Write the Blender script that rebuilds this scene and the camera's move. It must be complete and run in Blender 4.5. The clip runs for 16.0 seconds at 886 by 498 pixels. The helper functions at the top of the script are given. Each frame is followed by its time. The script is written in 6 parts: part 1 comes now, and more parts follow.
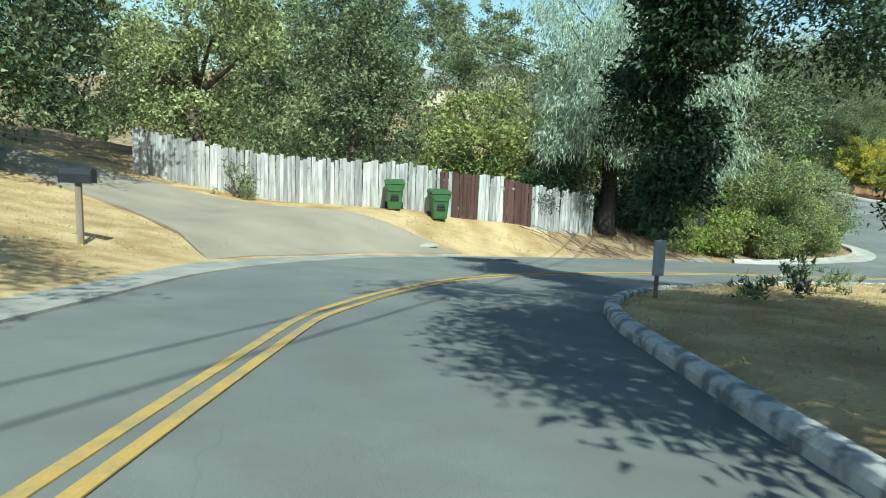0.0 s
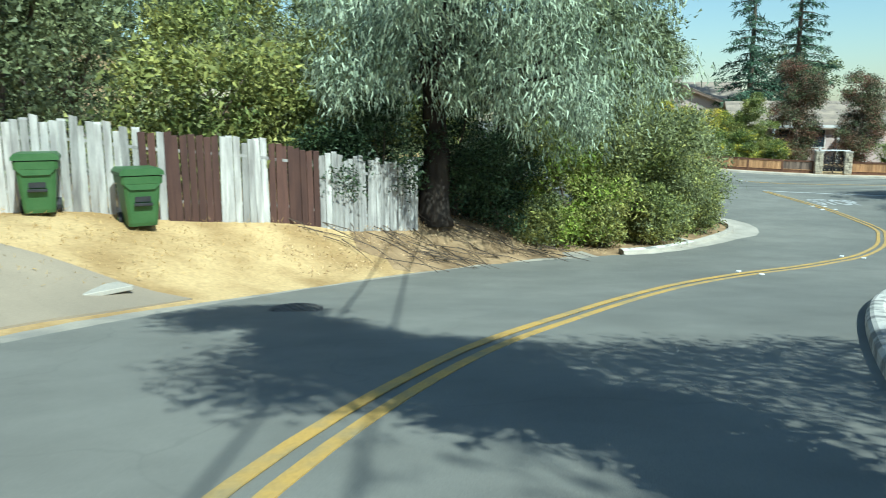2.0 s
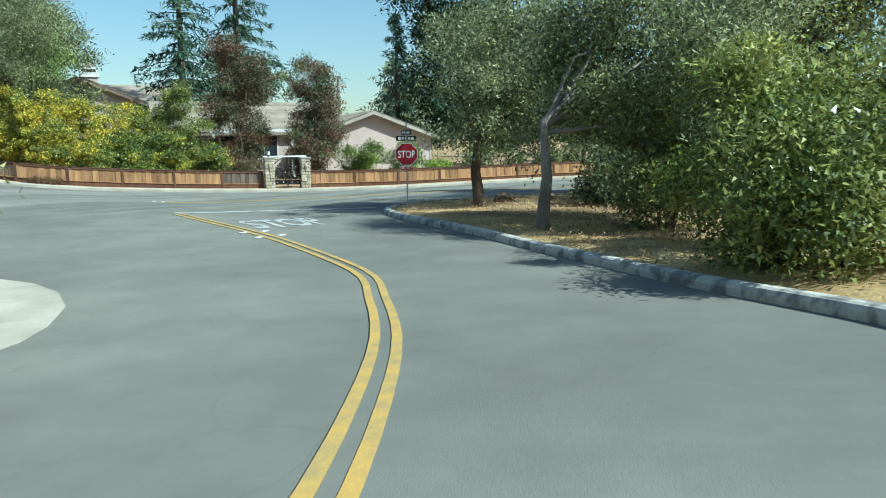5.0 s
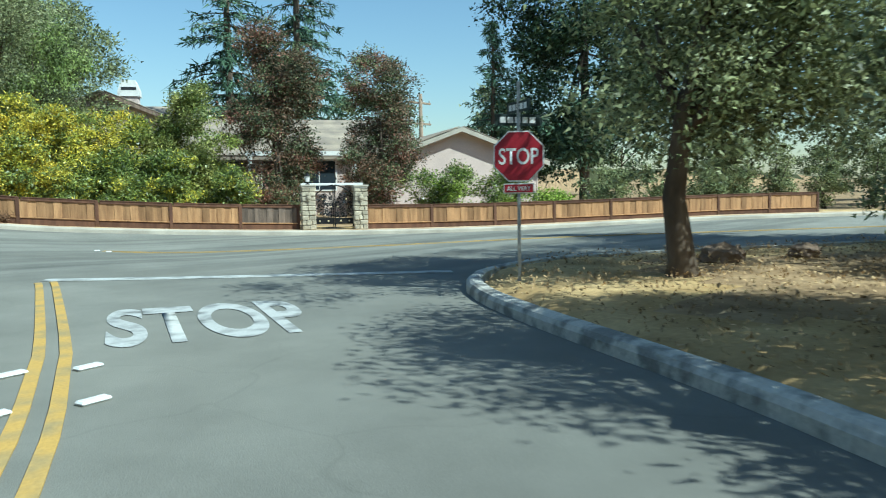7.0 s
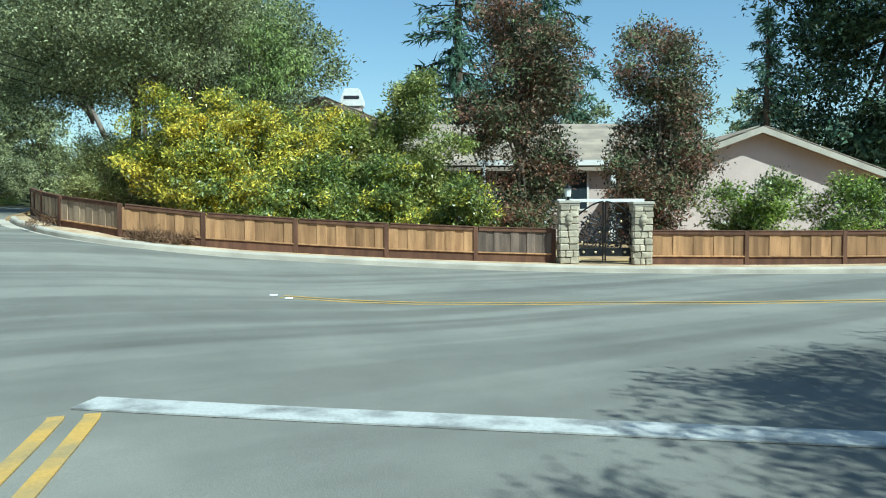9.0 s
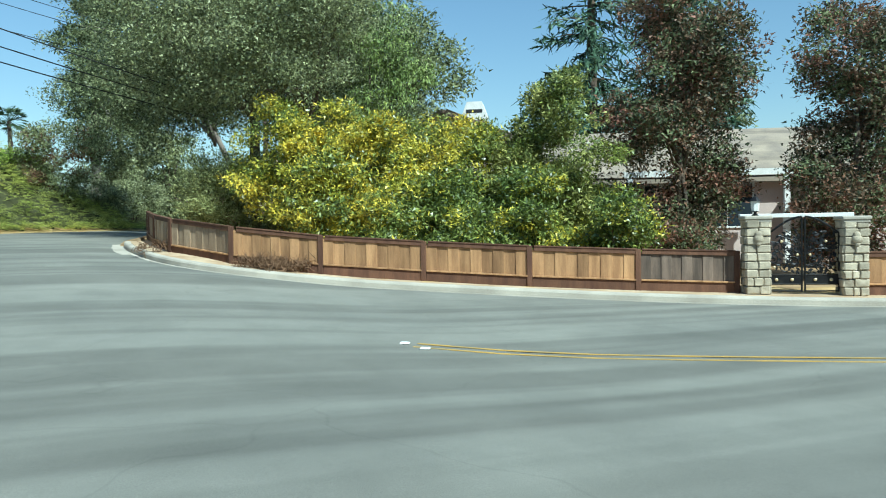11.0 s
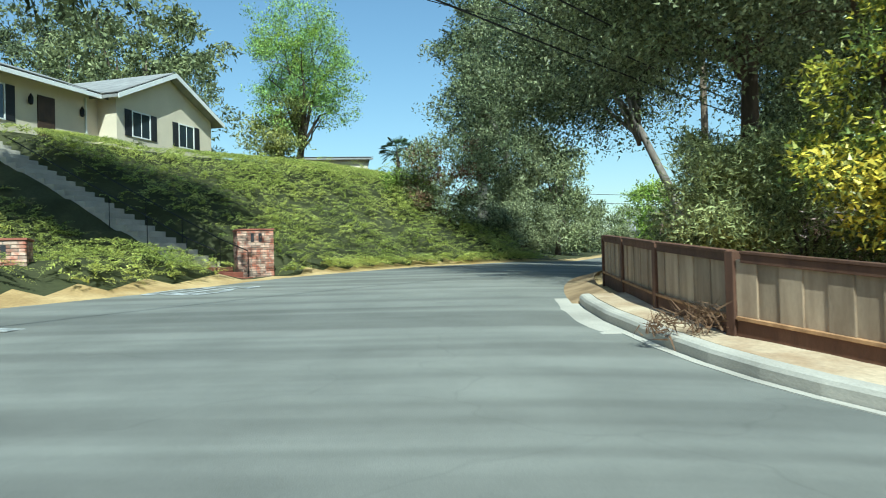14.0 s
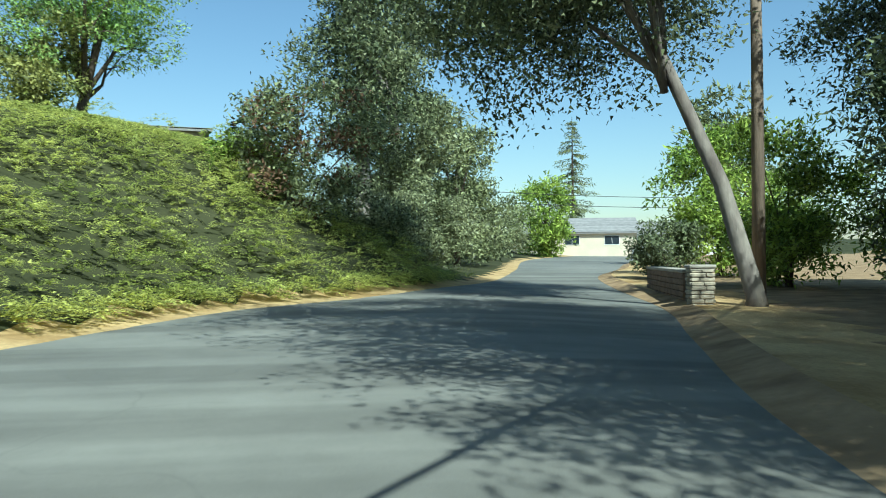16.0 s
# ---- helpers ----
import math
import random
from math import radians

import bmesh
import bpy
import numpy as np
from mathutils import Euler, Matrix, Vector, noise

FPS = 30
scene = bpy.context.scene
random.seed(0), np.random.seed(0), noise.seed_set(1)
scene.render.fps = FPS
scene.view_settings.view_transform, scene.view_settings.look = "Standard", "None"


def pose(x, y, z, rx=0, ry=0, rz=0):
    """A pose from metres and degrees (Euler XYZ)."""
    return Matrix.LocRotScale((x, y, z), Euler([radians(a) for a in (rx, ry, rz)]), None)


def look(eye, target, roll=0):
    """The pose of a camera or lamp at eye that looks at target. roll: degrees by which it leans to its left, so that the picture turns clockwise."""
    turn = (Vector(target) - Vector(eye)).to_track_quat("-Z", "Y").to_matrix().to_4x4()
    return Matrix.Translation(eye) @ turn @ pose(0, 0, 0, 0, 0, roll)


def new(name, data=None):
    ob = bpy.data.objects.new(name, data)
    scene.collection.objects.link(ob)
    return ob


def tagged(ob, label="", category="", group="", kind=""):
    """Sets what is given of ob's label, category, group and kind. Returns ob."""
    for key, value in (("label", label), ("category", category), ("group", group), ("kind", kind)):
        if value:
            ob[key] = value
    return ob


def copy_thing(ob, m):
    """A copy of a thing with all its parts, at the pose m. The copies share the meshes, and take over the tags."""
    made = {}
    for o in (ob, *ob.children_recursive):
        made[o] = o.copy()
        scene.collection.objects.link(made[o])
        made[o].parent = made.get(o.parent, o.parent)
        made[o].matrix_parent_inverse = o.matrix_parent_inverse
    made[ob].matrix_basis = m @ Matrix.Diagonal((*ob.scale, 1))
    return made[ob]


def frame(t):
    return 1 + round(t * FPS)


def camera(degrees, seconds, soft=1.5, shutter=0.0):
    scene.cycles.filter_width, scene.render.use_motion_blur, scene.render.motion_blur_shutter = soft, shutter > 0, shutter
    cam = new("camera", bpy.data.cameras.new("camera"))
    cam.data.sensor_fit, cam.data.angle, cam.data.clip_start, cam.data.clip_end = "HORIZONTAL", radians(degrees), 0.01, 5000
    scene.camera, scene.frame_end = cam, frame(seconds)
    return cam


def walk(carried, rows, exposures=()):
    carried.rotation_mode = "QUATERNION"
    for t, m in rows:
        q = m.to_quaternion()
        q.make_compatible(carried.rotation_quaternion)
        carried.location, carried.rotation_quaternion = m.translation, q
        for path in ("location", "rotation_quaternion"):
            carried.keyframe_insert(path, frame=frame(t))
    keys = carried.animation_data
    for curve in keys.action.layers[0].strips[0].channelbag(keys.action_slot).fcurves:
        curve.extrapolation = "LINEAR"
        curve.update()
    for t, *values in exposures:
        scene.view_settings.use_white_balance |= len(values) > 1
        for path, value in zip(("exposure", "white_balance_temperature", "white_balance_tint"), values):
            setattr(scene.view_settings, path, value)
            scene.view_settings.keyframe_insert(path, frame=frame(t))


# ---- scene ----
cam = camera(60.3, 16.0, soft=1.0, shutter=0.15)
# seconds, place in metres, yaw, pitch, roll in degrees
ROWS = [
    (0.0, -0.14, -0.00, 6.02, 0.51, -9.82, -1.99),
    (0.5, -0.43, 3.21, 5.66, -1.00, -10.07, -1.75),
    (1.0, -0.43, 6.44, 5.25, -4.52, -10.19, -1.21),
    (1.5, -0.15, 9.55, 4.81, -10.20, -10.09, -0.67),
    (2.0, 0.52, 12.39, 4.41, -18.06, -10.03, 0.07),
    (2.5, 1.92, 15.13, 4.05, -27.58, -9.72, 0.57),
    (3.0, 3.69, 17.76, 3.64, -37.60, -9.46, 0.70),
    (3.5, 6.06, 20.08, 3.25, -47.01, -9.13, 0.75),
    (4.0, 8.70, 21.98, 2.88, -54.91, -8.79, 0.51),
    (6.5, 22.99, 31.25, 1.73, -53.99, -5.15, 1.12),
    (7.0, 24.82, 33.47, 1.65, -48.46, -4.48, 0.86),
    (7.5, 26.11, 35.57, 1.60, -43.44, -3.92, 0.71),
    (8.0, 27.24, 37.58, 1.60, -39.15, -3.51, 0.39),
    (8.5, 28.17, 39.20, 1.60, -35.39, -3.18, 0.19),
    (11.0, 29.69, 43.26, 1.64, -23.95, -1.25, 0.81),
    (11.5, 29.87, 44.25, 1.69, -20.39, -0.97, 1.06),
    (12.0, 30.01, 45.60, 1.73, -15.56, -0.62, 1.31),
    (12.5, 30.05, 47.51, 1.73, -9.81, -0.21, 1.49),
    (13.0, 29.81, 49.86, 1.80, -4.26, 0.20, 1.50),
    (13.5, 29.21, 52.62, 1.90, -0.01, 0.60, 1.47),
    (14.0, 28.66, 55.59, 2.04, 2.41, 1.04, 1.62),
    (14.5, 28.24, 58.82, 2.21, 2.47, 1.37, 1.71),
    (15.0, 27.94, 62.45, 2.46, 0.22, 1.48, 1.56),
    (15.5, 27.81, 66.34, 2.71, -3.60, 1.16, 1.24),
    (16.0, 28.14, 69.97, 2.87, -7.80, 0.65, 0.55),
]
walk(cam, [(t, pose(x, y, z, 90 + pitch, roll, yaw)) for t, x, y, z, yaw, pitch, roll in ROWS],
     [(0.0, 0.44, 5300, -11), (16.0, 0.44, 5300, -11)])

# ---- sky, sun, exposure ----
SUN_ELEVATION, SUN_FROM = 47.0, Vector((0.24, -1.0, 0.0)).normalized()
world = bpy.data.worlds.new("world")
scene.world = world
world.use_nodes = True
wn = world.node_tree
sky = wn.nodes.new("ShaderNodeTexSky")
sky.sky_type = "NISHITA"
sky.sun_disc = False
sky.sun_elevation = radians(SUN_ELEVATION)
sky.sun_rotation = math.atan2(SUN_FROM.x, SUN_FROM.y)
sky.air_density, sky.dust_density, sky.ozone_density = 1.2, 0.7, 1.1
wn.links.new(sky.outputs[0], wn.nodes["Background"].inputs[0])
wn.nodes["Background"].inputs[1].default_value = 0.095
sun_data = bpy.data.lights.new("sun", "SUN")
sun_data.energy, sun_data.angle, sun_data.color = 5.0, radians(0.55), (1.0, 0.95, 0.86)
sun = new("sun", sun_data)
sun_way = SUN_FROM * math.cos(radians(SUN_ELEVATION)) + Vector((0, 0, math.sin(radians(SUN_ELEVATION))))
sun.matrix_world = look(sun_way * 60 + Vector((25, 50, 0)), (25, 50, 0))

# ---- materials ----
def material(name, colour, colour2=None, rough=0.8, metal=0.0, scale=4.0, fine=60.0, bump=0.15, bump_scale=None, stretch=(1, 1, 1),
             vary=0.0, island=0.0, spec=0.4, mix=(0.35, 0.65), local=False):
    """A node material: two tones by large noise, a finer grain over them, relief, and a tone that differs from piece to piece."""
    m = bpy.data.materials.new(name)
    m.use_nodes = True
    nt = m.node_tree
    n, l = nt.nodes, nt.links
    bsdf = n["Principled BSDF"]
    bsdf.inputs["Roughness"].default_value = rough
    bsdf.inputs["Metallic"].default_value = metal
    bsdf.inputs["Specular IOR Level"].default_value = spec
    if local:
        place = n.new("ShaderNodeTexCoord").outputs["Object"]
    else:
        place = n.new("ShaderNodeNewGeometry").outputs["Position"]
    mapping = n.new("ShaderNodeMapping")
    mapping.inputs["Scale"].default_value = stretch
    l.new(place, mapping.inputs["Vector"])
    big = n.new("ShaderNodeTexNoise")
    big.inputs["Scale"].default_value, big.inputs["Detail"].default_value = scale, 5.0
    l.new(mapping.outputs[0], big.inputs["Vector"])
    small = n.new("ShaderNodeTexNoise")
    small.inputs["Scale"].default_value, small.inputs["Detail"].default_value = fine, 4.0
    l.new(mapping.outputs[0], small.inputs["Vector"])
    ramp = n.new("ShaderNodeValToRGB")
    ramp.color_ramp.elements[0].position, ramp.color_ramp.elements[1].position = mix
    ramp.color_ramp.elements[0].color = (*colour, 1)
    ramp.color_ramp.elements[1].color = (*(colour2 or [c * 0.75 for c in colour]), 1)
    l.new(big.outputs[0], ramp.inputs[0])
    grain = n.new("ShaderNodeMapRange")
    grain.inputs["To Min"].default_value, grain.inputs["To Max"].default_value = 0.72, 1.28
    l.new(small.outputs[0], grain.inputs["Value"])
    tone = grain.outputs[0]
    if vary or island:
        source = n.new("ShaderNodeObjectInfo").outputs["Random"] if vary else n.new("ShaderNodeNewGeometry").outputs["Random Per Island"]
        spread = n.new("ShaderNodeMapRange")
        spread.inputs["To Min"].default_value, spread.inputs["To Max"].default_value = 1 - (vary or island), 1 + (vary or island)
        l.new(source, spread.inputs["Value"])
        times = n.new("ShaderNodeMath")
        times.operation = "MULTIPLY"
        l.new(tone, times.inputs[0])
        l.new(spread.outputs[0], times.inputs[1])
        tone = times.outputs[0]
    scaled = n.new("ShaderNodeVectorMath")
    scaled.operation = "SCALE"
    l.new(ramp.outputs[0], scaled.inputs[0])
    l.new(tone, scaled.inputs["Scale"])
    l.new(scaled.outputs[0], bsdf.inputs["Base Color"])
    if bump:
        b = n.new("ShaderNodeBump")
        b.inputs["Strength"].default_value, b.inputs["Distance"].default_value = bump, 0.02
        l.new(small.outputs[0], b.inputs["Height"])
        l.new(b.outputs[0], bsdf.inputs["Normal"])
    return m


def asphalt_material(name, colour, colour2, streak=0.0, crack=0.5):
    """Worn asphalt: pale and dark areas, stone grain, thin cracks, and seams along the street."""
    m = material(name, colour, colour2, rough=0.88, scale=0.16, fine=110, bump=0.3, spec=0.25, mix=(0.36, 0.64))
    n, l = m.node_tree.nodes, m.node_tree.links
    bsdf = n["Principled BSDF"]
    old = bsdf.inputs["Base Color"].links[0].from_socket
    place = n.new("ShaderNodeNewGeometry").outputs["Position"]
    tone = None
    blotch = n.new("ShaderNodeTexNoise")
    blotch.inputs["Scale"].default_value, blotch.inputs["Detail"].default_value, blotch.inputs["Roughness"].default_value = 0.9, 6.0, 0.6
    l.new(place, blotch.inputs["Vector"])
    r1 = n.new("ShaderNodeMapRange")
    r1.inputs["From Min"].default_value, r1.inputs["From Max"].default_value = 0.3, 0.7
    r1.inputs["To Min"].default_value, r1.inputs["To Max"].default_value = 0.86, 1.12
    l.new(blotch.outputs[0], r1.inputs["Value"])
    tone = r1.outputs[0]
    if streak:
        mapping = n.new("ShaderNodeMapping")
        mapping.inputs["Rotation"].default_value = (0, 0, radians(32.8))
        mapping.inputs["Scale"].default_value = (0.05, 0.9, 0.05)
        l.new(place, mapping.inputs["Vector"])
        band = n.new("ShaderNodeTexNoise")
        band.inputs["Scale"].default_value, band.inputs["Detail"].default_value = 1.0, 3.0
        l.new(mapping.outputs[0], band.inputs["Vector"])
        r2 = n.new("ShaderNodeMapRange")
        r2.inputs["From Min"].default_value, r2.inputs["From Max"].default_value = 0.43, 0.57
        r2.inputs["To Min"].default_value, r2.inputs["To Max"].default_value = 1 - streak, 1 + streak
        l.new(band.outputs[0], r2.inputs["Value"])
        # the bands lie on the cross street alone
        along = n.new("ShaderNodeVectorMath")
        along.operation = "DOT_PRODUCT"
        along.inputs[1].default_value = (0.541, 0.841, 0.0)
        l.new(place, along.inputs[0])
        reach = n.new("ShaderNodeMapRange")
        reach.inputs["From Min"].default_value, reach.inputs["From Max"].default_value = 52.0, 57.0
        l.new(along.outputs["Value"], reach.inputs["Value"])
        t2 = n.new("ShaderNodeMix")
        l.new(reach.outputs[0], t2.inputs[0])
        t2.inputs[2].default_value = 1.0
        l.new(r2.outputs[0], t2.inputs[3])
        t4 = n.new("ShaderNodeMath")
        t4.operation = "MULTIPLY"
        l.new(tone, t4.inputs[0])
        l.new(t2.outputs[0], t4.inputs[1])
        tone = t4.outputs[0]
    cell = n.new("ShaderNodeTexVoronoi")
    cell.feature = "DISTANCE_TO_EDGE"
    cell.inputs["Scale"].default_value = 0.28
    warp = n.new("ShaderNodeVectorMath")
    warp.operation = "MULTIPLY_ADD"
    warp.inputs[1].default_value = (1.2, 1.2, 1.2)
    wobble = n.new("ShaderNodeTexNoise")
    wobble.inputs["Scale"].default_value = 0.8
    l.new(place, wobble.inputs["Vector"])
    l.new(wobble.outputs["Color"], warp.inputs[0])
    l.new(place, warp.inputs[2])
    l.new(warp.outputs[0], cell.inputs["Vector"])
    line = n.new("ShaderNodeMapRange")
    line.inputs["From Min"].default_value, line.inputs["From Max"].default_value = 0.0, 0.005
    line.inputs["To Min"].default_value, line.inputs["To Max"].default_value = 1 - crack, 1.0
    l.new(cell.outputs["Distance"], line.inputs["Value"])
    t3 = n.new("ShaderNodeMath")
    t3.operation = "MULTIPLY"
    l.new(tone, t3.inputs[0])
    l.new(line.outputs[0], t3.inputs[1])
    scaled = n.new("ShaderNodeVectorMath")
    scaled.operation = "SCALE"
    l.new(old, scaled.inputs[0])
    l.new(t3.outputs[0], scaled.inputs["Scale"])
    l.new(scaled.outputs[0], bsdf.inputs["Base Color"])
    return m


def leaf_material(name, colour, colour2, glow=0.35, rough=0.5, spread=0.58, spec=0.22):
    """Leaves: the colour differs from leaf to leaf, and light comes through them."""
    m = bpy.data.materials.new(name)
    m.use_nodes = True
    nt = m.node_tree
    n, l = nt.nodes, nt.links
    bsdf, out = n["Principled BSDF"], n["Material Output"]
    bsdf.inputs["Roughness"].default_value = rough
    bsdf.inputs["Specular IOR Level"].default_value = spec
    geo = n.new("ShaderNodeNewGeometry")
    patch = n.new("ShaderNodeTexNoise")
    patch.inputs["Scale"].default_value, patch.inputs["Detail"].default_value = 0.55, 3.0
    l.new(geo.outputs["Position"], patch.inputs["Vector"])
    add = n.new("ShaderNodeMath")
    add.operation = "MULTIPLY_ADD"
    add.inputs[1].default_value = 0.5
    l.new(geo.outputs["Random Per Island"], add.inputs[0])
    shift = n.new("ShaderNodeMath")
    shift.operation = "MULTIPLY_ADD"
    shift.inputs[1].default_value, shift.inputs[2].default_value = 1.6, -0.55
    l.new(patch.outputs[0], shift.inputs[0])
    l.new(shift.outputs[0], add.inputs[2])
    ramp = n.new("ShaderNodeValToRGB")
    ramp.color_ramp.elements[0].position, ramp.color_ramp.elements[1].position = 0.2, 0.85
    ramp.color_ramp.elements[0].color = (*colour, 1)
    ramp.color_ramp.elements[1].color = (*colour2, 1)
    l.new(add.outputs[0], ramp.inputs[0])
    value = n.new("ShaderNodeMapRange")
    value.inputs["To Min"].default_value, value.inputs["To Max"].default_value = 1 - spread, 1 + spread
    l.new(geo.outputs["Random Per Island"], value.inputs["Value"])
    scaled = n.new("ShaderNodeVectorMath")
    scaled.operation = "SCALE"
    l.new(ramp.outputs[0], scaled.inputs[0])
    l.new(value.outputs[0], scaled.inputs["Scale"])
    l.new(scaled.outputs[0], bsdf.inputs["Base Color"])
    through_leaf = n.new("ShaderNodeBsdfTranslucent")
    l.new(scaled.outputs[0], through_leaf.inputs["Color"])
    both = n.new("ShaderNodeMixShader")
    both.inputs[0].default_value = glow * 0.7
    l.new(bsdf.outputs[0], both.inputs[1])
    l.new(through_leaf.outputs[0], both.inputs[2])
    l.new(both.outputs[0], out.inputs["Surface"])
    return m


ASPHALT = asphalt_material("asphalt", (0.222, 0.216, 0.184), (0.172, 0.170, 0.148), 0.16, 0.10)
DUSTY_STRIP = material("dusty_road_edge", (0.40, 0.36, 0.285), (0.27, 0.25, 0.21), rough=0.95, scale=1.6, fine=45, bump=0.3)
CONCRETE = material("concrete", (0.50, 0.455, 0.375), (0.37, 0.335, 0.275), rough=0.9, scale=1.2, fine=50, bump=0.2)
KERB_STONE = material("kerb_concrete", (0.58, 0.55, 0.48), (0.25, 0.24, 0.215), rough=0.9, scale=3.2, fine=30, bump=0.4, mix=(0.46, 0.58))
DRY_GROUND = material("dry_ground", (0.57, 0.41, 0.20), (0.36, 0.24, 0.105), rough=1.0, scale=0.9, fine=14, bump=0.9, spec=0.1)
LEAF_LITTER = material("leaf_litter", (0.40, 0.28, 0.155), (0.23, 0.155, 0.085), rough=1.0, scale=1.5, fine=12, bump=0.8, spec=0.1)
DRIVE = material("driveway_asphalt", (0.38, 0.31, 0.22), (0.29, 0.24, 0.175), rough=0.95, scale=0.5, fine=60, bump=0.25, spec=0.2)
YELLOW_PAINT = material("yellow_road_paint", (0.52, 0.33, 0.085), (0.34, 0.26, 0.12), rough=0.7, scale=3.0, fine=40, bump=0.1, mix=(0.42, 0.68))
WHITE_PAINT = material("white_road_paint", (0.47, 0.47, 0.445), (0.19, 0.19, 0.18), rough=0.75, scale=3.5, fine=40, bump=0.1, mix=(0.45, 0.68))
GREY_WOOD = material("weathered_grey_wood", (0.50, 0.48, 0.44), (0.30, 0.28, 0.26), rough=0.9, scale=2.0, fine=26, stretch=(6, 6, 0.7), vary=0.35, bump=0.4)
BROWN_WOOD = material("brown_painted_wood", (0.10, 0.05, 0.037), (0.07, 0.035, 0.028), rough=0.8, scale=2.0, fine=26, stretch=(6, 6, 0.7), vary=0.25, bump=0.3)
CEDAR = material("cedar_board", (0.44, 0.25, 0.115), (0.27, 0.145, 0.065), rough=0.8, scale=1.6, fine=24, stretch=(5, 5, 0.6), vary=0.28, bump=0.3)
CEDAR_DARK = material("dark_stained_cedar", (0.14, 0.068, 0.038), (0.09, 0.042, 0.025), rough=0.8, scale=2, fine=24, stretch=(3, 3, 0.6), vary=0.2, bump=0.3)
CEDAR_PALE = material("pale_weathered_cedar", (0.43, 0.32, 0.21), (0.29, 0.205, 0.13), rough=0.85, scale=1.6, fine=24, stretch=(5, 5, 0.6), vary=0.25, bump=0.3)
CEDAR_GREY = material("grey_weathered_cedar", (0.22, 0.16, 0.12), (0.12, 0.09, 0.07), rough=0.9, scale=2, fine=24, stretch=(5, 5, 0.6), vary=0.3, bump=0.3)
STONE = material("pale_rough_stone", (0.52, 0.45, 0.33), (0.36, 0.31, 0.23), rough=0.95, scale=5, fine=40, vary=0.25, bump=0.5)
MORTAR = material("grey_mortar", (0.27, 0.25, 0.21), (0.2, 0.18, 0.16), rough=1.0, scale=5, fine=60, bump=0.3)
BRICK = material("red_brick", (0.36, 0.14, 0.09), (0.56, 0.40, 0.30), rough=0.9, scale=4.5, fine=50, vary=0.45, bump=0.6, mix=(0.40, 0.60))
BRICK_PAVING = material("red_brick_paving", (0.33, 0.12, 0.075), (0.24, 0.09, 0.06), rough=0.9, scale=3, fine=50, vary=0.2, bump=0.3)
IRON = material("black_wrought_iron", (0.018, 0.018, 0.02), (0.03, 0.03, 0.03), rough=0.45, metal=0.6, scale=6, fine=80, bump=0.1)
BRASS = material("worn_brass", (0.72, 0.60, 0.36), (0.55, 0.45, 0.28), rough=0.4, metal=0.4, scale=9, fine=80, bump=0.05)
STEEL = material("galvanised_steel", (0.42, 0.43, 0.43), (0.30, 0.31, 0.31), rough=0.5, metal=0.8, scale=8, fine=70, bump=0.08)
SIGN_RED = material("red_sign_sheeting", (0.34, 0.014, 0.03), (0.30, 0.012, 0.026), rough=0.5, scale=3, fine=40, bump=0.0)
SIGN_WHITE = material("white_sign_sheeting", (0.80, 0.80, 0.78), (0.72, 0.72, 0.70), rough=0.5, scale=3, fine=40, bump=0.0)
BARE_METAL = material("sign_back_aluminium", (0.34, 0.35, 0.35), (0.27, 0.28, 0.28), rough=0.6, metal=0.3, scale=5, fine=50, bump=0.05)
SIGN_GREEN = material("dark_street_name_sheeting", (0.022, 0.04, 0.035), (0.018, 0.03, 0.03), rough=0.5, scale=3, fine=40, bump=0.0)
BIN_GREEN = material("green_moulded_plastic", (0.045, 0.112, 0.033), (0.058, 0.130, 0.042), rough=0.55, scale=4, fine=60, bump=0.05)
BLACK_PLASTIC = material("black_rubber", (0.02, 0.02, 0.022), (0.03, 0.03, 0.03), rough=0.7, scale=6, fine=60, bump=0.1)
STUCCO = material("pale_mauve_stucco", (0.60, 0.49, 0.44), (0.54, 0.44, 0.40), rough=0.95, scale=1.0, fine=50, bump=0.25)
CREAM_WALL = material("cream_painted_siding", (0.70, 0.60, 0.45), (0.64, 0.55, 0.41), rough=0.85, scale=0.8, fine=40, bump=0.1)
TRIM_WHITE = material("white_painted_trim", (0.80, 0.79, 0.75), (0.72, 0.71, 0.68), rough=0.6, scale=3, fine=40, bump=0.05)
ROOF_TILE = material("weathered_grey_roof_tile", (0.34, 0.28, 0.21), (0.24, 0.20, 0.16), rough=0.9, scale=1.5, fine=25, vary=0.15, bump=0.3)
ROOF_SHINGLE = material("grey_roof_shingle", (0.30, 0.29, 0.27), (0.23, 0.22, 0.21), rough=0.95, scale=2, fine=40, vary=0.12, bump=0.3)
SHUTTER = material("dark_shutter_paint", (0.022, 0.022, 0.026), (0.03, 0.03, 0.034), rough=0.6, scale=3, fine=40, bump=0.05)
DARK_DOOR = material("dark_brown_door", (0.07, 0.04, 0.025), (0.05, 0.03, 0.02), rough=0.6, scale=3, fine=40, bump=0.1)
BARK = material("rough_brown_bark", (0.15, 0.115, 0.085), (0.075, 0.06, 0.048), rough=1.0, scale=3, fine=16, stretch=(1, 1, 0.35), bump=1.0, spec=0.1)
# BARK at half tone: the weeping trunk's deep shade is in the colour.
SHADE_TONED_BARK = material("shade_toned_furrowed_bark", (0.075, 0.06, 0.048), (0.035, 0.03, 0.026), rough=1.0, scale=3, fine=16, stretch=(1, 1, 0.35), bump=1.0, spec=0.1)
PALE_BARK = material("pale_grey_bark", (0.34, 0.30, 0.25), (0.18, 0.15, 0.13), rough=1.0, scale=2.5, fine=14, stretch=(1, 1, 0.35), bump=0.9, spec=0.1)
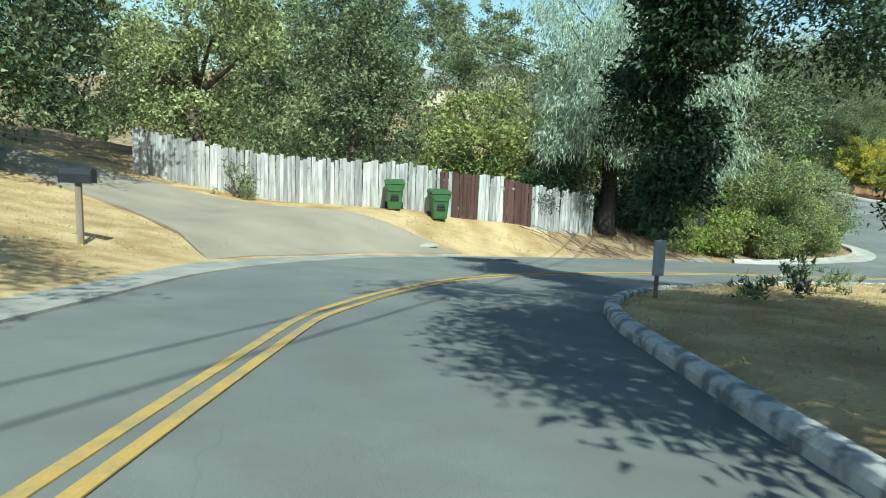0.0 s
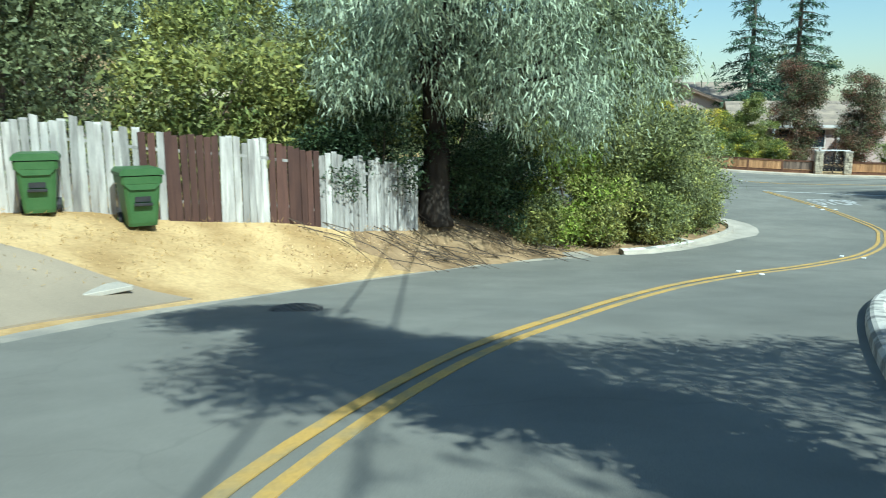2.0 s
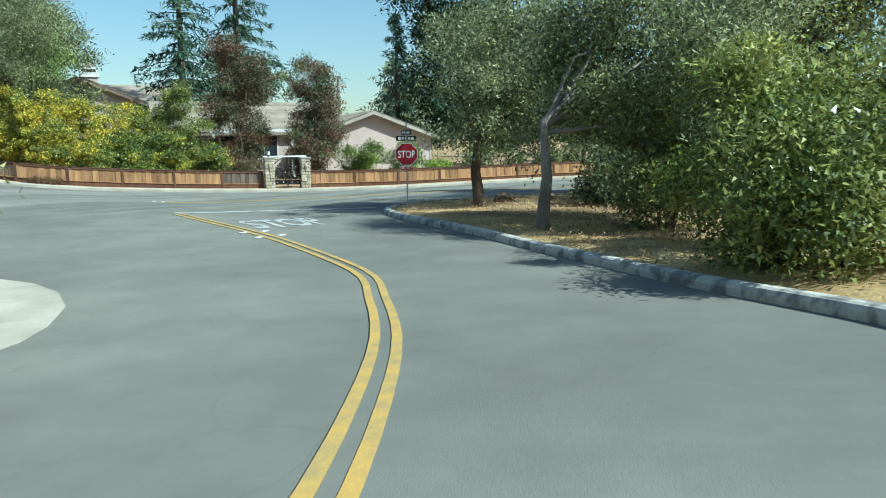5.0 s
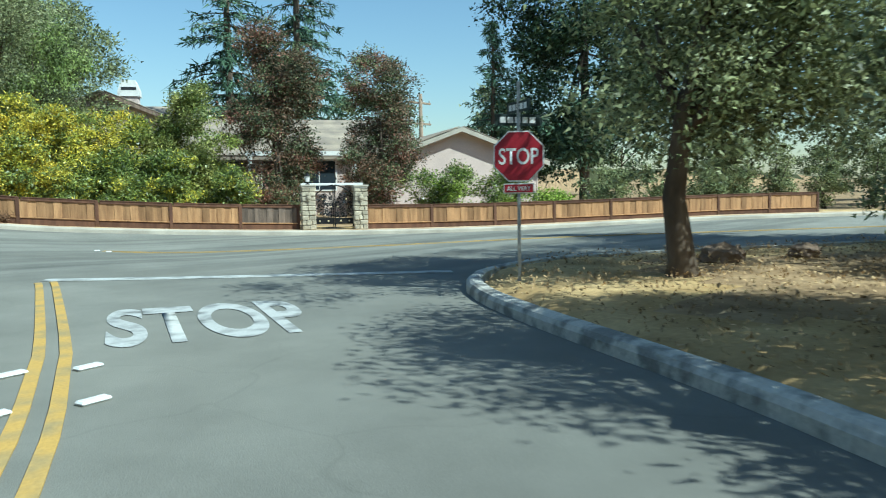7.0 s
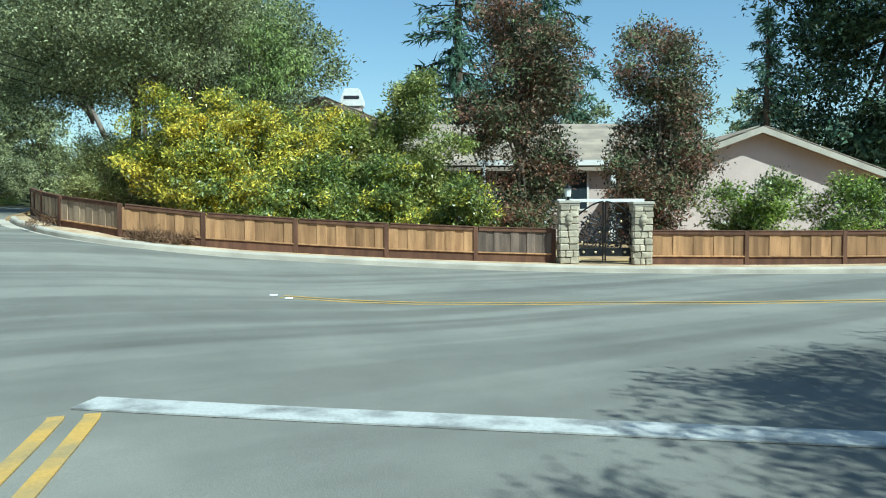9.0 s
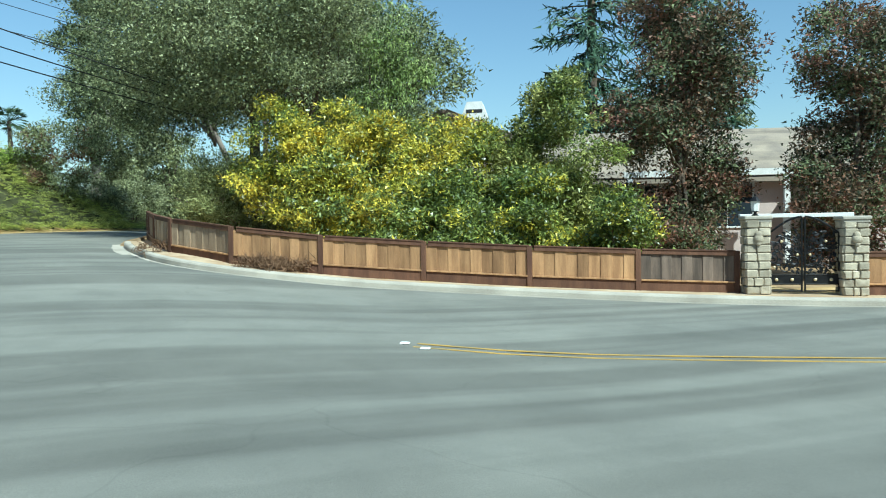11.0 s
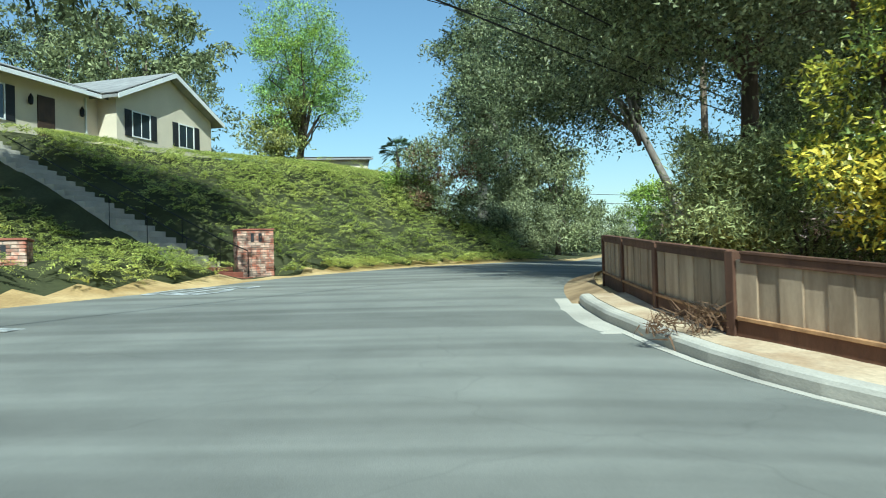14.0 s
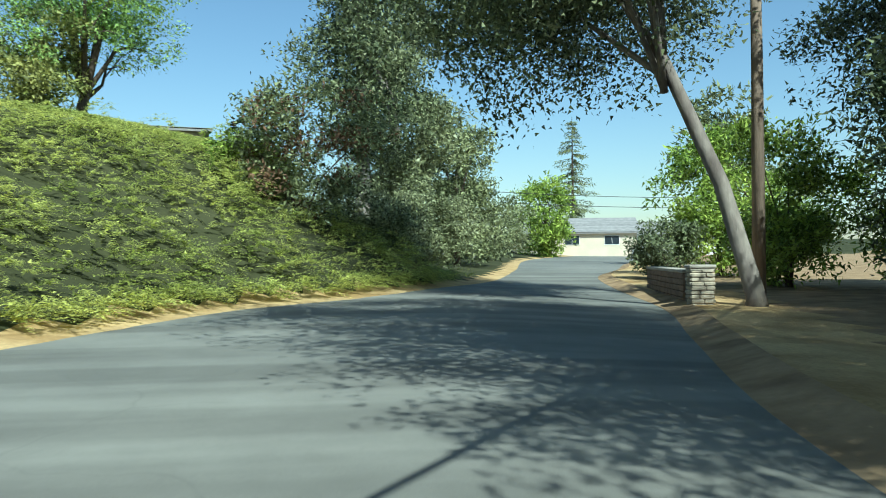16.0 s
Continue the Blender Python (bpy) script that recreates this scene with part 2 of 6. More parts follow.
POLE_WOOD = material("weathered_pole_timber", (0.33, 0.25, 0.18), (0.22, 0.165, 0.12), rough=0.95, scale=2, fine=22, stretch=(6, 6, 0.4), bump=0.5)
ROCK = material("brown_boulder", (0.28, 0.20, 0.14), (0.2, 0.14, 0.1), rough=1.0, scale=4, fine=20, bump=0.7)
CAR_WHITE = material("white_car_paint", (0.78, 0.78, 0.78), (0.75, 0.75, 0.75), rough=0.25, scale=2, fine=40, bump=0.0)
RUBBER_DARK = material("dark_rubber", (0.015, 0.015, 0.015), (0.02, 0.02, 0.02), rough=0.8, scale=6, fine=60, bump=0.1)
# Shade between the juniper sprays is put into this dark green-brown.
SHADE_TONED_SOIL = material("shade_toned_soil", (0.070, 0.072, 0.034), (0.045, 0.048, 0.022), rough=1.0, scale=0.7, fine=10, bump=0.6, spec=0.1)
STRAW = leaf_material("dry_straw", (0.55, 0.40, 0.18), (0.42, 0.28, 0.11), glow=0.25, rough=0.8, spread=0.35, spec=0.1)
FALLEN = leaf_material("fallen_leaves", (0.36, 0.24, 0.12), (0.55, 0.40, 0.22), glow=0.1, rough=0.8, spread=0.5, spec=0.1)
TWIG = leaf_material("dead_twigs", (0.20, 0.12, 0.07), (0.14, 0.085, 0.05), glow=0.05, rough=0.9, spread=0.4, spec=0.1)
OAK_LEAF = leaf_material("oak_leaves", (0.100, 0.123, 0.062), (0.228, 0.258, 0.125), glow=0.42)
OLIVE_LEAF = leaf_material("olive_green_leaves", (0.143, 0.170, 0.075), (0.300, 0.322, 0.150), glow=0.42)
YELLOWING = leaf_material("yellowing_bush_leaves", (0.165, 0.205, 0.062), (0.350, 0.338, 0.100), glow=0.35)
PEPPER_LEAF = leaf_material("grey_green_drooping_leaves", (0.225, 0.280, 0.185), (0.430, 0.490, 0.350), glow=0.3, rough=0.55)
BRIGHT_LEAF = leaf_material("bright_green_leaves", (0.187, 0.276, 0.043), (0.356, 0.431, 0.079), glow=0.4)
# Deep shade put into the leaf colour; pine and palm share this dark tone.
DARK_LEAF = leaf_material("dark_and_shade_toned_leaves", (0.030, 0.050, 0.023), (0.062, 0.094, 0.041), glow=0.2)
GOLD_LEAF = leaf_material("golden_hedge_leaves", (0.260, 0.320, 0.050), (0.740, 0.580, 0.070), glow=0.4, rough=0.4, spec=0.5)
HEDGE_LEAF = leaf_material("glossy_green_hedge_leaves", (0.095, 0.140, 0.034), (0.270, 0.310, 0.070), glow=0.35, rough=0.35, spec=0.6)
RED_LEAF = leaf_material("dark_red_and_green_leaves", (0.090, 0.106, 0.057), (0.250, 0.120, 0.082), glow=0.3)
FIR_LEAF = leaf_material("fir_needles", (0.045, 0.086, 0.053), (0.095, 0.153, 0.092), glow=0.15)
JUNIPER_LEAF = leaf_material("juniper_sprays", (0.330, 0.385, 0.095), (0.660, 0.665, 0.195), glow=0.75, rough=0.6)
SPRING_LEAF = leaf_material("light_green_leaves", (0.220, 0.345, 0.087), (0.386, 0.517, 0.145), glow=0.45)
GREY_OAK_LEAF = leaf_material("grey_green_oak_leaves", (0.155, 0.178, 0.078), (0.370, 0.390, 0.205), glow=0.5, rough=0.45, spec=0.4)
PINK_BLOSSOM = leaf_material("pale_pink_blossom", (0.75, 0.48, 0.44), (0.82, 0.62, 0.58), glow=0.3)
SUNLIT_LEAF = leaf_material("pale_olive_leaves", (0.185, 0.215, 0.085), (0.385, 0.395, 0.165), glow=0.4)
BIRCH_LEAF = leaf_material("weeping_birch_leaves", (0.167, 0.241, 0.072), (0.303, 0.362, 0.112), glow=0.35)


def glass_material():
    m = bpy.data.materials.new("window_glass")
    m.use_nodes = True
    b = m.node_tree.nodes["Principled BSDF"]
    b.inputs["Base Color"].default_value = (0.03, 0.04, 0.05, 1)
    b.inputs["Roughness"].default_value = 0.06
    b.inputs["Specular IOR Level"].default_value = 0.8
    return m


GLASS = glass_material()


# ---- mesh helpers ----
def mesh_object(name, verts, faces, mat, parent=None, label="", smooth=False):
    me = bpy.data.meshes.new(name)
    me.from_pydata([tuple(v) for v in verts], [], [tuple(f) for f in faces])
    me.materials.append(mat)
    if smooth:
        me.shade_smooth()
    me.update()
    ob = new(name, me)
    if parent is not None:
        ob.parent = parent
    if label:
        tagged(ob, label)
    return ob


def part(name, bm, mat, parent=None, label="", smooth=False):
    """Links a bmesh as one mesh object, under a thing or a part."""
    me = bpy.data.meshes.new(name)
    bm.to_mesh(me)
    bm.free()
    me.materials.append(mat)
    if smooth:
        me.shade_smooth()
    ob = new(name, me)
    if parent is not None:
        ob.parent = parent
    if label:
        tagged(ob, label)
    return ob


def share(name, me, m, parent):
    """Another piece on a mesh that is there already."""
    ob = new(name, me)
    ob.parent = parent
    ob.matrix_basis = m
    return ob


def thing(name, m, label, category, group="", kind=""):
    ob = new(name)
    ob.matrix_basis = m
    return tagged(ob, label, category, group, kind)


def box(bm, x0, x1, y0, y1, z0, z1, bevel=0.0, m=None):
    geo = bmesh.ops.create_cube(bm, size=1.0)
    vs = geo["verts"]
    for v in vs:
        v.co = Vector((x0 + (v.co.x + 0.5) * (x1 - x0), y0 + (v.co.y + 0.5) * (y1 - y0), z0 + (v.co.z + 0.5) * (z1 - z0)))
    if bevel:
        es = list({e for v in vs for e in v.link_edges})
        out = bmesh.ops.bevel(bm, geom=es, offset=bevel, segments=1, affect="EDGES")
        vs = list({v for f in out["faces"] for v in f.verts} | {v for v in vs if v.is_valid})
    if m is not None:
        bmesh.ops.transform(bm, matrix=m, verts=[v for v in vs if v.is_valid])
    return vs


def box_mesh(name, x0, x1, y0, y1, z0, z1, mat, bevel=0.0):
    bm = bmesh.new()
    box(bm, x0, x1, y0, y1, z0, z1, bevel)
    me = bpy.data.meshes.new(name)
    bm.to_mesh(me)
    bm.free()
    me.materials.append(mat)
    return me


def boxed(name, x0, x1, y0, y1, z0, z1, mat, parent, label="", bevel=0.0):
    bm = bmesh.new()
    box(bm, x0, x1, y0, y1, z0, z1, bevel)
    return part(name, bm, mat, parent, label)


def tube(bm, points, radii, sides=8, cap=True):
    """A round bar along points; radii one number or one a point."""
    if not hasattr(radii, "__len__"):
        radii = [radii] * len(points)
    pts = [Vector(p) for p in points]
    rings = []
    side = None
    for i, p in enumerate(pts):
        way = (pts[min(i + 1, len(pts) - 1)] - pts[max(i - 1, 0)])
        way = way.normalized() if way.length > 1e-9 else Vector((0, 0, 1))
        if side is None:
            side = way.orthogonal().normalized()
        side = (side - way * side.dot(way))
        side = side.normalized() if side.length > 1e-6 else way.orthogonal().normalized()
        other = way.cross(side)
        rings.append([bm.verts.new(p + radii[i] * (math.cos(2 * math.pi * k / sides) * side + math.sin(2 * math.pi * k / sides) * other)) for k in range(sides)])
    for a, b in zip(rings, rings[1:]):
        for k in range(sides):
            bm.faces.new((a[k], a[(k + 1) % sides], b[(k + 1) % sides], b[k]))
    if cap:
        bm.faces.new(rings[0][::-1])
        bm.faces.new(rings[-1])


def lathe(bm, profile, sides=16):
    """A turned shape: profile of (radius, height)."""
    rings = [[bm.verts.new((r * math.cos(2 * math.pi * k / sides), r * math.sin(2 * math.pi * k / sides), z)) for k in range(sides)] for r, z in profile]
    for a, b in zip(rings, rings[1:]):
        for k in range(sides):
            bm.faces.new((a[k], a[(k + 1) % sides], b[(k + 1) % sides], b[k]))
    bm.faces.new(rings[0][::-1])
    bm.faces.new(rings[-1])


def prism(bm, outline, y0, y1):
    """An outline in x and z, pushed through from y0 to y1."""
    a = [bm.verts.new((x, y0, z)) for x, z in outline]
    b = [bm.verts.new((x, y1, z)) for x, z in outline]
    bm.faces.new(a)
    bm.faces.new(b[::-1])
    k = len(outline)
    for i in range(k):
        bm.faces.new((a[i], b[i], b[(i + 1) % k], a[(i + 1) % k]))


def smooth_line(points, step=0.8):
    """A line that glides through points (Catmull-Rom), cut into even steps."""
    P = np.array(points, float)
    P = np.vstack([2 * P[0] - P[1], P, 2 * P[-1] - P[-2]])
    out = []
    for i in range(1, len(P) - 2):
        k = max(2, int(np.linalg.norm(P[i + 1] - P[i]) / step))
        for t in np.arange(k) / k:
            a, b, c, d = P[i - 1], P[i], P[i + 1], P[i + 2]
            out.append(0.5 * (2 * b + (c - a) * t + (2 * a - 5 * b + 4 * c - d) * t ** 2 + (3 * b - a - 3 * c + d) * t ** 3))
    out.append(P[-2])
    return np.array(out)


# ---- the lie of the land ----
def soft(v, k):
    return k * np.logaddexp(0, np.asarray(v, float) / k)


def ease(a, b, v):
    t = np.clip((np.asarray(v, float) - a) / (b - a), 0, 1)
    return t * t * (3 - 2 * t)


def road_height(x, y):
    """The hill road falls to the crossing, and the street climbs again to the north."""
    x, y = np.asarray(x, float), np.asarray(y, float)
    z = 0.28 + soft(4.73 - 0.126 * y - 0.038 * x - 0.28, 0.35)
    r = soft(y - 49.5 - 0.6 * np.maximum(0, x - 29), 3.0)
    return z + 0.065 * r - 0.045 * soft(r - 20, 2.0) - 0.2 * ease(30, 35, x) * ease(44, 52, y)


# road edges in plan
HILL_LEFT = smooth_line([(-4.0, -60), (-4.6, -8), (-4.8, 7.8), (-4.7, 13), (-3.6, 17.5), (-1.3, 21.4), (2.0, 25.2), (6.2, 28.7), (8.4, 29.7), (10.6, 30.2), (12.4, 30.45), (14.2, 31.35),
                         (16.4, 32.8), (18.4, 34.4), (19.5, 36.2), (19.6, 38.2), (18.6, 42.0), (14.0, 47.5)])
WEST_END = np.array([(-40, 62.0), (-40, 70.0)])
NORTH_LEFT = smooth_line([(8.0, 64.5), (16.0, 66.0), (20.2, 68.2), (22.2, 72.0), (23.0, 76.4), (24.2, 80.5), (26.3, 85.3), (29.4, 89.0), (33.8, 98.5), (38.0, 112.0), (46.0, 140), (60, 168), (72, 190)], 1.0)
NORTH_RIGHT = smooth_line([(84, 186), (66, 155), (52, 130), (44.5, 113), (40.0, 103.5), (37.4, 94.5), (35.6, 86.5), (33.6, 81), (31.6, 75.5), (30.5, 70.5), (30.2, 66.5), (30.42, 64.3), (30.75, 62.65), (31.25, 61.5), (31.85, 60.75), (32.7, 60.1), (34.6, 58.95),
                           (38.0, 56.65), (41.0, 54.5), (45.0, 51.8), (50.0, 48.5), (60, 42.0), (110, 10)], 0.8)
NEAR_RIGHT = smooth_line([(103, -1.5), (60, 26.5), (48, 34.3), (41.5, 38.3), (38.2, 40.2), (36.2, 41.0), (34.3, 40.9), (33.0, 40.3), (32.0, 39.3), (31.0, 37.8), (29.3, 34.9), (27.5, 32.5), (25.7, 30.15), (23.7, 27.9), (22.0, 26.1), (21.0, 25.5),
                          (18.6, 24.9), (15.8, 24.1), (13.4, 22.9), (11.0, 21.4), (8.6, 19.7), (5.7, 16.9), (3.7, 14.5), (2.6, 12.3), (2.1, 10.0), (2.0, 6.5), (2.2, -8), (2.8, -60)], 0.6)
OUTLINE = np.vstack([HILL_LEFT, WEST_END, NORTH_LEFT, NORTH_RIGHT, NEAR_RIGHT])
EDGE_KIND = np.concatenate([np.full(len(HILL_LEFT), 0), np.full(2, 0), np.full(len(NORTH_LEFT), 1), np.full(len(NORTH_RIGHT), 2), np.full(len(NEAR_RIGHT), 3)])


def few_distances(x, y):
    a = OUTLINE[None]
    b = np.roll(OUTLINE, -1, 0)[None]
    p = np.stack([x, y], 1)[:, None]
    d = b - a
    t = np.clip(((p - a) * d).sum(2) / np.maximum((d * d).sum(2), 1e-9), 0, 1)
    r = np.linalg.norm(p - a - t[..., None] * d, axis=2)
    i = r.argmin(1)
    rise = np.where(d[..., 1] == 0, 1e-12, d[..., 1])
    cross = ((a[..., 1] > p[..., 1]) != (b[..., 1] > p[..., 1])) & (p[..., 0] < d[..., 0] * (p[..., 1] - a[..., 1]) / rise + a[..., 0])
    best = r.min(1)
    return np.where(cross.sum(1) % 2 == 1, -best, best), EDGE_KIND[i]


def edge_distance(x, y):
    """Signed distance from the edge of the road (outside positive), and which edge is nearest."""
    x, y = np.ravel(x), np.ravel(y)
    if len(x) <= 40:
        return few_distances(x, y)
    best, kind, inside = np.full(x.shape, 1e9), np.zeros(x.shape, int), np.zeros(x.shape, bool)
    n = len(OUTLINE)
    for i in range(n):
        a, b = OUTLINE[i], OUTLINE[(i + 1) % n]
        d = b - a
        t = np.clip(((x - a[0]) * d[0] + (y - a[1]) * d[1]) / max(d @ d, 1e-9), 0, 1)
        r = np.hypot(x - a[0] - t * d[0], y - a[1] - t * d[1])
        near = r < best
        best[near], kind[near] = r[near], EDGE_KIND[i]
        if a[1] != b[1]:
            cross = ((a[1] > y) != (b[1] > y)) & (x < (b[0] - a[0]) * (y - a[1]) / (b[1] - a[1]) + a[0])
            inside ^= cross
    return np.where(inside, -best, best), kind


def land_height(x, y):
    shape = np.shape(x)
    x, y = np.ravel(np.asarray(x, float)), np.ravel(np.asarray(y, float))
    d, kind = edge_distance(x, y)
    out = np.maximum(d, 0)
    z = road_height(x, y)
    far = ease(60, 160, np.hypot(x - 25, y - 50))
    # bank outside the bend of the hill road, and the wooded hillside behind it
    bank = (0.55 + 0.45 * ease(13, 21, y)) * (0.45 * soft(out - 0.35, 0.3) - 0.40 * soft(out - 3.4, 0.6)) + 0.20 * soft(out - 14, 3.0)
    gentle = 0.155 * soft(out - 0.4, 0.3) - 0.06 * soft(out - 11, 2.0) + 0.16 * soft(out - 14, 3.0)
    bank = gentle + (bank - gentle) * ease(-9.0, -0.5, x)
    bank = bank * (1 + 0.40 * ease(-1, 3.5, x) * (1 - ease(6.5, 10, x)))
    bank = bank * (1 - 0.72 * ease(7, 12, x) * ease(26, 30, y))
    bank = np.minimum(bank, 26)
    # planted slope below the house on the north street
    slope = 0.52 * soft(out - 0.9, 0.4) - 0.50 * soft(out - 11.4, 0.8) + 0.30 * soft(out - 26, 4.0)
    reach = 1 - ease(106, 120, y + 2.0 * (x - 22))
    # the cut in which the steps climb
    along = -(x - 21.2) * math.sin(radians(72.5)) + (y - 77.8) * math.cos(radians(72.5))
    across = (x - 21.2) * math.cos(radians(72.5)) + (y - 77.8) * math.sin(radians(72.5))
    cut = 0.75 * (1 - ease(0.85, 1.7, np.abs(across))) * ease(-2.2, -0.6, along) * (1 - ease(9.5, 11.5, along))
    dip = 1.5 * ease(0.5, 1.6, -across) * (1 - ease(7.0, 10.0, -across)) * ease(-0.5, 2.0, along) * (1 - ease(9.5, 12.5, along))
    foot = 1.2 * (1 - ease(1.3, 2.2, np.hypot(x - 21.9, y - 78.7)))
    slope = np.maximum(slope - np.maximum(np.maximum(cut, dip), foot), 0)
    slope = slope * reach + 0.06 * out * (1 - reach)
    flat = 0.14 * ease(0.06, 0.34, d) - 0.12 * (1 - ease(0.0, 0.2, d)) + 0.006 * out
    add = np.choose(kind, [bank, slope, flat, flat])
    # the wood closes the hollow between the hill road and the north street
    z = z + add - 0.13 * np.clip(-d / 0.35, 0, 1)
    z = np.where(far > 0, z * (1 - far) + far * np.minimum(z, 6 + 0 * z), z)
    return z.reshape(shape) if shape else float(z[0])


def ground(x, y):
    return land_height(x, y)


def road_z(x, y):
    return float(road_height(x, y))


# ---- ground, road, kerbs, paint ----
def spaced(lo, hi, step, reach):
    core = np.arange(lo, hi + step / 2, step)
    grow = step * np.cumsum(1.22 ** np.arange(1, 34))
    grow = grow[grow < reach]
    return np.concatenate([lo - grow[::-1], core, hi + grow])


def build_ground():
    xs, ys = spaced(-26, 62, 0.62, 2600), spaced(-14, 122, 0.62, 2600)
    X, Y = np.meshgrid(xs, ys)
    Z = land_height(X, Y)
    nx, ny = len(xs), len(ys)
    verts = np.stack([X, Y, Z], -1).reshape(-1, 3)
    verts[:, 2] += 0.03 * np.sin(verts[:, 0] * 1.7) * np.sin(verts[:, 1] * 1.3) * (edge_distance(verts[:, 0], verts[:, 1])[0] > 1.2)
    idx = np.arange(nx * ny).reshape(ny, nx)
    faces = np.stack([idx[:-1, :-1], idx[:-1, 1:], idx[1:, 1:], idx[1:, :-1]], -1).reshape(-1, 4)
    me = bpy.data.meshes.new("ground")
    me.from_pydata(verts.tolist(), [], faces.tolist())
    for m in (DRY_GROUND, LEAF_LITTER, SHADE_TONED_SOIL):
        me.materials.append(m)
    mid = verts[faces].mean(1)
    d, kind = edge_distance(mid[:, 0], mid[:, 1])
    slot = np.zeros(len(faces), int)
    # the slope takes the soil that has the foliage's shade in its colour
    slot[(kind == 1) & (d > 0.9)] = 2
    wob = 0.8 * np.sin(mid[:, 0] * 1.1 + 2 * np.sin(mid[:, 1] * 0.7))
    slot[(kind == 3) & (mid[:, 1] > 28 + wob) & (d > 2.2 + wob)] = 1
    slot[(kind == 0) & (np.hypot(mid[:, 0] - 7.0, mid[:, 1] - 30.0) < 3.6 + wob)] = 1
    slot[(kind == 0) & (mid[:, 0] > 9.5) & (d > 1.7)] = 1
    slot[(kind == 0) & (mid[:, 1] > 29.5)] = 1
    slot[(kind == 2) & (d > 2.5)] = 1
    me.polygons.foreach_set("material_index", slot)
    me.shade_smooth()
    ob = new("ground", me)
    return tagged(ob, "dry straw-coloured ground with leaf litter under trees", "ground", kind="structure")


build_ground()


GATE_AT, A, B = np.array((42.55, 54.35)), np.array((0.841, -0.541)), np.array((0.541, 0.841))


def cut_sheet(name, outline, lift, mat, label, category, step=1.2, height=road_height):
    """A sheet with that outline, cut fine enough to follow the road's fall."""
    bm = bmesh.new()
    vs = [bm.verts.new((x, y, 0)) for x, y in outline]
    es = [bm.edges.new((vs[i], vs[(i + 1) % len(vs)])) for i in range(len(vs))]
    bmesh.ops.triangle_fill(bm, use_beauty=True, use_dissolve=False, edges=es)
    lo, hi = np.min(outline, 0), np.max(outline, 0)
    lo, hi = np.maximum(lo, (-25, -20)), np.minimum(hi, (70, 130))
    for axis in (0, 1):
        for c in np.arange(lo[axis] + 0.37, hi[axis], step):
            at, no = [0, 0, 0], [0, 0, 0]
            at[axis], no[axis] = c, 1
            bmesh.ops.bisect_plane(bm, geom=bm.verts[:] + bm.edges[:] + bm.faces[:], plane_co=at, plane_no=no)
    co = np.array([v.co[:2] for v in bm.verts])
    z = height(co[:, 0], co[:, 1])
    for v, h in zip(bm.verts, z):
        v.co.z = h + lift
    for f in bm.faces:
        if f.normal.z < 0:
            f.normal_flip()
    if lift:
        edge = [e for e in bm.edges if e.is_boundary]
        rim = bmesh.ops.extrude_edge_only(bm, edges=edge)
        for v in rim["geom"]:
            if isinstance(v, bmesh.types.BMVert):
                v.co.z -= 0.06
        bmesh.ops.split_edges(bm, edges=edge)
    return tagged(part(name, bm, mat, smooth=True), label, category, kind="structure")


cut_sheet("road", OUTLINE, 0.0, ASPHALT, "worn grey asphalt road falling to a crossing", "road")


def sweep(name, line, profile, mat, label, category, height=road_height, parent=None, base=0.0, closed=True):
    """A profile of (out, up) drawn along a line; out is to the left of the line's way."""
    P = np.array(line, float)
    way = np.gradient(P, axis=0)
    way /= np.linalg.norm(way, axis=1)[:, None]
    out = np.stack([-way[:, 1], way[:, 0]], 1)
    k = len(profile)
    verts = []
    for p, o in zip(P, out):
        zb = float(height(p[0], p[1])) + base
        for a, u in profile:
            verts.append((p[0] + o[0] * a, p[1] + o[1] * a, zb + u))
    faces = []
    for i in range(len(P) - 1):
        for j in range(k if closed else k - 1):
            a, b = i * k + j, i * k + (j + 1) % k
            faces.append((a, b, b + k, a + k))
    if closed:
        faces += [tuple(range(k))[::-1], tuple((len(P) - 1) * k + j for j in range(k))]
    ob = mesh_object(name, verts, faces, mat, parent)
    bm = bmesh.new()
    bm.from_mesh(ob.data)
    bmesh.ops.recalc_face_normals(bm, faces=bm.faces)
    bm.to_mesh(ob.data)
    bm.free()
    if parent is None:
        tagged(ob, label, category, kind="structure")
    return ob


def stretch_of(line, test):
    return np.array([p for p in line if test(p)])


KERB = [(0.0, -0.12), (0.0, 0.10), (0.02, 0.135), (0.05, 0.15), (0.15, 0.155), (0.18, 0.14), (0.18, -0.12)]
ROLLED = [(-0.02, -0.12), (0.0, 0.09), (0.03, 0.135), (0.07, 0.155), (0.17, 0.16), (0.21, 0.14), (0.22, -0.12)]
sweep("kerb", stretch_of(NEAR_RIGHT, lambda p: -12 < p[1] < 41.2 and p[0] < 39), ROLLED, KERB_STONE, "chipped grey concrete kerb of the hill road", "kerb")
sweep("kerb", stretch_of(NEAR_RIGHT, lambda p: 39 <= p[0] < 90), ROLLED, CONCRETE, "pale concrete kerb of the cross street", "kerb")
far_line = stretch_of(NORTH_RIGHT, lambda p: p[1] < 67.3 and p[0] < 90)
sweep("kerb", far_line, KERB, CONCRETE, "pale concrete kerb before the cedar fence", "kerb")
sweep("gutter", stretch_of(far_line, lambda p: p[1] < 64.6), [(-0.13, -0.1), (-0.13, 0.012), (-0.02, 0.008), (-0.02, -0.1)], CONCRETE, "narrow pale concrete gutter along the kerb", "gutter")
sweep("gutter", stretch_of(NORTH_RIGHT, lambda p: 63.9 < p[1] < 68.6 and p[0] < 40), [(-0.36, -0.1), (-0.36, 0.012), (-0.02, 0.008), (-0.02, -0.1)], CONCRETE, "wide pale concrete apron at the kerb's end", "gutter")
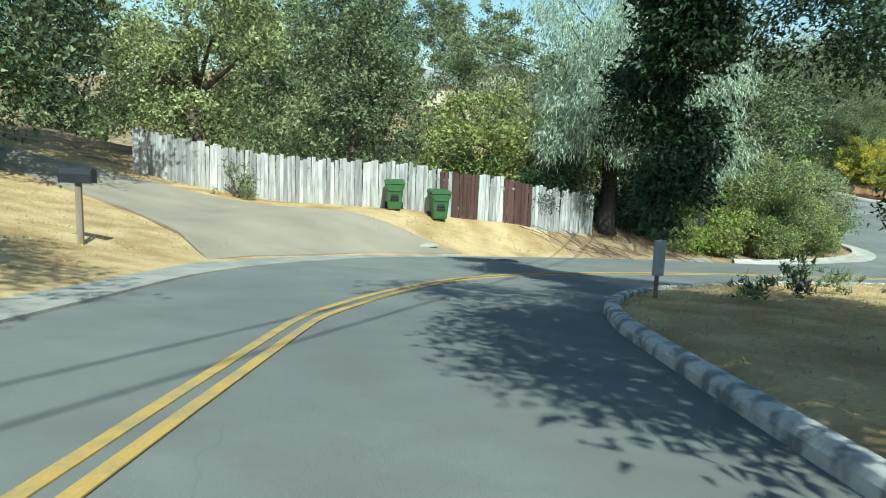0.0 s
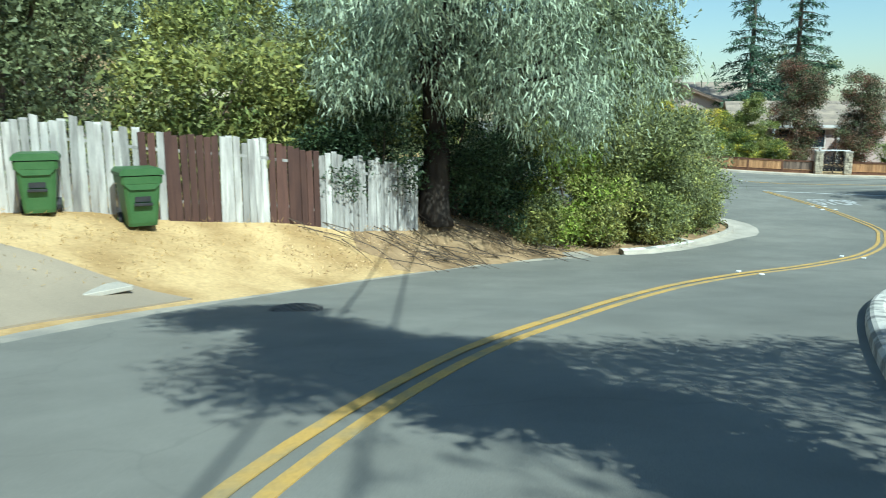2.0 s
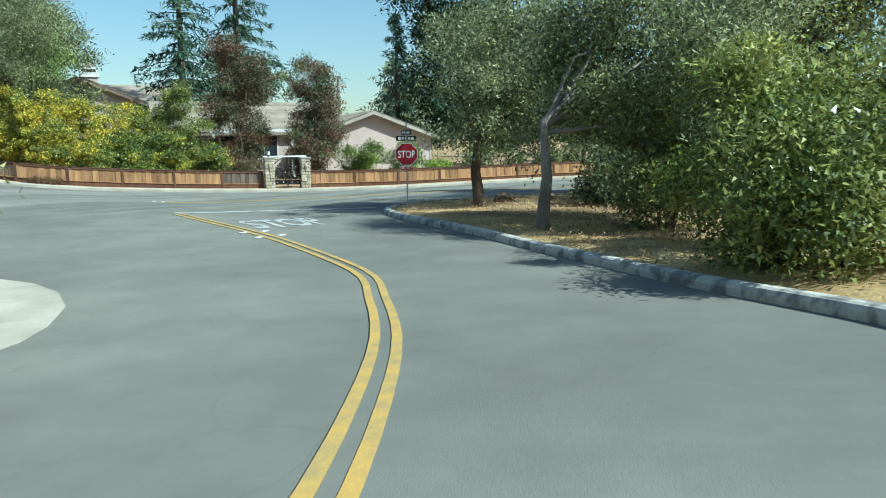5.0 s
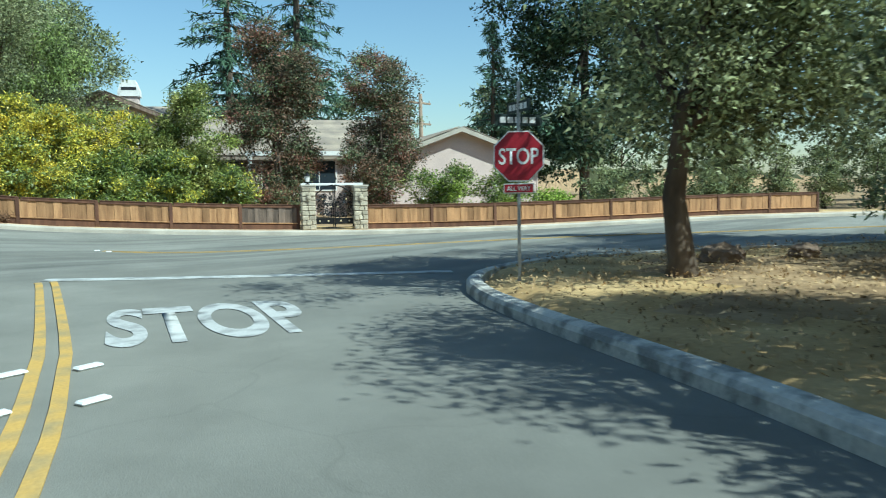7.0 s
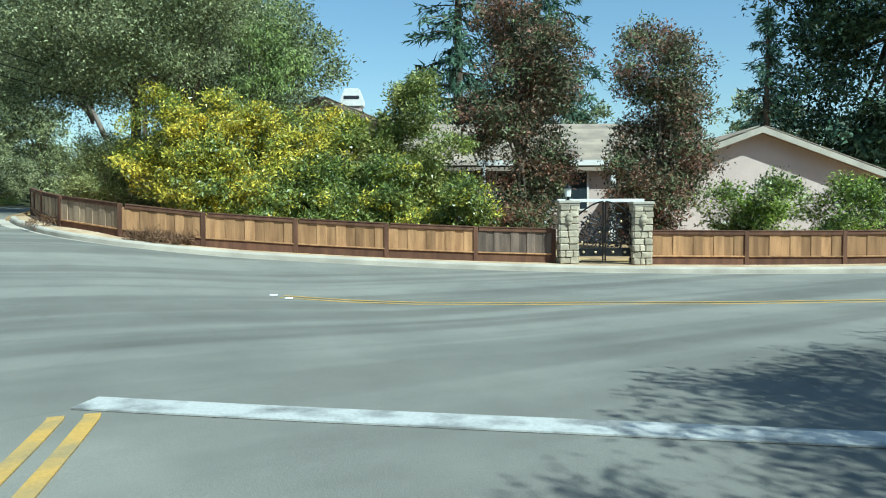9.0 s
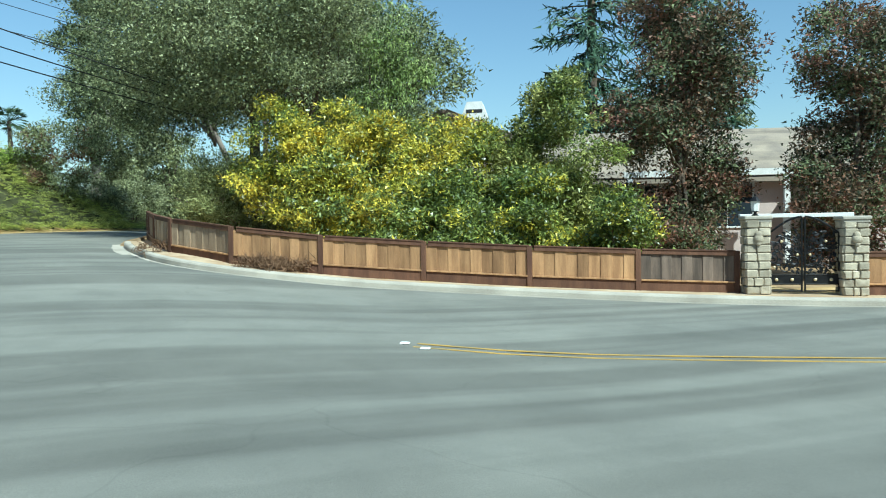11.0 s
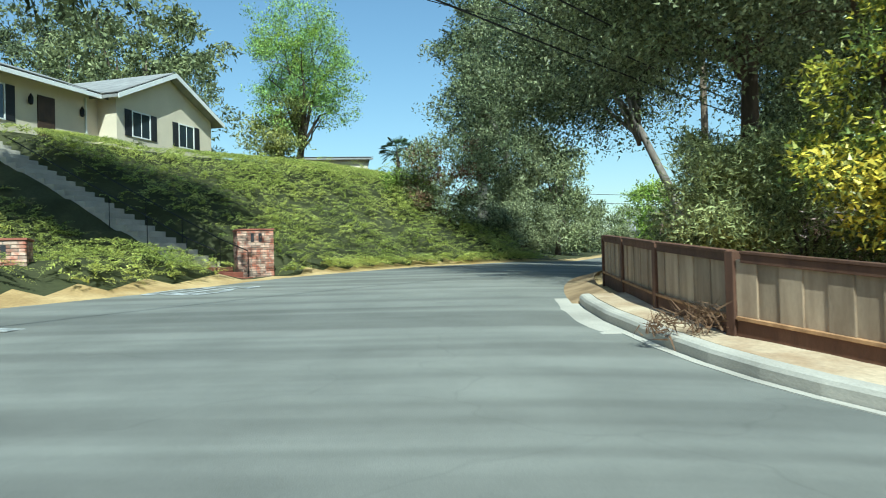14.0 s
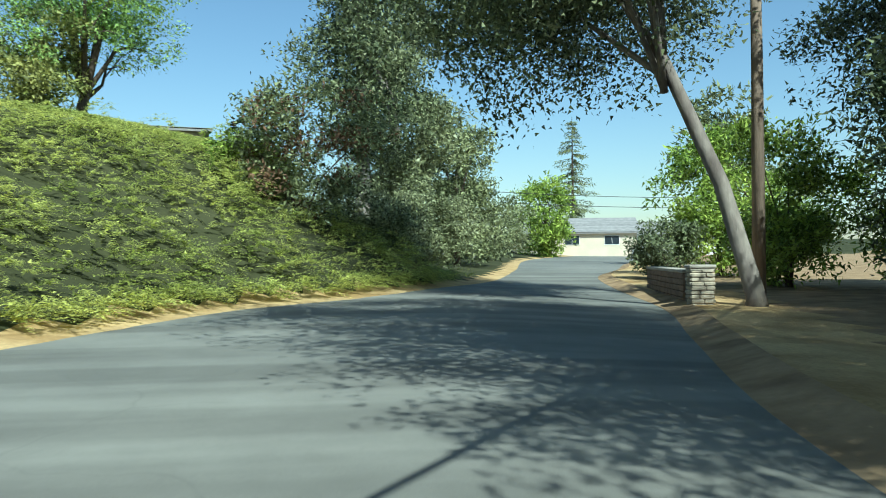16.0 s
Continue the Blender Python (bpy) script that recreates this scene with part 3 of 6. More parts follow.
corner = stretch_of(HILL_LEFT, lambda p: p[0] > 10.6 and p[1] < 47)
sweep("kerb", stretch_of(corner, lambda p: p[0] < 15.4), [(0.0, -0.12), (0.0, 0.05), (0.04, 0.13), (0.14, 0.15), (0.2, 0.13), (0.2, -0.12)], KERB_STONE, "rough broken kerb below the shrubs", "kerb")
sweep("gutter", corner, [(-0.85, -0.1), (-0.85, 0.012), (-0.02, 0.014), (-0.02, 0.10), (0.16, 0.13), (0.2, -0.1)], CONCRETE, "wide pale concrete gutter of the corner", "gutter")
verge = stretch_of(HILL_LEFT, lambda p: 4 < p[1] and p[0] < 11)
sweep("gutter", verge, [(-0.7, -0.1), (-0.7, 0.010), (0.1, 0.02), (0.55, 0.045), (0.55, -0.1)], DUSTY_STRIP, "dusty pale edge strip of the hill road", "gutter")

sweep("verge", stretch_of(NORTH_RIGHT, lambda p: 66.9 < p[1] < 125 and p[0] < 52), [(-0.12, -0.1), (-0.12, 0.008), (0.12, 0.06), (0.45, 0.15), (0.45, -0.1)], LEAF_LITTER, "littered earth edge of the street", "verge")

# sandy strip between kerb and fence
sweep("sidewalk", far_line, [(0.185, -0.05), (0.185, 0.146), (1.05, 0.165), (1.05, -0.05)],
      material("sandy_path", (0.58, 0.46, 0.31), (0.40, 0.28, 0.17), rough=1.0, scale=1.6, fine=20, bump=0.4, spec=0.1), "narrow sandy strip behind the kerb", "path")

# driveway that climbs from the bend
DRIVE_OUTLINE = np.array([(-4.75, 14.6), (-4.3, 16.3), (-3.5, 18.0), (-2.4, 20.1), (-1.1, 21.9), (0.4, 23.6), (-1.5, 24.1), (-4.0, 24.7), (-8.6, 26.0), (-12, 26.7), (-24, 27.5), (-24, 23.5), (-12, 21.8), (-8.5, 19.6), (-6.2, 17.0)])
DRIVE_LINE = smooth_line([(-3.2, 19.8), (-6.0, 21.3), (-9.5, 23.2), (-13.5, 24.5), (-24, 25.5)], 0.6)


def drive_height(x, y):
    far = np.clip(edge_distance(x, y)[0] / 1.6, 0, 1)
    return np.maximum(land_height(x, y), road_height(x, y)) + 0.012 + 0.045 * far


cut_sheet("driveway", DRIVE_OUTLINE, 0.006, DRIVE, "sun-bleached grey asphalt driveway climbing from the bend", "driveway", 0.5, drive_height)
CENTRE = smooth_line([(-1.9, -30), (-1.8, -8), (-1.7, 5.4), (-1.4, 9.6), (0.1, 14.6), (2.45, 18.2), (5.1, 20.75), (7.6, 22.8), (9.4, 24.0), (11.4, 25.05), (13.3, 25.85), (15.2, 26.8), (16.6, 27.5), (18.4, 28.65), (20.2, 29.95),
                      (21.9, 31.45), (23.8, 33.4), (26.0, 37.2), (27.1, 39.55), (27.7, 41.0), (29.2, 45.0), (29.4, 45.6)], 0.6)
paint = thing("centre_line", Matrix(), "double yellow centre line, worn and dusty", "road marking", kind="structure")
for off in (-0.105, 0.105):
    sweep("stripe", CENTRE, [(off - 0.05, 0.004), (off - 0.05, 0.014), (off + 0.05, 0.014), (off + 0.05, 0.004)], YELLOW_PAINT, "", "", parent=paint)
YELLOW_2 = smooth_line([(33.1, 51.8), (37.4, 48.9), (40.8, 46.3), (60, 33.8), (100, 8.5)], 1.0)
paint = thing("centre_line", Matrix(), "thin double yellow line of the cross street", "road marking", kind="structure")
for off in (-0.13, 0.13):
    sweep("stripe", YELLOW_2, [(off - 0.025, 0.004), (off - 0.025, 0.012), (off + 0.025, 0.012), (off + 0.025, 0.004)], YELLOW_PAINT, "", "", parent=paint)
sweep("stop_line", np.linspace((29.5, 45.9), (34.3, 41.7), 14), [(-0.15, 0.004), (-0.15, 0.016), (0.15, 0.016), (0.15, 0.004)], WHITE_PAINT, "white stop line across the lane", "road marking")
sweep("stop_line", np.linspace((16.2, 67.0), (22.6, 65.4), 14), [(-0.15, 0.004), (-0.15, 0.016), (0.15, 0.016), (0.15, 0.004)], WHITE_PAINT, "white stop line of the far lane", "road marking")


def text_mesh(body, bold=0.0, depth=0.0):
    curve = bpy.data.curves.new("lettering", "FONT")
    curve.body, curve.align_x, curve.align_y, curve.offset, curve.extrude = body, "CENTER", "CENTER", bold, depth
    ob = new("lettering", curve)
    me = bpy.data.meshes.new_from_object(ob.evaluated_get(bpy.context.evaluated_depsgraph_get()))
    bpy.data.objects.remove(ob)
    bpy.data.curves.remove(curve)
    return me


def road_word(x, y, right, up, width, height, label):
    me = text_mesh("STOP", 0.03)
    co = np.array([v.co for v in me.vertices])
    co -= (co.min(0) + co.max(0)) / 2
    size = co.max(0) - co.min(0)
    r, u = np.array(right) / np.linalg.norm(right), np.array(up) / np.linalg.norm(up)
    plan = np.array((x, y)) + np.outer(co[:, 0] / size[0] * width, r) + np.outer(co[:, 1] / size[1] * height, u)
    z = road_height(plan[:, 0], plan[:, 1]) + 0.008
    for v, p, h in zip(me.vertices, plan, z):
        v.co = (p[0], p[1], h)
    me.materials.append(WHITE_PAINT)
    tagged(new("road_lettering", me), label, "road marking", kind="structure")


road_word(29.2, 40.7, (0.90, -0.44), (0.43, 0.90), 2.05, 2.35, "white STOP lettering worn into the asphalt")
road_word(22.6, 71.6, (-1.0, 0.25), (-0.25, -1.0), 2.2, 2.4, "white STOP lettering of the far lane")

for x, y, a, wide in ((11.30, 25.41, 28, 0.05), (11.23, 24.64, 28, 0.05), (16.56, 27.85, 30, 0.06), (16.64, 27.23, 30, 0.06), (27.37, 39.47, 10, 0.11), (26.96, 38.45, 10, 0.11), (26.89, 39.69, 10, 0.11),
                      (26.40, 38.60, 10, 0.11), (33.0, 51.9, -35, 0.06), (33.1, 51.5, -35, 0.06)):
    bm = bmesh.new()
    box(bm, -wide, wide, -0.05, 0.05, -0.01, 0.018, 0.012)
    ob = part("road_stud", bm, SIGN_WHITE)
    ob.matrix_basis = pose(x, y, road_z(x, y) + 0.012, 0, 0, a)
    tagged(ob, "small white raised road stud", "road stud", "road studs")


# ---- plants ----
RNG = np.random.default_rng(7)


def leaf_cloud(name, centres, outs, per, spread, size, mat, parent, width=0.5, droop=0.0, outward=0.4, up=0.0, flat=1.0, label=""):
    """Many small pointed leaves in tufts round centres."""
    per, size = max(4, per), size * 1.12
    n = len(centres) * per
    c = np.repeat(centres, per, 0)
    o = np.repeat(outs, per, 0)
    s = np.repeat(np.broadcast_to(spread, (len(centres),)), per)[:, None]
    p = c + np.clip(RNG.normal(size=(n, 3)), -1.5, 1.5) * s * np.array((0.8, 0.8, 0.6))
    axis = RNG.normal(size=(n, 3)) + o * outward * 2
    axis[:, 2] += (up - droop) * 2.5
    axis /= np.linalg.norm(axis, axis=1)[:, None]
    if droop > 0.5:
        p[:, 2] -= RNG.random(n) * s[:, 0] * 2.2
    nor = RNG.normal(size=(n, 3)) * flat * 0.9 + np.array((0, -0.15, 0.8)) + o * 0.55
    side = np.cross(axis, nor)
    side /= np.maximum(np.linalg.norm(side, axis=1), 1e-6)[:, None]
    nor = np.cross(side, axis)
    L = size * RNG.uniform(0.6, 1.35, n)[:, None]
    w = L * width
    v = np.empty((n, 3, 3))
    v[:, 0] = p + side * w * 0.5 + nor * L * 0.10
    v[:, 1] = p + axis * L
    v[:, 2] = p - side * w * 0.5 + nor * L * 0.10
    me = bpy.data.meshes.new(name)
    me.vertices.add(n * 3)
    me.vertices.foreach_set("co", v.ravel())
    me.loops.add(n * 3)
    me.loops.foreach_set("vertex_index", np.arange(n * 3))
    me.polygons.add(n)
    me.polygons.foreach_set("loop_start", np.arange(0, n * 3, 3))
    me.polygons.foreach_set("loop_total", np.full(n, 3))
    me.materials.append(mat)
    me.update(calc_edges=True)
    ob = new(name, me)
    if parent is not None:
        ob.parent = parent
    if label:
        tagged(ob, label)
    return ob


def lumps(radius, height, count, low=0.35, squeeze=1.0, cone=0.0):
    """Uneven lumps that make up a crown: centre, radii."""
    out = []
    for i in range(count):
        a, h = RNG.uniform(0, 2 * math.pi), low + (1 - low) * min(1.0, (i + RNG.random()) / count)
        round_off = math.sqrt(max(0.05, 1 - ((h - (low + 1) / 2) / ((1 - low) / 2 + 0.06)) ** 2))
        if cone:
            round_off = round_off * (1 - cone) + cone * (1.08 - h)
        r = radius * round_off * RNG.uniform(0.35, 0.80)
        size = radius * RNG.uniform(0.30, 0.48) * (1 - 0.35 * cone * h)
        out.append((r * math.cos(a), r * math.sin(a) * squeeze, h * height - size * 0.45, size, size, size * RNG.uniform(0.65, 0.9)))
    return np.array(out)


def crown_points(blobs, n):
    w = (blobs[:, 3] * blobs[:, 5]) ** 1.0
    pick = RNG.choice(len(blobs), n, p=w / w.sum())
    d = RNG.normal(size=(n, 3))
    d /= np.linalg.norm(d, axis=1)[:, None]
    d[:, 2] = np.where(d[:, 2] < -0.2, d[:, 2] * RNG.choice([-1, 1], n, p=[0.5, 0.5]), d[:, 2])
    r = 0.45 + 0.6 * RNG.random(n) ** 0.6
    c = blobs[pick, :3] + d * blobs[pick, 3:] * r[:, None]
    # most tufts gather in sprays, with gaps between them
    lead = RNG.integers(0, max(1, n // 6), n)
    near = (RNG.random(n) < 0.82)[:, None]
    c = np.where(near, c[lead] + RNG.normal(size=(n, 3)) * blobs[pick[lead], 3:] * np.array((0.17, 0.17, 0.11)), c)
    d = np.where(near, d[lead], d)
    return c, d


def limbs(bm, blobs, trunk_top, radius, count, lean):
    order = RNG.permutation(len(blobs))[:count]
    for i in order:
        end = Vector(blobs[i, :3])
        start = Vector((lean[0] * 0.8, lean[1] * 0.8, trunk_top * RNG.uniform(0.86, 1.0)))
        span = (end - start).length
        mid = start.lerp(end, 0.5) + Vector(RNG.normal(size=3) * 0.09 * span)
        mid.z += 0.10 * span
        late = mid.lerp(end, 0.5) + Vector(RNG.normal(size=3) * 0.05 * span)
        tube(bm, [start, start.lerp(mid, 0.5), mid, late, end], [radius * 0.48, radius * 0.36, radius * 0.24, radius * 0.14, radius * 0.05], 6)
        for k in range(2):
            tip = late.lerp(end, 0.4) + Vector(RNG.normal(size=3) * 0.22 * span)
            tube(bm, [mid.lerp(late, 0.3 + 0.4 * k), late.lerp(tip, 0.5), tip], [radius * 0.14, radius * 0.09, radius * 0.03], 5)


def tree(name, label, category, x, y, height, radius, mat, bark=BARK, trunk=0.22, trunk_top=0.4, count=12, low=0.35, tufts=900, per=16, tuft=0.38,
         leaf=0.16, width=0.5, droop=0.0, cone=0.0, lean=(0, 0), z=None, group="trees", outward=0.4, limb=7, shift=(0, 0), squeeze=1.0, second=None, extra=None):
    base = thing(name, pose(x, y, (ground(x, y) if z is None else z) - 0.05), label, category, group)
    blobs = lumps(radius, height, count, low, squeeze, cone)
    blobs[:, 0] += lean[0] + shift[0]
    blobs[:, 1] += lean[1] + shift[1]
    if extra is not None:
        blobs = np.vstack([blobs, extra])
    bm = bmesh.new()
    top = trunk_top * height
    wob = RNG.normal(size=(3, 2)) * trunk * 0.35
    tube(bm, [(0, 0, -0.1), (wob[0, 0] * 0.2, wob[0, 1] * 0.2, 0.25), (lean[0] * 0.3 + wob[1, 0], lean[1] * 0.3 + wob[1, 1], top * 0.5), (lean[0] * 0.8, lean[1] * 0.8, top),
              (lean[0] + shift[0] * 0.5, lean[1] + shift[1] * 0.5, top + 0.35 * (height - top))],
         [trunk * 1.5, trunk * 1.1, trunk * 0.9, trunk * 0.7, trunk * 0.2], 10)
    limbs(bm, blobs[:count], top, trunk, limb, lean)
    part("trunk", bm, bark, base, smooth=True)
    c, o = crown_points(blobs, tufts)
    leaf_cloud("crown", c, o, per, tuft, leaf, mat, base, width, droop, outward)
    if second:
        c, o = crown_points(blobs, int(tufts * second[1]))
        leaf_cloud("crown", c, o, per, tuft, leaf, second[0], base, width, droop, outward)
    return base


def shrub(name, label, x, y, height, radius, mat, tufts=500, per=18, tuft=0.26, leaf=0.10, width=0.5, z=None, squeeze=1.0, count=9, droop=0.0, group="shrubs", category="shrub", second=None, turn=0.0):
    base = thing(name, pose(x, y, (ground(x, y) if z is None else z) - 0.05, 0, 0, turn), label, category, group)
    blobs = lumps(radius, height, count, 0.25, squeeze)
    low = lumps(radius * 0.9, height * 0.5, max(4, count // 2), 0.3, squeeze)
    blobs = np.vstack([blobs, low])
    bm = bmesh.new()
    for i in range(6):
        e = blobs[RNG.integers(len(blobs)), :3]
        tube(bm, [(RNG.normal() * 0.1, RNG.normal() * 0.1, -0.05), (e[0] * 0.3, e[1] * 0.3, e[2] * 0.5), tuple(e)], [0.045, 0.035, 0.012], 5)
    part("stem", bm, BARK, base)
    c, o = crown_points(blobs, tufts)
    c[:, 2] = np.maximum(c[:, 2], 0.12)
    leaf_cloud("foliage", c, o, per, tuft, leaf, mat, base, width, droop)
    if second:
        c, o = crown_points(blobs, int(tufts * second[1]))
        c[:, 2] = np.maximum(c[:, 2], 0.12)
        leaf_cloud("foliage", c, o, per, tuft, leaf, second[0], base, width, droop)
    return base


def fir(name, label, x, y, height, radius, tiers=26, z=None, gap=1.0, mat=FIR_LEAF, group="firs"):
    base = thing(name, pose(x, y, (ground(x, y) if z is None else z) - 0.05), label, "conifer", group)
    bm = bmesh.new()
    tube(bm, [(0, 0, -0.1), (0, 0, height * 0.5), (0, 0, height)], [0.32, 0.2, 0.03], 8)
    c, o = [], []
    for i in range(tiers):
        h = 0.12 + 0.87 * i / tiers
        reach = radius * (1.02 - h) ** 0.8
        for k in range(max(4, int(9 * (1.1 - h)))):
            a = RNG.uniform(0, 2 * math.pi)
            r = reach * RNG.uniform(0.55, 1.1)
            tip = Vector((r * math.cos(a), r * math.sin(a), h * height - 0.18 * r))
            tube(bm, [(0, 0, h * height), tip * 0.5 + Vector((0, 0, h * height * 0.5 + 0.05 * r)), tip], [0.05, 0.035, 0.012], 4)
            steps = max(3, int(r / 0.4))
            for s in range(1, steps + 1):
                f = s / steps
                c.append((tip.x * f, tip.y * f, h * height + (tip.z - h * height) * f - 0.05))
                o.append((math.cos(a), math.sin(a), -0.25))
    part("trunk", bm, BARK, base)
    leaf_cloud("needles", np.array(c), np.array(o), 12, 0.24 * gap, 0.42, mat, base, 0.22, 0.25, 0.6)
    return base


# ---- houses ----
def gabled(name, m, label, length, depth, eave, peak, wall, roof, over=0.45, ridge="x", group="houses", base=-0.6):
    """A house wing: its front is y = 0, it runs from x = 0 to length, and back to depth. ridge: along x, or along y with the gable in front."""
    house = thing(name, m, label, "house", group)
    bm = bmesh.new()
    if ridge == "y":
        outline = [(0, base), (length, base), (length, eave), (length / 2, peak - 0.12), (0, eave)]
        prism(bm, outline, 0, depth)
    else:
        prism(bm, [(0, base), (depth, base), (depth, eave), (depth / 2, peak - 0.12), (0, eave)], 0, length)
        bmesh.ops.transform(bm, matrix=Matrix(((0, 1, 0, 0), (1, 0, 0, 0), (0, 0, 1, 0), (0, 0, 0, 1))), verts=bm.verts)
    bmesh.ops.recalc_face_normals(bm, faces=bm.faces)
    part("wall", bm, wall, house)
    span, run = (length, depth) if ridge == "y" else (depth, length)
    rise = (peak - eave) / (span / 2)
    for side in (0, 1):
        sheet = part("roof", roof_sheet(span, run, eave, peak, rise, over, side, ridge), roof, house)
        course = 0.34
        slope_len = math.hypot(span / 2 + over, (span / 2 + over) * rise)
        ang = math.atan(rise)
        strip = box_mesh("roof_course", 0, run + 2 * over, -0.03, course - 0.02, 0.0, 0.035, roof)
        for i in range(int(slope_len / course)):
            s = i * course
            if ridge == "x":
                if side == 0:
                    mm = pose(-over, -over + s * math.cos(ang), eave - over * rise + s * math.sin(ang) + 0.06, math.degrees(ang))
                else:
                    mm = pose(run + over, span + over - s * math.cos(ang), eave - over * rise + s * math.sin(ang) + 0.06, math.degrees(ang), 0, 180)
            else:
                if side == 0:
                    mm = Matrix.Translation((-over + s * math.cos(ang), run + over, eave - over * rise + s * math.sin(ang) + 0.06)) @ Matrix.Rotation(-math.pi / 2, 4, "Z") @ Matrix.Rotation(ang, 4, "X")
                else:
                    mm = Matrix.Translation((span + over - s * math.cos(ang), -over, eave - over * rise + s * math.sin(ang) + 0.06)) @ Matrix.Rotation(math.pi / 2, 4, "Z") @ Matrix.Rotation(ang, 4, "X")
            share("roof_course", strip, mm, sheet)
    return house


def roof_sheet(span, run, eave, peak, rise, over, side, ridge):
    bm = bmesh.new()
    low = eave - over * rise
    a = [(-over, low), (span / 2, peak), (span / 2, peak - 0.14), (-over, low - 0.14)]
    if side:
        a = [(span - x, z) for x, z in a]
    prism(bm, a, -over, run + over)
    if ridge == "x":
        bmesh.ops.transform(bm, matrix=Matrix(((0, 1, 0, 0), (1, 0, 0, 0), (0, 0, 1, 0), (0, 0, 0, 1))), verts=bm.verts)
    bmesh.ops.recalc_face_normals(bm, faces=bm.faces)
    return bm


def barge(house, length, eave, peak, over, mat, y=-0.47):
    """Sloping boards along the edge of a front gable."""
    rise = (peak - eave) / (length / 2)
    for s in (-1, 1):
        bm = bmesh.new()
        prism(bm, [(-s * (length / 2 + over), eave - over * rise - 0.20), (-s * (length / 2 + over), eave - over * rise + 0.02), (0, peak + 0.02), (0, peak - 0.20)], y - 0.03, y)
        bmesh.ops.recalc_face_normals(bm, faces=bm.faces)
        b = part("bargeboard", bm, mat, house)
        b.matrix_basis = pose(length / 2, 0, 0)


def window(house, x0, x1, z0, z1, y=0.0, panes=2, shutters=False, m=None):
    w = new("window")
    w.parent = house
    if m is not None:
        w.matrix_basis = m
    f = 0.06
    bm = bmesh.new()
    box(bm, x0 - f, x1 + f, y - 0.05, y + 0.02, z0 - f, z0)
    box(bm, x0 - f, x1 + f, y - 0.05, y + 0.02, z1, z1 + f)
    box(bm, x0 - f, x0, y - 0.05, y + 0.02, z0, z1)
    box(bm, x1, x1 + f, y - 0.05, y + 0.02, z0, z1)
    part("frame", bm, TRIM_WHITE, w)
    step = (x1 - x0) / panes
    for i in range(panes):
        boxed("pane", x0 + i * step + 0.015, x0 + (i + 1) * step - 0.015, y - 0.022, y - 0.012, z0 + 0.005, z1 - 0.005, GLASS, w)
        if i:
            boxed("mullion", x0 + i * step - 0.015, x0 + i * step + 0.015, y - 0.04, y - 0.004, z0 + 0.001, z1 - 0.001, TRIM_WHITE, w)
    if shutters:
        for a, b in ((x0 - 0.52, x0 - 0.08), (x1 + 0.08, x1 + 0.52)):
            bm = bmesh.new()
            box(bm, a, b, y - 0.04, y - 0.005, z0 - 0.05, z1 + 0.05)
            for k in range(int((z1 - z0) / 0.09)):
                box(bm, a + 0.05, b - 0.05, y - 0.052, y - 0.04, z0 + 0.02 + k * 0.09, z0 + 0.07 + k * 0.09)
            part("shutter", bm, SHUTTER, w, "dark louvred shutter")
    return w


def turned(x, y, z, ux, uy):
    """A frame at a place with its x along (ux, uy)."""
    return pose(x, y, z, 0, 0, math.degrees(math.atan2(uy, ux)))


# ranch house behind the gate; its front runs parallel to the fence
U, N = np.array((0.841, -0.541)), np.array((0.541, 0.841))
GATE = np.array((42.55, 54.35))


def by_gate(u, n):
    return GATE + U * u + N * n


gx, gy = by_gate(3.2, 8.6)
wing = gabled("house", turned(gx, gy, ground(gx, gy), *U), "pale stucco ranch house wing with a tiled front gable", 8.2, 10, 2.75, 4.25, STUCCO, ROOF_TILE, ridge="y")
barge(wing, 8.2, 2.75, 4.25, 0.45, CONCRETE)
gx, gy = by_gate(-5.5, 10.5)
hall = gabled("house", turned(gx, gy, ground(gx, gy), *U), "pale stucco ranch house with a long tiled roof behind the gate", 11.0, 9, 2.7, 4.7, STUCCO, ROOF_TILE)
for u0, u1 in ((3.5, 5.1), (5.4, 7.0), (0.8, 2.4)):
    window(hall, u0, u1, 0.9, 2.3)
for u in (2.9, 5.25, 7.7):
    boxed("porch_post", u - 0.09, u + 0.09, -1.5, -1.32, -0.3, 2.5, TRIM_WHITE, hall, "white porch post", 0.01)
boxed("porch_beam", 2.7, 7.9, -1.52, -1.30, 2.5, 2.7, TRIM_WHITE, hall)
back = gabled("house", turned(41.2, 78.4, 2.0, *U), "pale stucco back wing with a vented gable", 8.0, 12, 3.7, 5.35, STUCCO, ROOF_TILE, ridge="y", base=-1.4)
barge(back, 8.0, 3.7, 5.35, 0.45, CEDAR_GREY)
vent = new("gable_vent")
vent.parent = back
boxed("backing", 3.55, 4.45, -0.02, 0.02, 4.05, 4.75, SHUTTER, vent)
for k in range(7):
    boxed("slat", 3.55, 4.45, -0.06, -0.02, 4.07 + 0.1 * k, 4.12 + 0.1 * k, STUCCO, vent)
long = gabled("house", turned(43.0, 85.5, 2.2, *U), "long tiled roof of the ranch house's far wing", 13.0, 9, 3.6, 5.6, STUCCO, ROOF_TILE, base=-1.4)
chimney = thing("chimney", turned(48.9, 83.2, 4.2, *U), "pale stucco chimney with a white flared cap on the tiled roof", "chimney")
boxed("stack", 0, 1.15, 0, 1.0, 0, 3.9, STUCCO, chimney, bevel=0.02)
bm = bmesh.new()
prism(bm, [(-0.12, 3.9), (1.27, 3.9), (1.27, 4.25), (1.0, 4.95), (0.15, 4.95), (-0.12, 4.25)], -0.1, 1.1)
bmesh.ops.recalc_face_normals(bm, faces=bm.faces)
part("cap", bm, TRIM_WHITE, chimney, "white flared chimney cap")
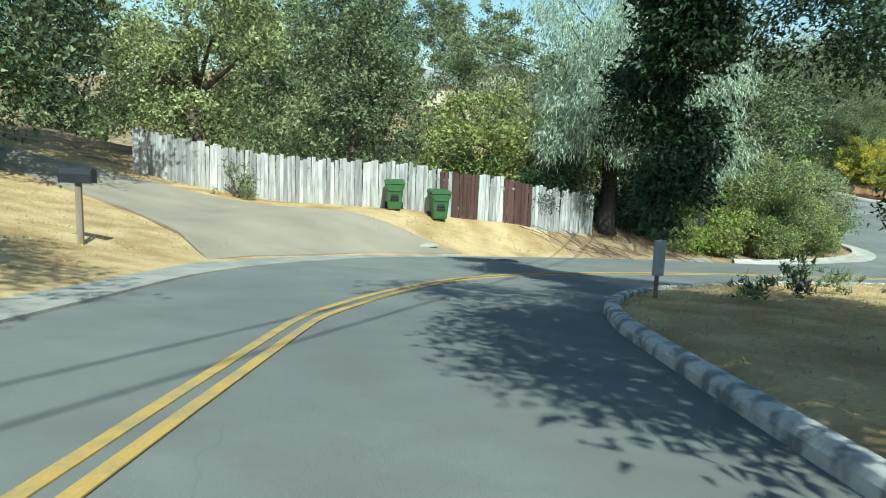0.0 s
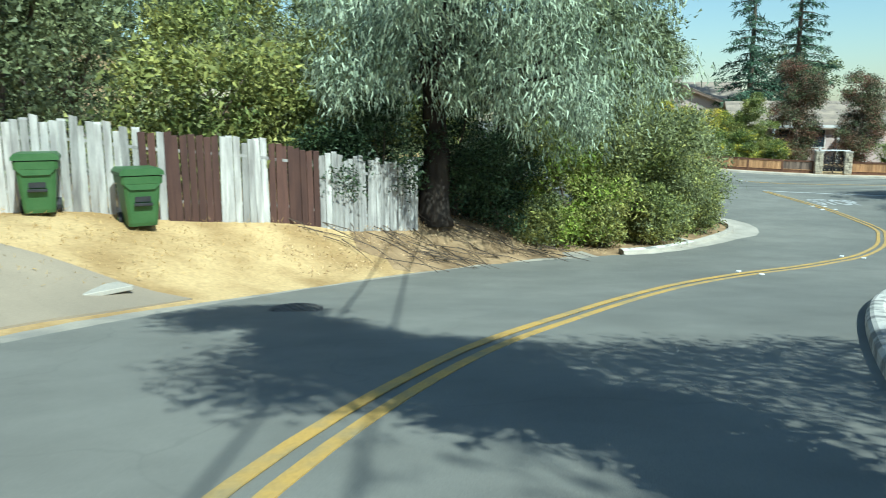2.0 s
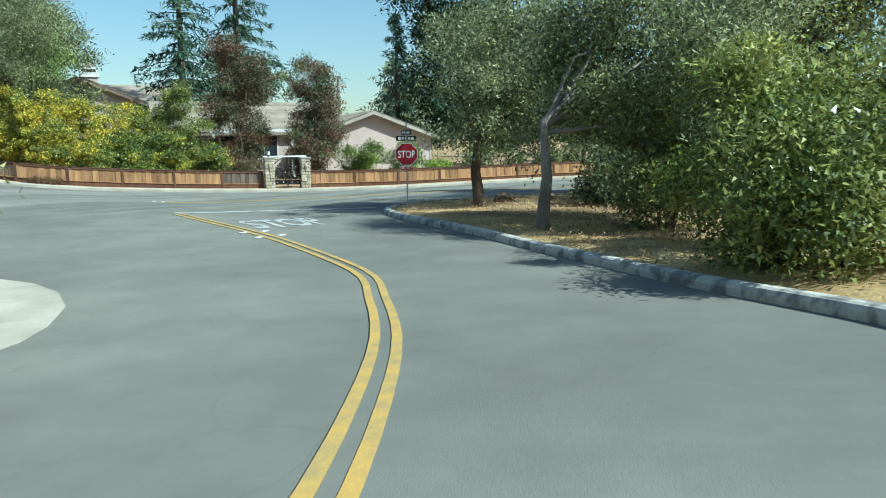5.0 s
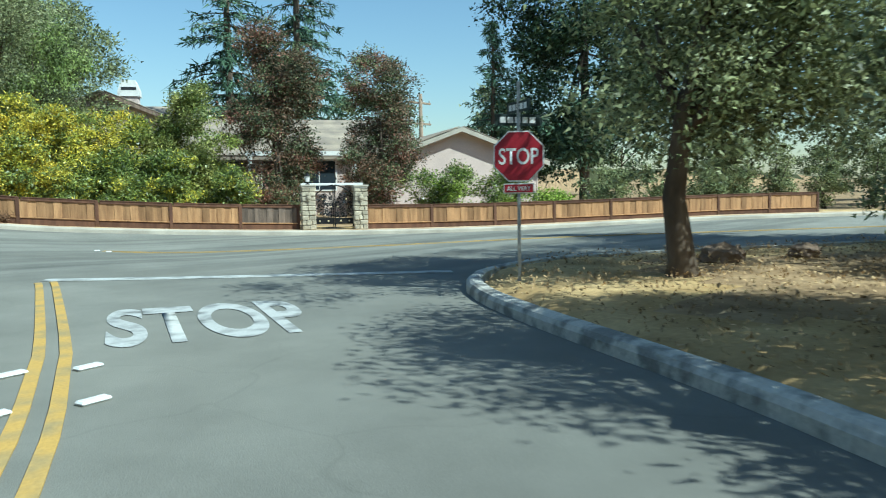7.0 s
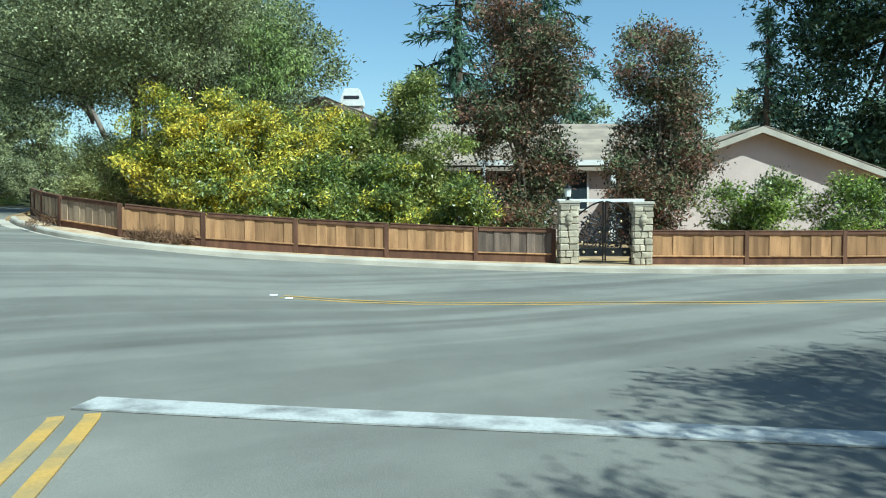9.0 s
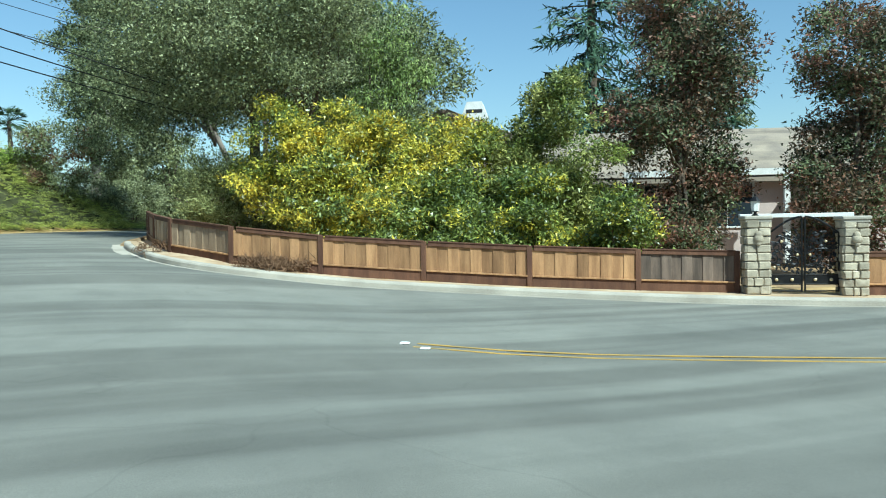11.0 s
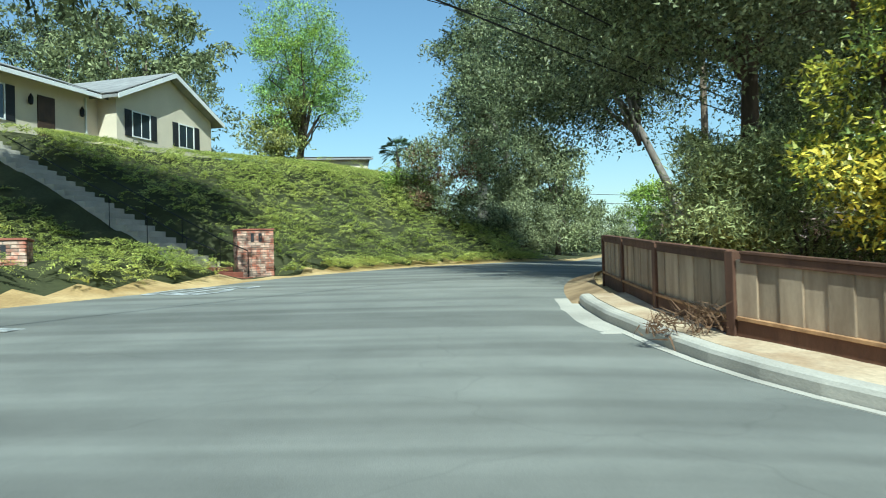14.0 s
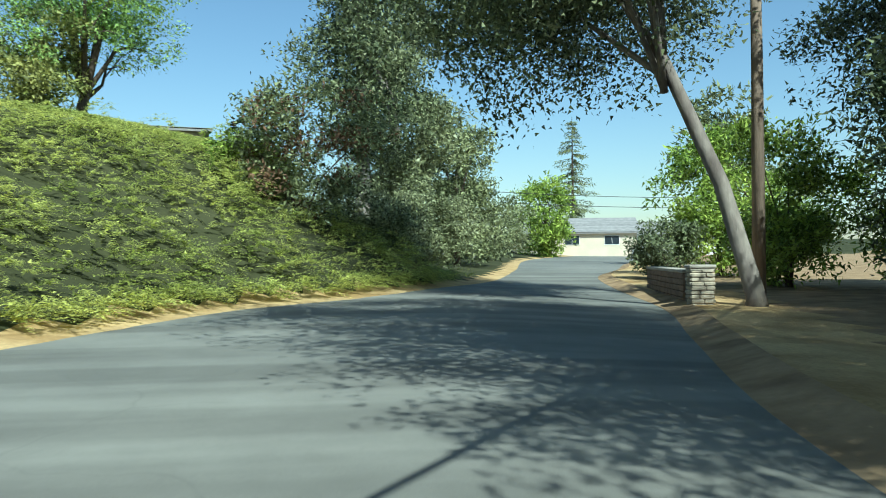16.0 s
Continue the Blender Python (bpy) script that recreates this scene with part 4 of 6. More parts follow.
# a dark slab on the solid cap paints the shade inside its slot
boxed("cap_shade_slab", 0.1, 1.05, -0.115, -0.095, 4.3, 4.5, SHUTTER, chimney)

# house above the juniper slope; its gable looks to the street
hu = np.array((0.235, 0.972))
hill_house = gabled("house", turned(12.95, 88.7, 7.3, *hu), "cream ranch house on the slope with shuttered gable windows", 7.4, 17.0, 2.75, 4.35, CREAM_WALL, ROOF_SHINGLE, ridge="y", over=0.5, base=-1.5)
barge(hill_house, 7.4, 2.75, 4.35, 0.5, TRIM_WHITE, y=-0.52)
window(hill_house, 1.05, 2.25, 0.95, 2.05, shutters=True)
window(hill_house, 4.55, 5.75, 0.95, 2.05, shutters=True)
long_wing = gabled("house", turned(12.95 - 13.0 * hu[0] - 1.0 * hu[1], 88.7 - 13.0 * hu[1] + 1.0 * hu[0], 7.3, *hu), "cream ranch house wing with a recessed porch along the slope", 13.15, 8.0, 2.75, 4.15, CREAM_WALL, ROOF_SHINGLE, over=0.6, base=-1.5)
window(long_wing, 6.3, 7.9, 0.75, 2.05, shutters=True)
boxed("door", 9.55, 10.45, -0.05, -0.003, -0.1, 2.0, DARK_DOOR, long_wing, "dark front door")
boxed("eaves_board", -0.6, 12.6, -0.66, -0.605, 2.36, 2.54, TRIM_WHITE, long_wing, "white eaves board")
boxed("gutter_pipe", 12.2, 12.27, -0.07, -0.003, -0.4, 2.4, TRIM_WHITE, long_wing, "white downpipe")
for u in (9.1, 11.9):
    bm = bmesh.new()
    lathe(bm, [(0.05, 1.5), (0.09, 1.55), (0.1, 1.8), (0.04, 1.9), (0.02, 1.95)], 8)
    lamp_body = part("wall_lamp", bm, IRON, long_wing, "small dark wall lamp")
    lamp_body.matrix_basis = pose(u, -0.14, 0)

# houses at the far end of the street
for hx, hy, ln, lab, roofm in ((50, 166, 16, "low pale house with a green-grey roof at the street's end", ROOF_SHINGLE), (70, 172, 18, "low white house with a dark window at the street's end", ROOF_SHINGLE)):
    h = gabled("house", turned(hx, hy, road_z(hx, hy) + 0.3, 0.97, -0.24), lab, ln, 9, 2.7, 4.6, CREAM_WALL if hx < 60 else TRIM_WHITE, roofm)
    for k in range(3):
        window(h, 2 + k * 5, 3.8 + k * 5, 1.0, 2.1)
house = gabled("house", turned(12.0, 118.0, 9.2, 0.97, 0.2), "low pale house with a flat dark roof above the slope", 8.0, 8, 1.9, 2.4, CREAM_WALL, ROOF_SHINGLE)

# ---- old grey plank fence ----
OLD_FENCE = [(-11.8, 28.4), (-9.3, 28.2), (-0.4, 27.3), (3.6, 28.9), (8.2, 32.0)]


def plank_mesh(h):
    bm = bmesh.new()
    vs = box(bm, -0.068, 0.068, -0.011, 0.011, -0.1, h)
    for v in vs:
        if v.co.z > 0:
            v.co.z += RNG.uniform(-0.04, 0.02)
    me = bpy.data.meshes.new("plank")
    bm.to_mesh(me)
    bm.free()
    return me


def old_fence():
    fence = thing("plank_fence", Matrix(), "old weathered grey plank fence with two brown painted panels", "fence")
    line = [np.array(p) for p in OLD_FENCE]
    seg = [np.linalg.norm(b - a) for a, b in zip(line, line[1:])]
    total = sum(seg)
    grey = [plank_mesh(h) for h in (1.62, 1.66, 1.70, 1.58)]
    for me in grey:
        me.materials.append(GREY_WOOD)
    brown = [plank_mesh(h) for h in (1.60, 1.64)]
    for me in brown:
        me.materials.append(BROWN_WOOD)
    s, i = 0.0, 0
    while s < total:
        d, k = s, 0
        while k < len(seg) - 1 and d > seg[k]:
            d -= seg[k]
            k += 1
        w = (line[k + 1] - line[k]) / seg[k]
        p = line[k] + w * d
        x = p[0]
        if x > 5.75:
            break
        is_brown = -0.45 < x < -0.15 or 0.05 < x < 0.95 or 1.95 < x < 3.0
        me = (brown if is_brown else grey)[i % (2 if is_brown else 4)]
        share("plank", me, turned(p[0], p[1], ground(*p) + RNG.uniform(-0.03, 0.03), *w) @ pose(0, RNG.uniform(-0.012, 0.012), 0, RNG.normal() * 0.6, RNG.normal() * 0.8, 0), fence)
        s += 0.146 + RNG.uniform(-0.004, 0.008)
        i += 1
    for a, b in zip(line, line[1:]):
        for h in (0.35, 1.3):
            bm = bmesh.new()
            w = (b - a) / np.linalg.norm(b - a)
            n = np.array((-w[1], w[0])) * 0.04
            steps = max(2, int(np.linalg.norm(b - a) / 1.5))
            pts = [p for p in (a + (b - a) * t + n for t in np.linspace(0, 1, steps * 4)) if p[0] < 5.75]
            if len(pts) < 2:
                continue
            tube(bm, [(p[0], p[1], ground(*p) + h) for p in pts], 0.04, 4)
            part("rail", bm, GREY_WOOD, fence)


# ---- cedar fence along the kerb ----
FENCE_WEST = [(30.98, 69.3), (30.93, 67.3), (30.95, 65.3), (31.2, 63.25), (32.35, 61.2), (34.12, 60.0), (36.1, 58.75), (38.0, 57.42), (39.9, 56.2), (41.55, 55.12)]
FENCE_EAST = [(43.55, 53.75), (45.6, 52.45), (47.65, 51.1), (49.7, 49.8), (51.75, 48.5), (53.8, 47.15), (55.85, 45.85), (57.9, 44.5), (60.0, 43.2)]


def fence_section(a, b, mats, label, end_post=False):
    a, b = np.array(a), np.array(b)
    length = float(np.linalg.norm(b - a))
    w = (b - a) / length
    za, zb = path_z(a), path_z(b)
    slope = math.degrees(math.atan2(zb - za, length))
    sec = thing("fence_section", turned(a[0], a[1], za, *w), label, "fence", "cedar fence along the kerb")
    tilt = pose(0, 0, 0, 0, -slope, 0)
    post = share("post", POST_MESH, Matrix(), sec)
    if end_post:
        share("post", POST_MESH, pose(length, 0, zb - za), sec)
    board, n = BOARDS[mats], 9
    step = (length - 0.11) / n
    for i in range(n):
        x = 0.055 + (i + 0.5) * step
        proud = 0.008 if i % 2 else -0.008
        share("board", board[i % 3], Matrix.Translation((x, proud, x * (zb - za) / length)) @ Matrix.Diagonal((step / 0.26 * (1.06 if i % 2 else 1.0), 1, 1, 1)), sec)
    for nm, z0, z1, y0, y1, mt in (("cap_rail", 0.845, 0.875, -0.06, 0.05, CEDAR_DARK), ("top_rail", 0.76, 0.845, -0.045, -0.02, CEDAR_DARK), ("bottom_rail", 0.20, 0.235, -0.06, 0.03, CEDAR), ("kickboard", -0.02, 0.20, -0.028, -0.005, CEDAR_DARK)):
        bm = bmesh.new()
        box(bm, 0.055, length - 0.055, y0, y1, z0, z1, 0.004)
        r = part(nm, bm, mt, sec)
        r.matrix_basis = tilt
    return sec


def path_z(p):
    return road_z(p[0], p[1]) + 0.15


POST_MESH = box_mesh("post", -0.055, 0.055, -0.055, 0.055, -0.2, 0.865, CEDAR_DARK, 0.006)
BOARDS = {}
for key, mt in (("cedar", CEDAR), ("pale", CEDAR_PALE), ("grey", CEDAR_GREY)):
    BOARDS[key] = [box_mesh("board", -0.13, 0.13, -0.01, 0.01, 0.19, 0.80 + 0.01 * k, mt, 0.004) for k in range(3)]
for i, (a, b) in enumerate(zip(FENCE_WEST, FENCE_WEST[1:])):
    last = i == len(FENCE_WEST) - 2
    tone = "grey" if last else "pale" if i < 4 else "cedar"
    lab = {"grey": "grey weathered section of cedar board fence", "pale": "sun-bleached section of cedar board fence", "cedar": "section of reddish cedar board fence with dark posts"}[tone]
    fence_section(a, b, tone, lab, last)
for i, (a, b) in enumerate(zip(FENCE_EAST, FENCE_EAST[1:])):
    fence_section(a, b, "cedar", "section of reddish cedar board fence with dark posts", i == len(FENCE_EAST) - 2)
old_fence()


# ---- stone pillars and iron gate ----
def stone_pillar(x, y, label, width=0.46, height=1.5, rows=9, u=U, cap=True, z=None):
    p = thing("stone_pillar", turned(x, y, (path_z((x, y)) if z is None else z), *u), label, "gate pillar", "stone gate pillars")
    h = width / 2
    boxed("core", -h + 0.04, h - 0.04, -h + 0.04, h - 0.04, -0.15, height, MORTAR, p)
    rh = height / rows
    for face in range(4):
        for r in range(rows):
            cuts = [0.0, RNG.uniform(0.35, 0.65), 1.0] if RNG.random() < 0.75 else [0.0, RNG.uniform(0.25, 0.4), RNG.uniform(0.6, 0.75), 1.0]
            for c0, c1 in zip(cuts, cuts[1:]):
                bm = bmesh.new()
                x0, x1 = -h + c0 * width + 0.006, -h + c1 * width - 0.006
                proud = RNG.uniform(0.0, 0.035)
                box(bm, x0, x1, -h - proud, -h + 0.06, r * rh + 0.006, (r + 1) * rh - 0.006, 0.016)
                for v in bm.verts:
                    v.co += Vector(RNG.normal(size=3) * 0.004)
                s = part("stone", bm, STONE, p)
                s.matrix_basis = pose(0, 0, 0, 0, 0, 90 * face)
    if cap:
        boxed("cap", -h - 0.045, h + 0.045, -h - 0.045, h + 0.045, height, height + 0.08, CONCRETE, p, "pale concrete cap", 0.02)
        boxed("cap_neck", -h - 0.02, h + 0.02, -h - 0.02, h + 0.02, height - 0.05, height - 0.001, CONCRETE, p, "", 0.01)
    return p


PL, PR = by_gate(-0.92, 0.0), by_gate(0.92, 0.0)
for q in (PL, PR):
    p = stone_pillar(q[0], q[1], "pale rubble stone gate pillar with a carved mask and concrete cap")
    bm = bmesh.new()
    for k, (r, zz) in enumerate(((0.10, 1.12), (0.075, 1.2), (0.06, 1.03))):
        bmesh.ops.create_icosphere(bm, subdivisions=2, radius=r, matrix=Matrix.Translation((0, -0.26, zz)) @ Matrix.Diagonal((1, 0.6, 1, 1)))
    part("ornament", bm, STONE, p, "carved pale stone ornament", True)


def scroll(cx, cz, r, turns, start, flip=1, n=22):
    return [(cx + flip * r * (1 - 0.8 * i / n) * math.cos(start + turns * 2 * math.pi * i / n), 0, cz + r * (1 - 0.8 * i / n) * math.sin(start + turns * 2 * math.pi * i / n)) for i in range(n)]


def iron_gate():
    gate = thing("iron_gate", turned(GATE[0], GATE[1], path_z(GATE) + 0.05, *U), "black wrought iron double gate with scrolled leaves and brass bosses", "gate")
    half = 0.67
    for s in (-1, 1):
        leaf = new("gate_leaf")
        leaf.parent = gate

        def arch(x):
            return 1.18 + 0.34 * math.cos(abs(x) / half * math.pi / 2)
        bm = bmesh.new()
        tube(bm, [(s * half, 0, 0), (s * half, 0, arch(half))], 0.02, 6)
        tube(bm, [(s * 0.03, 0, 0), (s * 0.03, 0, arch(0.03))], 0.02, 6)
        for z in (0.02, 0.16, 0.34):
            tube(bm, [(s * 0.03, 0, z), (s * half, 0, z)], 0.016, 6)
        tube(bm, [(s * (0.03 + (half - 0.03) * i / 10), 0, arch(0.03 + (half - 0.03) * i / 10)) for i in range(11)], 0.022, 6)
        part("frame", bm, IRON, leaf)
        boxed("kick_panel", min(s * 0.04, s * half), max(s * 0.04, s * half), -0.006, 0.006, 0.17, 0.33, IRON, leaf)
        bm = bmesh.new()
        for cx, cz, r in ((0.36, 0.52, 0.15), (0.58, 0.66, 0.10), (0.18, 0.62, 0.10), (0.50, 0.90, 0.11), (0.30, 0.80, 0.09)):
            tube(bm, [(s * x, y, z) for x, y, z in scroll(cx, cz, r, 1.4, 0.4 * cx * 10)], 0.011, 5)
        for k in range(5):
            a = 0.25 + 0.28 * k
            tube(bm, [(s * 0.04, 0, 0.75), (s * (0.05 + 0.3 * math.sin(a) * 0.6), 0, 0.75 + 0.35 * math.cos(a) + 0.05), (s * (0.05 + 0.6 * math.sin(a)), 0, 0.75 + 0.58 * math.cos(a))], 0.010, 5)
        part("scrollwork", bm, IRON, leaf)
        bm = bmesh.new()
        for k in range(70):
            x, z = RNG.uniform(0.08, half - 0.05), RNG.uniform(0.38, 1.22)
            a = RNG.uniform(0, 6.28)
            bm.faces.new([bm.verts.new((s * x + dx * math.cos(a) - dz * math.sin(a), RNG.uniform(-0.012, 0.012), z + dx * math.sin(a) + dz * math.cos(a))) for dx, dz in ((0, -0.055), (0.028, 0), (0, 0.055), (-0.028, 0))])
        geo = bmesh.ops.extrude_face_region(bm, geom=bm.faces[:])
        bmesh.ops.translate(bm, vec=(0, 0.005, 0), verts=[v for v in geo["geom"] if isinstance(v, bmesh.types.BMVert)])
        bmesh.ops.recalc_face_normals(bm, faces=bm.faces)
        part("leaves", bm, IRON, leaf)
        for cx, cz, r in ((0.22, 0.25, 0.035), (0.52, 0.25, 0.035), (0.12, 0.75, 0.03), (0.56, 0.5, 0.03), (0.42, 1.02, 0.03)):
            bm = bmesh.new()
            bmesh.ops.create_icosphere(bm, subdivisions=2, radius=r, matrix=Matrix.Translation((s * cx, -0.02, cz)) @ Matrix.Diagonal((1, 0.5, 1, 1)))
            part("boss", bm, BRASS, leaf, "round brass boss", True)


iron_gate()
arbour = thing("garden_rail", turned(*by_gate(0, 0.5), path_z(GATE), *U), "white painted timber rail behind the iron gate", "rail")
for k in (-1.0, 1.0):
    boxed("post", k - 0.05, k + 0.05, -0.05, 0.05, -0.1, 1.56, TRIM_WHITE, arbour, "", 0.008)
boxed("beam", -1.12, 1.12, -0.05, 0.05, 1.56, 1.645, TRIM_WHITE, arbour, "", 0.008)
lantern = thing("lantern", turned(PL[0], PL[1], path_z(PL) + 1.575, *U), "iron lantern with white glass on the pillar cap", "lantern")
bm = bmesh.new()
lathe(bm, [(0.07, 0), (0.07, 0.02), (0.03, 0.05), (0.03, 0.08), (0.08, 0.10)], 8)
part("base", bm, IRON, lantern)
bm = bmesh.new()
lathe(bm, [(0.07, 0.10), (0.09, 0.30)], 6)
part("glass", bm, TRIM_WHITE, lantern, "milky white lantern glass")
bm = bmesh.new()
lathe(bm, [(0.12, 0.30), (0.05, 0.38), (0.02, 0.40), (0.02, 0.44), (0.005, 0.46)], 8)
part("roof", bm, IRON, lantern)

# ---- signs ----
def octagon(r):
    return [(r * math.cos(math.pi / 8 + math.pi / 4 * k), r * math.sin(math.pi / 8 + math.pi / 4 * k)) for k in range(8)]


def lettering(name, body, width, height, y, z, mat, parent, bold=0.02):
    me = text_mesh(body, bold, 0.0)
    co = np.array([v.co for v in me.vertices])
    co -= (co.min(0) + co.max(0)) / 2
    size = co.max(0) - co.min(0)
    for v, c in zip(me.vertices, co):
        v.co = (c[0] / size[0] * width, y, z + c[1] / size[1] * height)
    me.materials.append(mat)
    ob = new(name, me)
    ob.parent = parent
    return ob


def stop_sign(x, y, face):
    s = thing("stop_sign", turned(x, y, ground(x, y), *face) @ Matrix.Scale(0.86, 4), "red octagonal STOP sign with small ALL WAY plate below", "stop sign")
    bm = bmesh.new()
    box(bm, -0.025, 0.025, -0.02, 0.02, -0.2, 3.02, 0.004)
    part("post", bm, STEEL, s, "galvanised steel post")
    cz, r = 1.90, 0.3813 / math.cos(math.pi / 8)
    bm = bmesh.new()
    prism(bm, [(a, cz + b) for a, b in octagon(r)], -0.036, -0.026)
    bmesh.ops.recalc_face_normals(bm, faces=bm.faces)
    plate = part("border", bm, SIGN_WHITE, s, "white sign border")
    bm = bmesh.new()
    prism(bm, [(a, cz + b) for a, b in octagon(r - 0.022)], -0.040, -0.034)
    bmesh.ops.recalc_face_normals(bm, faces=bm.faces)
    part("face", bm, SIGN_RED, s, "red octagonal sign face")
    lettering("lettering", "STOP", 0.60, 0.25, -0.043, cz, SIGN_WHITE, s, 0.012)
    boxed("plate", -0.23, 0.23, -0.034, -0.026, 1.34, 1.49, SIGN_WHITE, s, "", 0.002)
    boxed("plate_face", -0.215, 0.215, -0.038, -0.033, 1.355, 1.475, SIGN_RED, s, "small red ALL WAY plate")
    lettering("lettering", "ALL WAY", 0.36, 0.075, -0.041, 1.415, SIGN_WHITE, s, 0.012)
    for k, a in enumerate((25, -60)):
        b = boxed("street_name_blade", -0.38, 0.38, -0.004, 0.004, 2.36 + 0.2 * k, 2.53 + 0.2 * k, SIGN_GREEN, s, "dark street name blade", 0.002)
        b.matrix_basis = pose(0, 0, 0, 0, 0, a)
        for q in range(5):
            bar = boxed("bar", -0.30 + 0.12 * q, -0.21 + 0.12 * q, -0.008, -0.0045, 2.40 + 0.2 * k, 2.49 + 0.2 * k, SIGN_WHITE, b, "pale bar of lettering")
    boxed("side_plate", -0.004, 0.004, 0.022, 0.20, 0.62, 1.02, BARE_METAL, s, "bare aluminium back of a small sign", 0.001)
    return s


stop_sign(32.98, 39.37, (0.55, -0.835))


def back_sign(x, y, face):
    s = thing("road_sign", turned(x, y, ground(x, y), *face), "back of a narrow aluminium sign on a short post", "road sign")
    boxed("post", -0.03, 0.03, -0.025, 0.025, -0.2, 0.95, CEDAR_GREY, s, "", 0.004)
    boxed("plate", -0.10, 0.10, -0.036, -0.027, 0.38, 0.98, BARE_METAL, s, "bare aluminium sign back", 0.01)


back_sign(3.35, 12.3, (1, 0.1))
back_sign(12.85, 21.7, (0.7, -0.7))

# ---- wheeled bins ----
def wheeled_bin(x, y, turn, label):
    b = thing("wheeled_bin", pose(x, y, ground(x, y), 0, 0, turn), label, "wheeled bin", "wheeled bins by the fence")
    bm = bmesh.new()
    rings = []
    for z, w, d in ((0.06, 0.23, 0.25), (0.12, 0.24, 0.27), (0.78, 0.30, 0.35), (0.80, 0.33, 0.38), (0.93, 0.34, 0.39)):
        rings.append([bm.verts.new(c) for c in ((-w, -d, z), (-w + 0.05, -d - 0.03, z), (w - 0.05, -d - 0.03, z), (w, -d, z), (w, d, z), (-w, d, z))])
    for a, c in zip(rings, rings[1:]):
        for k in range(6):
            bm.faces.new((a[k], a[(k + 1) % 6], c[(k + 1) % 6], c[k]))
    bm.faces.new(rings[0][::-1])
    bm.faces.new(rings[-1])
    part("body", bm, BIN_GREEN, b)
    bm = bmesh.new()
    prism(bm, [(-0.36, 0.945), (0.36, 0.945), (0.36, 1.0), (0.3, 1.06), (-0.3, 1.06), (-0.36, 1.0)], -0.44, 0.42)
    bmesh.ops.recalc_face_normals(bm, faces=bm.faces)
    lid = part("lid", bm, BIN_GREEN, b, "green hinged lid")
    bm = bmesh.new()
    tube(bm, [(-0.28, 0.47, 1.0), (0.28, 0.47, 1.0)], 0.018, 6)
    part("handle", bm, BIN_GREEN, lid)
    boxed("grab_bar", -0.15, 0.15, -0.42, -0.36, 0.42, 0.47, BLACK_PLASTIC, b, "", 0.008)
    # black block on the body front, painting the shade of a grip hollow
    boxed("recess_shade_block", -0.13, 0.13, -0.365, -0.330, 0.49, 0.58, BLACK_PLASTIC, b)
    bm = bmesh.new()
    prism(bm, [(-0.30, 0.80), (0.30, 0.80), (0.2, 0.70), (-0.2, 0.70)], -0.405, -0.355)
    bmesh.ops.recalc_face_normals(bm, faces=bm.faces)
    part("brace", bm, BIN_GREEN, b)
    for s in (-1, 1):
        bm = bmesh.new()
        tube(bm, [(s * 0.24, 0.30, 0.13), (s * 0.32, 0.30, 0.13)], 0.13, 14)
        w = part("wheel", bm, BLACK_PLASTIC, b, "black wheel")
        bm = bmesh.new()
        tube(bm, [(s * 0.325, 0.30, 0.13), (s * 0.33, 0.30, 0.13)], 0.06, 10)
        part("hub", bm, BIN_GREEN, w)


wheeled_bin(-2.0, 26.85, 6, "green plastic wheeled bin beside the plank fence")
wheeled_bin(-0.42, 26.7, 14, "green plastic wheeled bin with black wheels before the brown panel")

# ---- mailbox by the hill road ----
mail = thing("mailbox", pose(-6.65, 13.4, ground(-6.65, 13.4), 0, 0, 8), "dark arched metal mailbox on a square timber post", "mailbox")
boxed("post", -0.05, 0.05, -0.05, 0.05, -0.2, 1.08, POLE_WOOD, mail, "weathered timber post", 0.006)
bm = bmesh.new()
prism(bm, [(-0.11, 1.08), (0.11, 1.08), (0.11, 1.24), (0.09, 1.30), (0.05, 1.335), (0, 1.345), (-0.05, 1.335), (-0.09, 1.30), (-0.11, 1.24)], -0.29, 0.29)
bmesh.ops.recalc_face_normals(bm, faces=bm.faces)
b = part("box", bm, SHUTTER, mail, "dark arched metal box")
b.matrix_basis = pose(0, 0, 0, 0, 0, 78)
bm = bmesh.new()
prism(bm, [(-0.115, 1.075), (0.115, 1.075), (0.115, 1.24), (0.05, 1.34), (-0.05, 1.34), (-0.115, 1.24)], 0.29, 0.305)
bmesh.ops.recalc_face_normals(bm, faces=bm.faces)
b = part("door", bm, SHUTTER, mail)
b.matrix_basis = pose(0, 0, 0, 0, 0, 78)

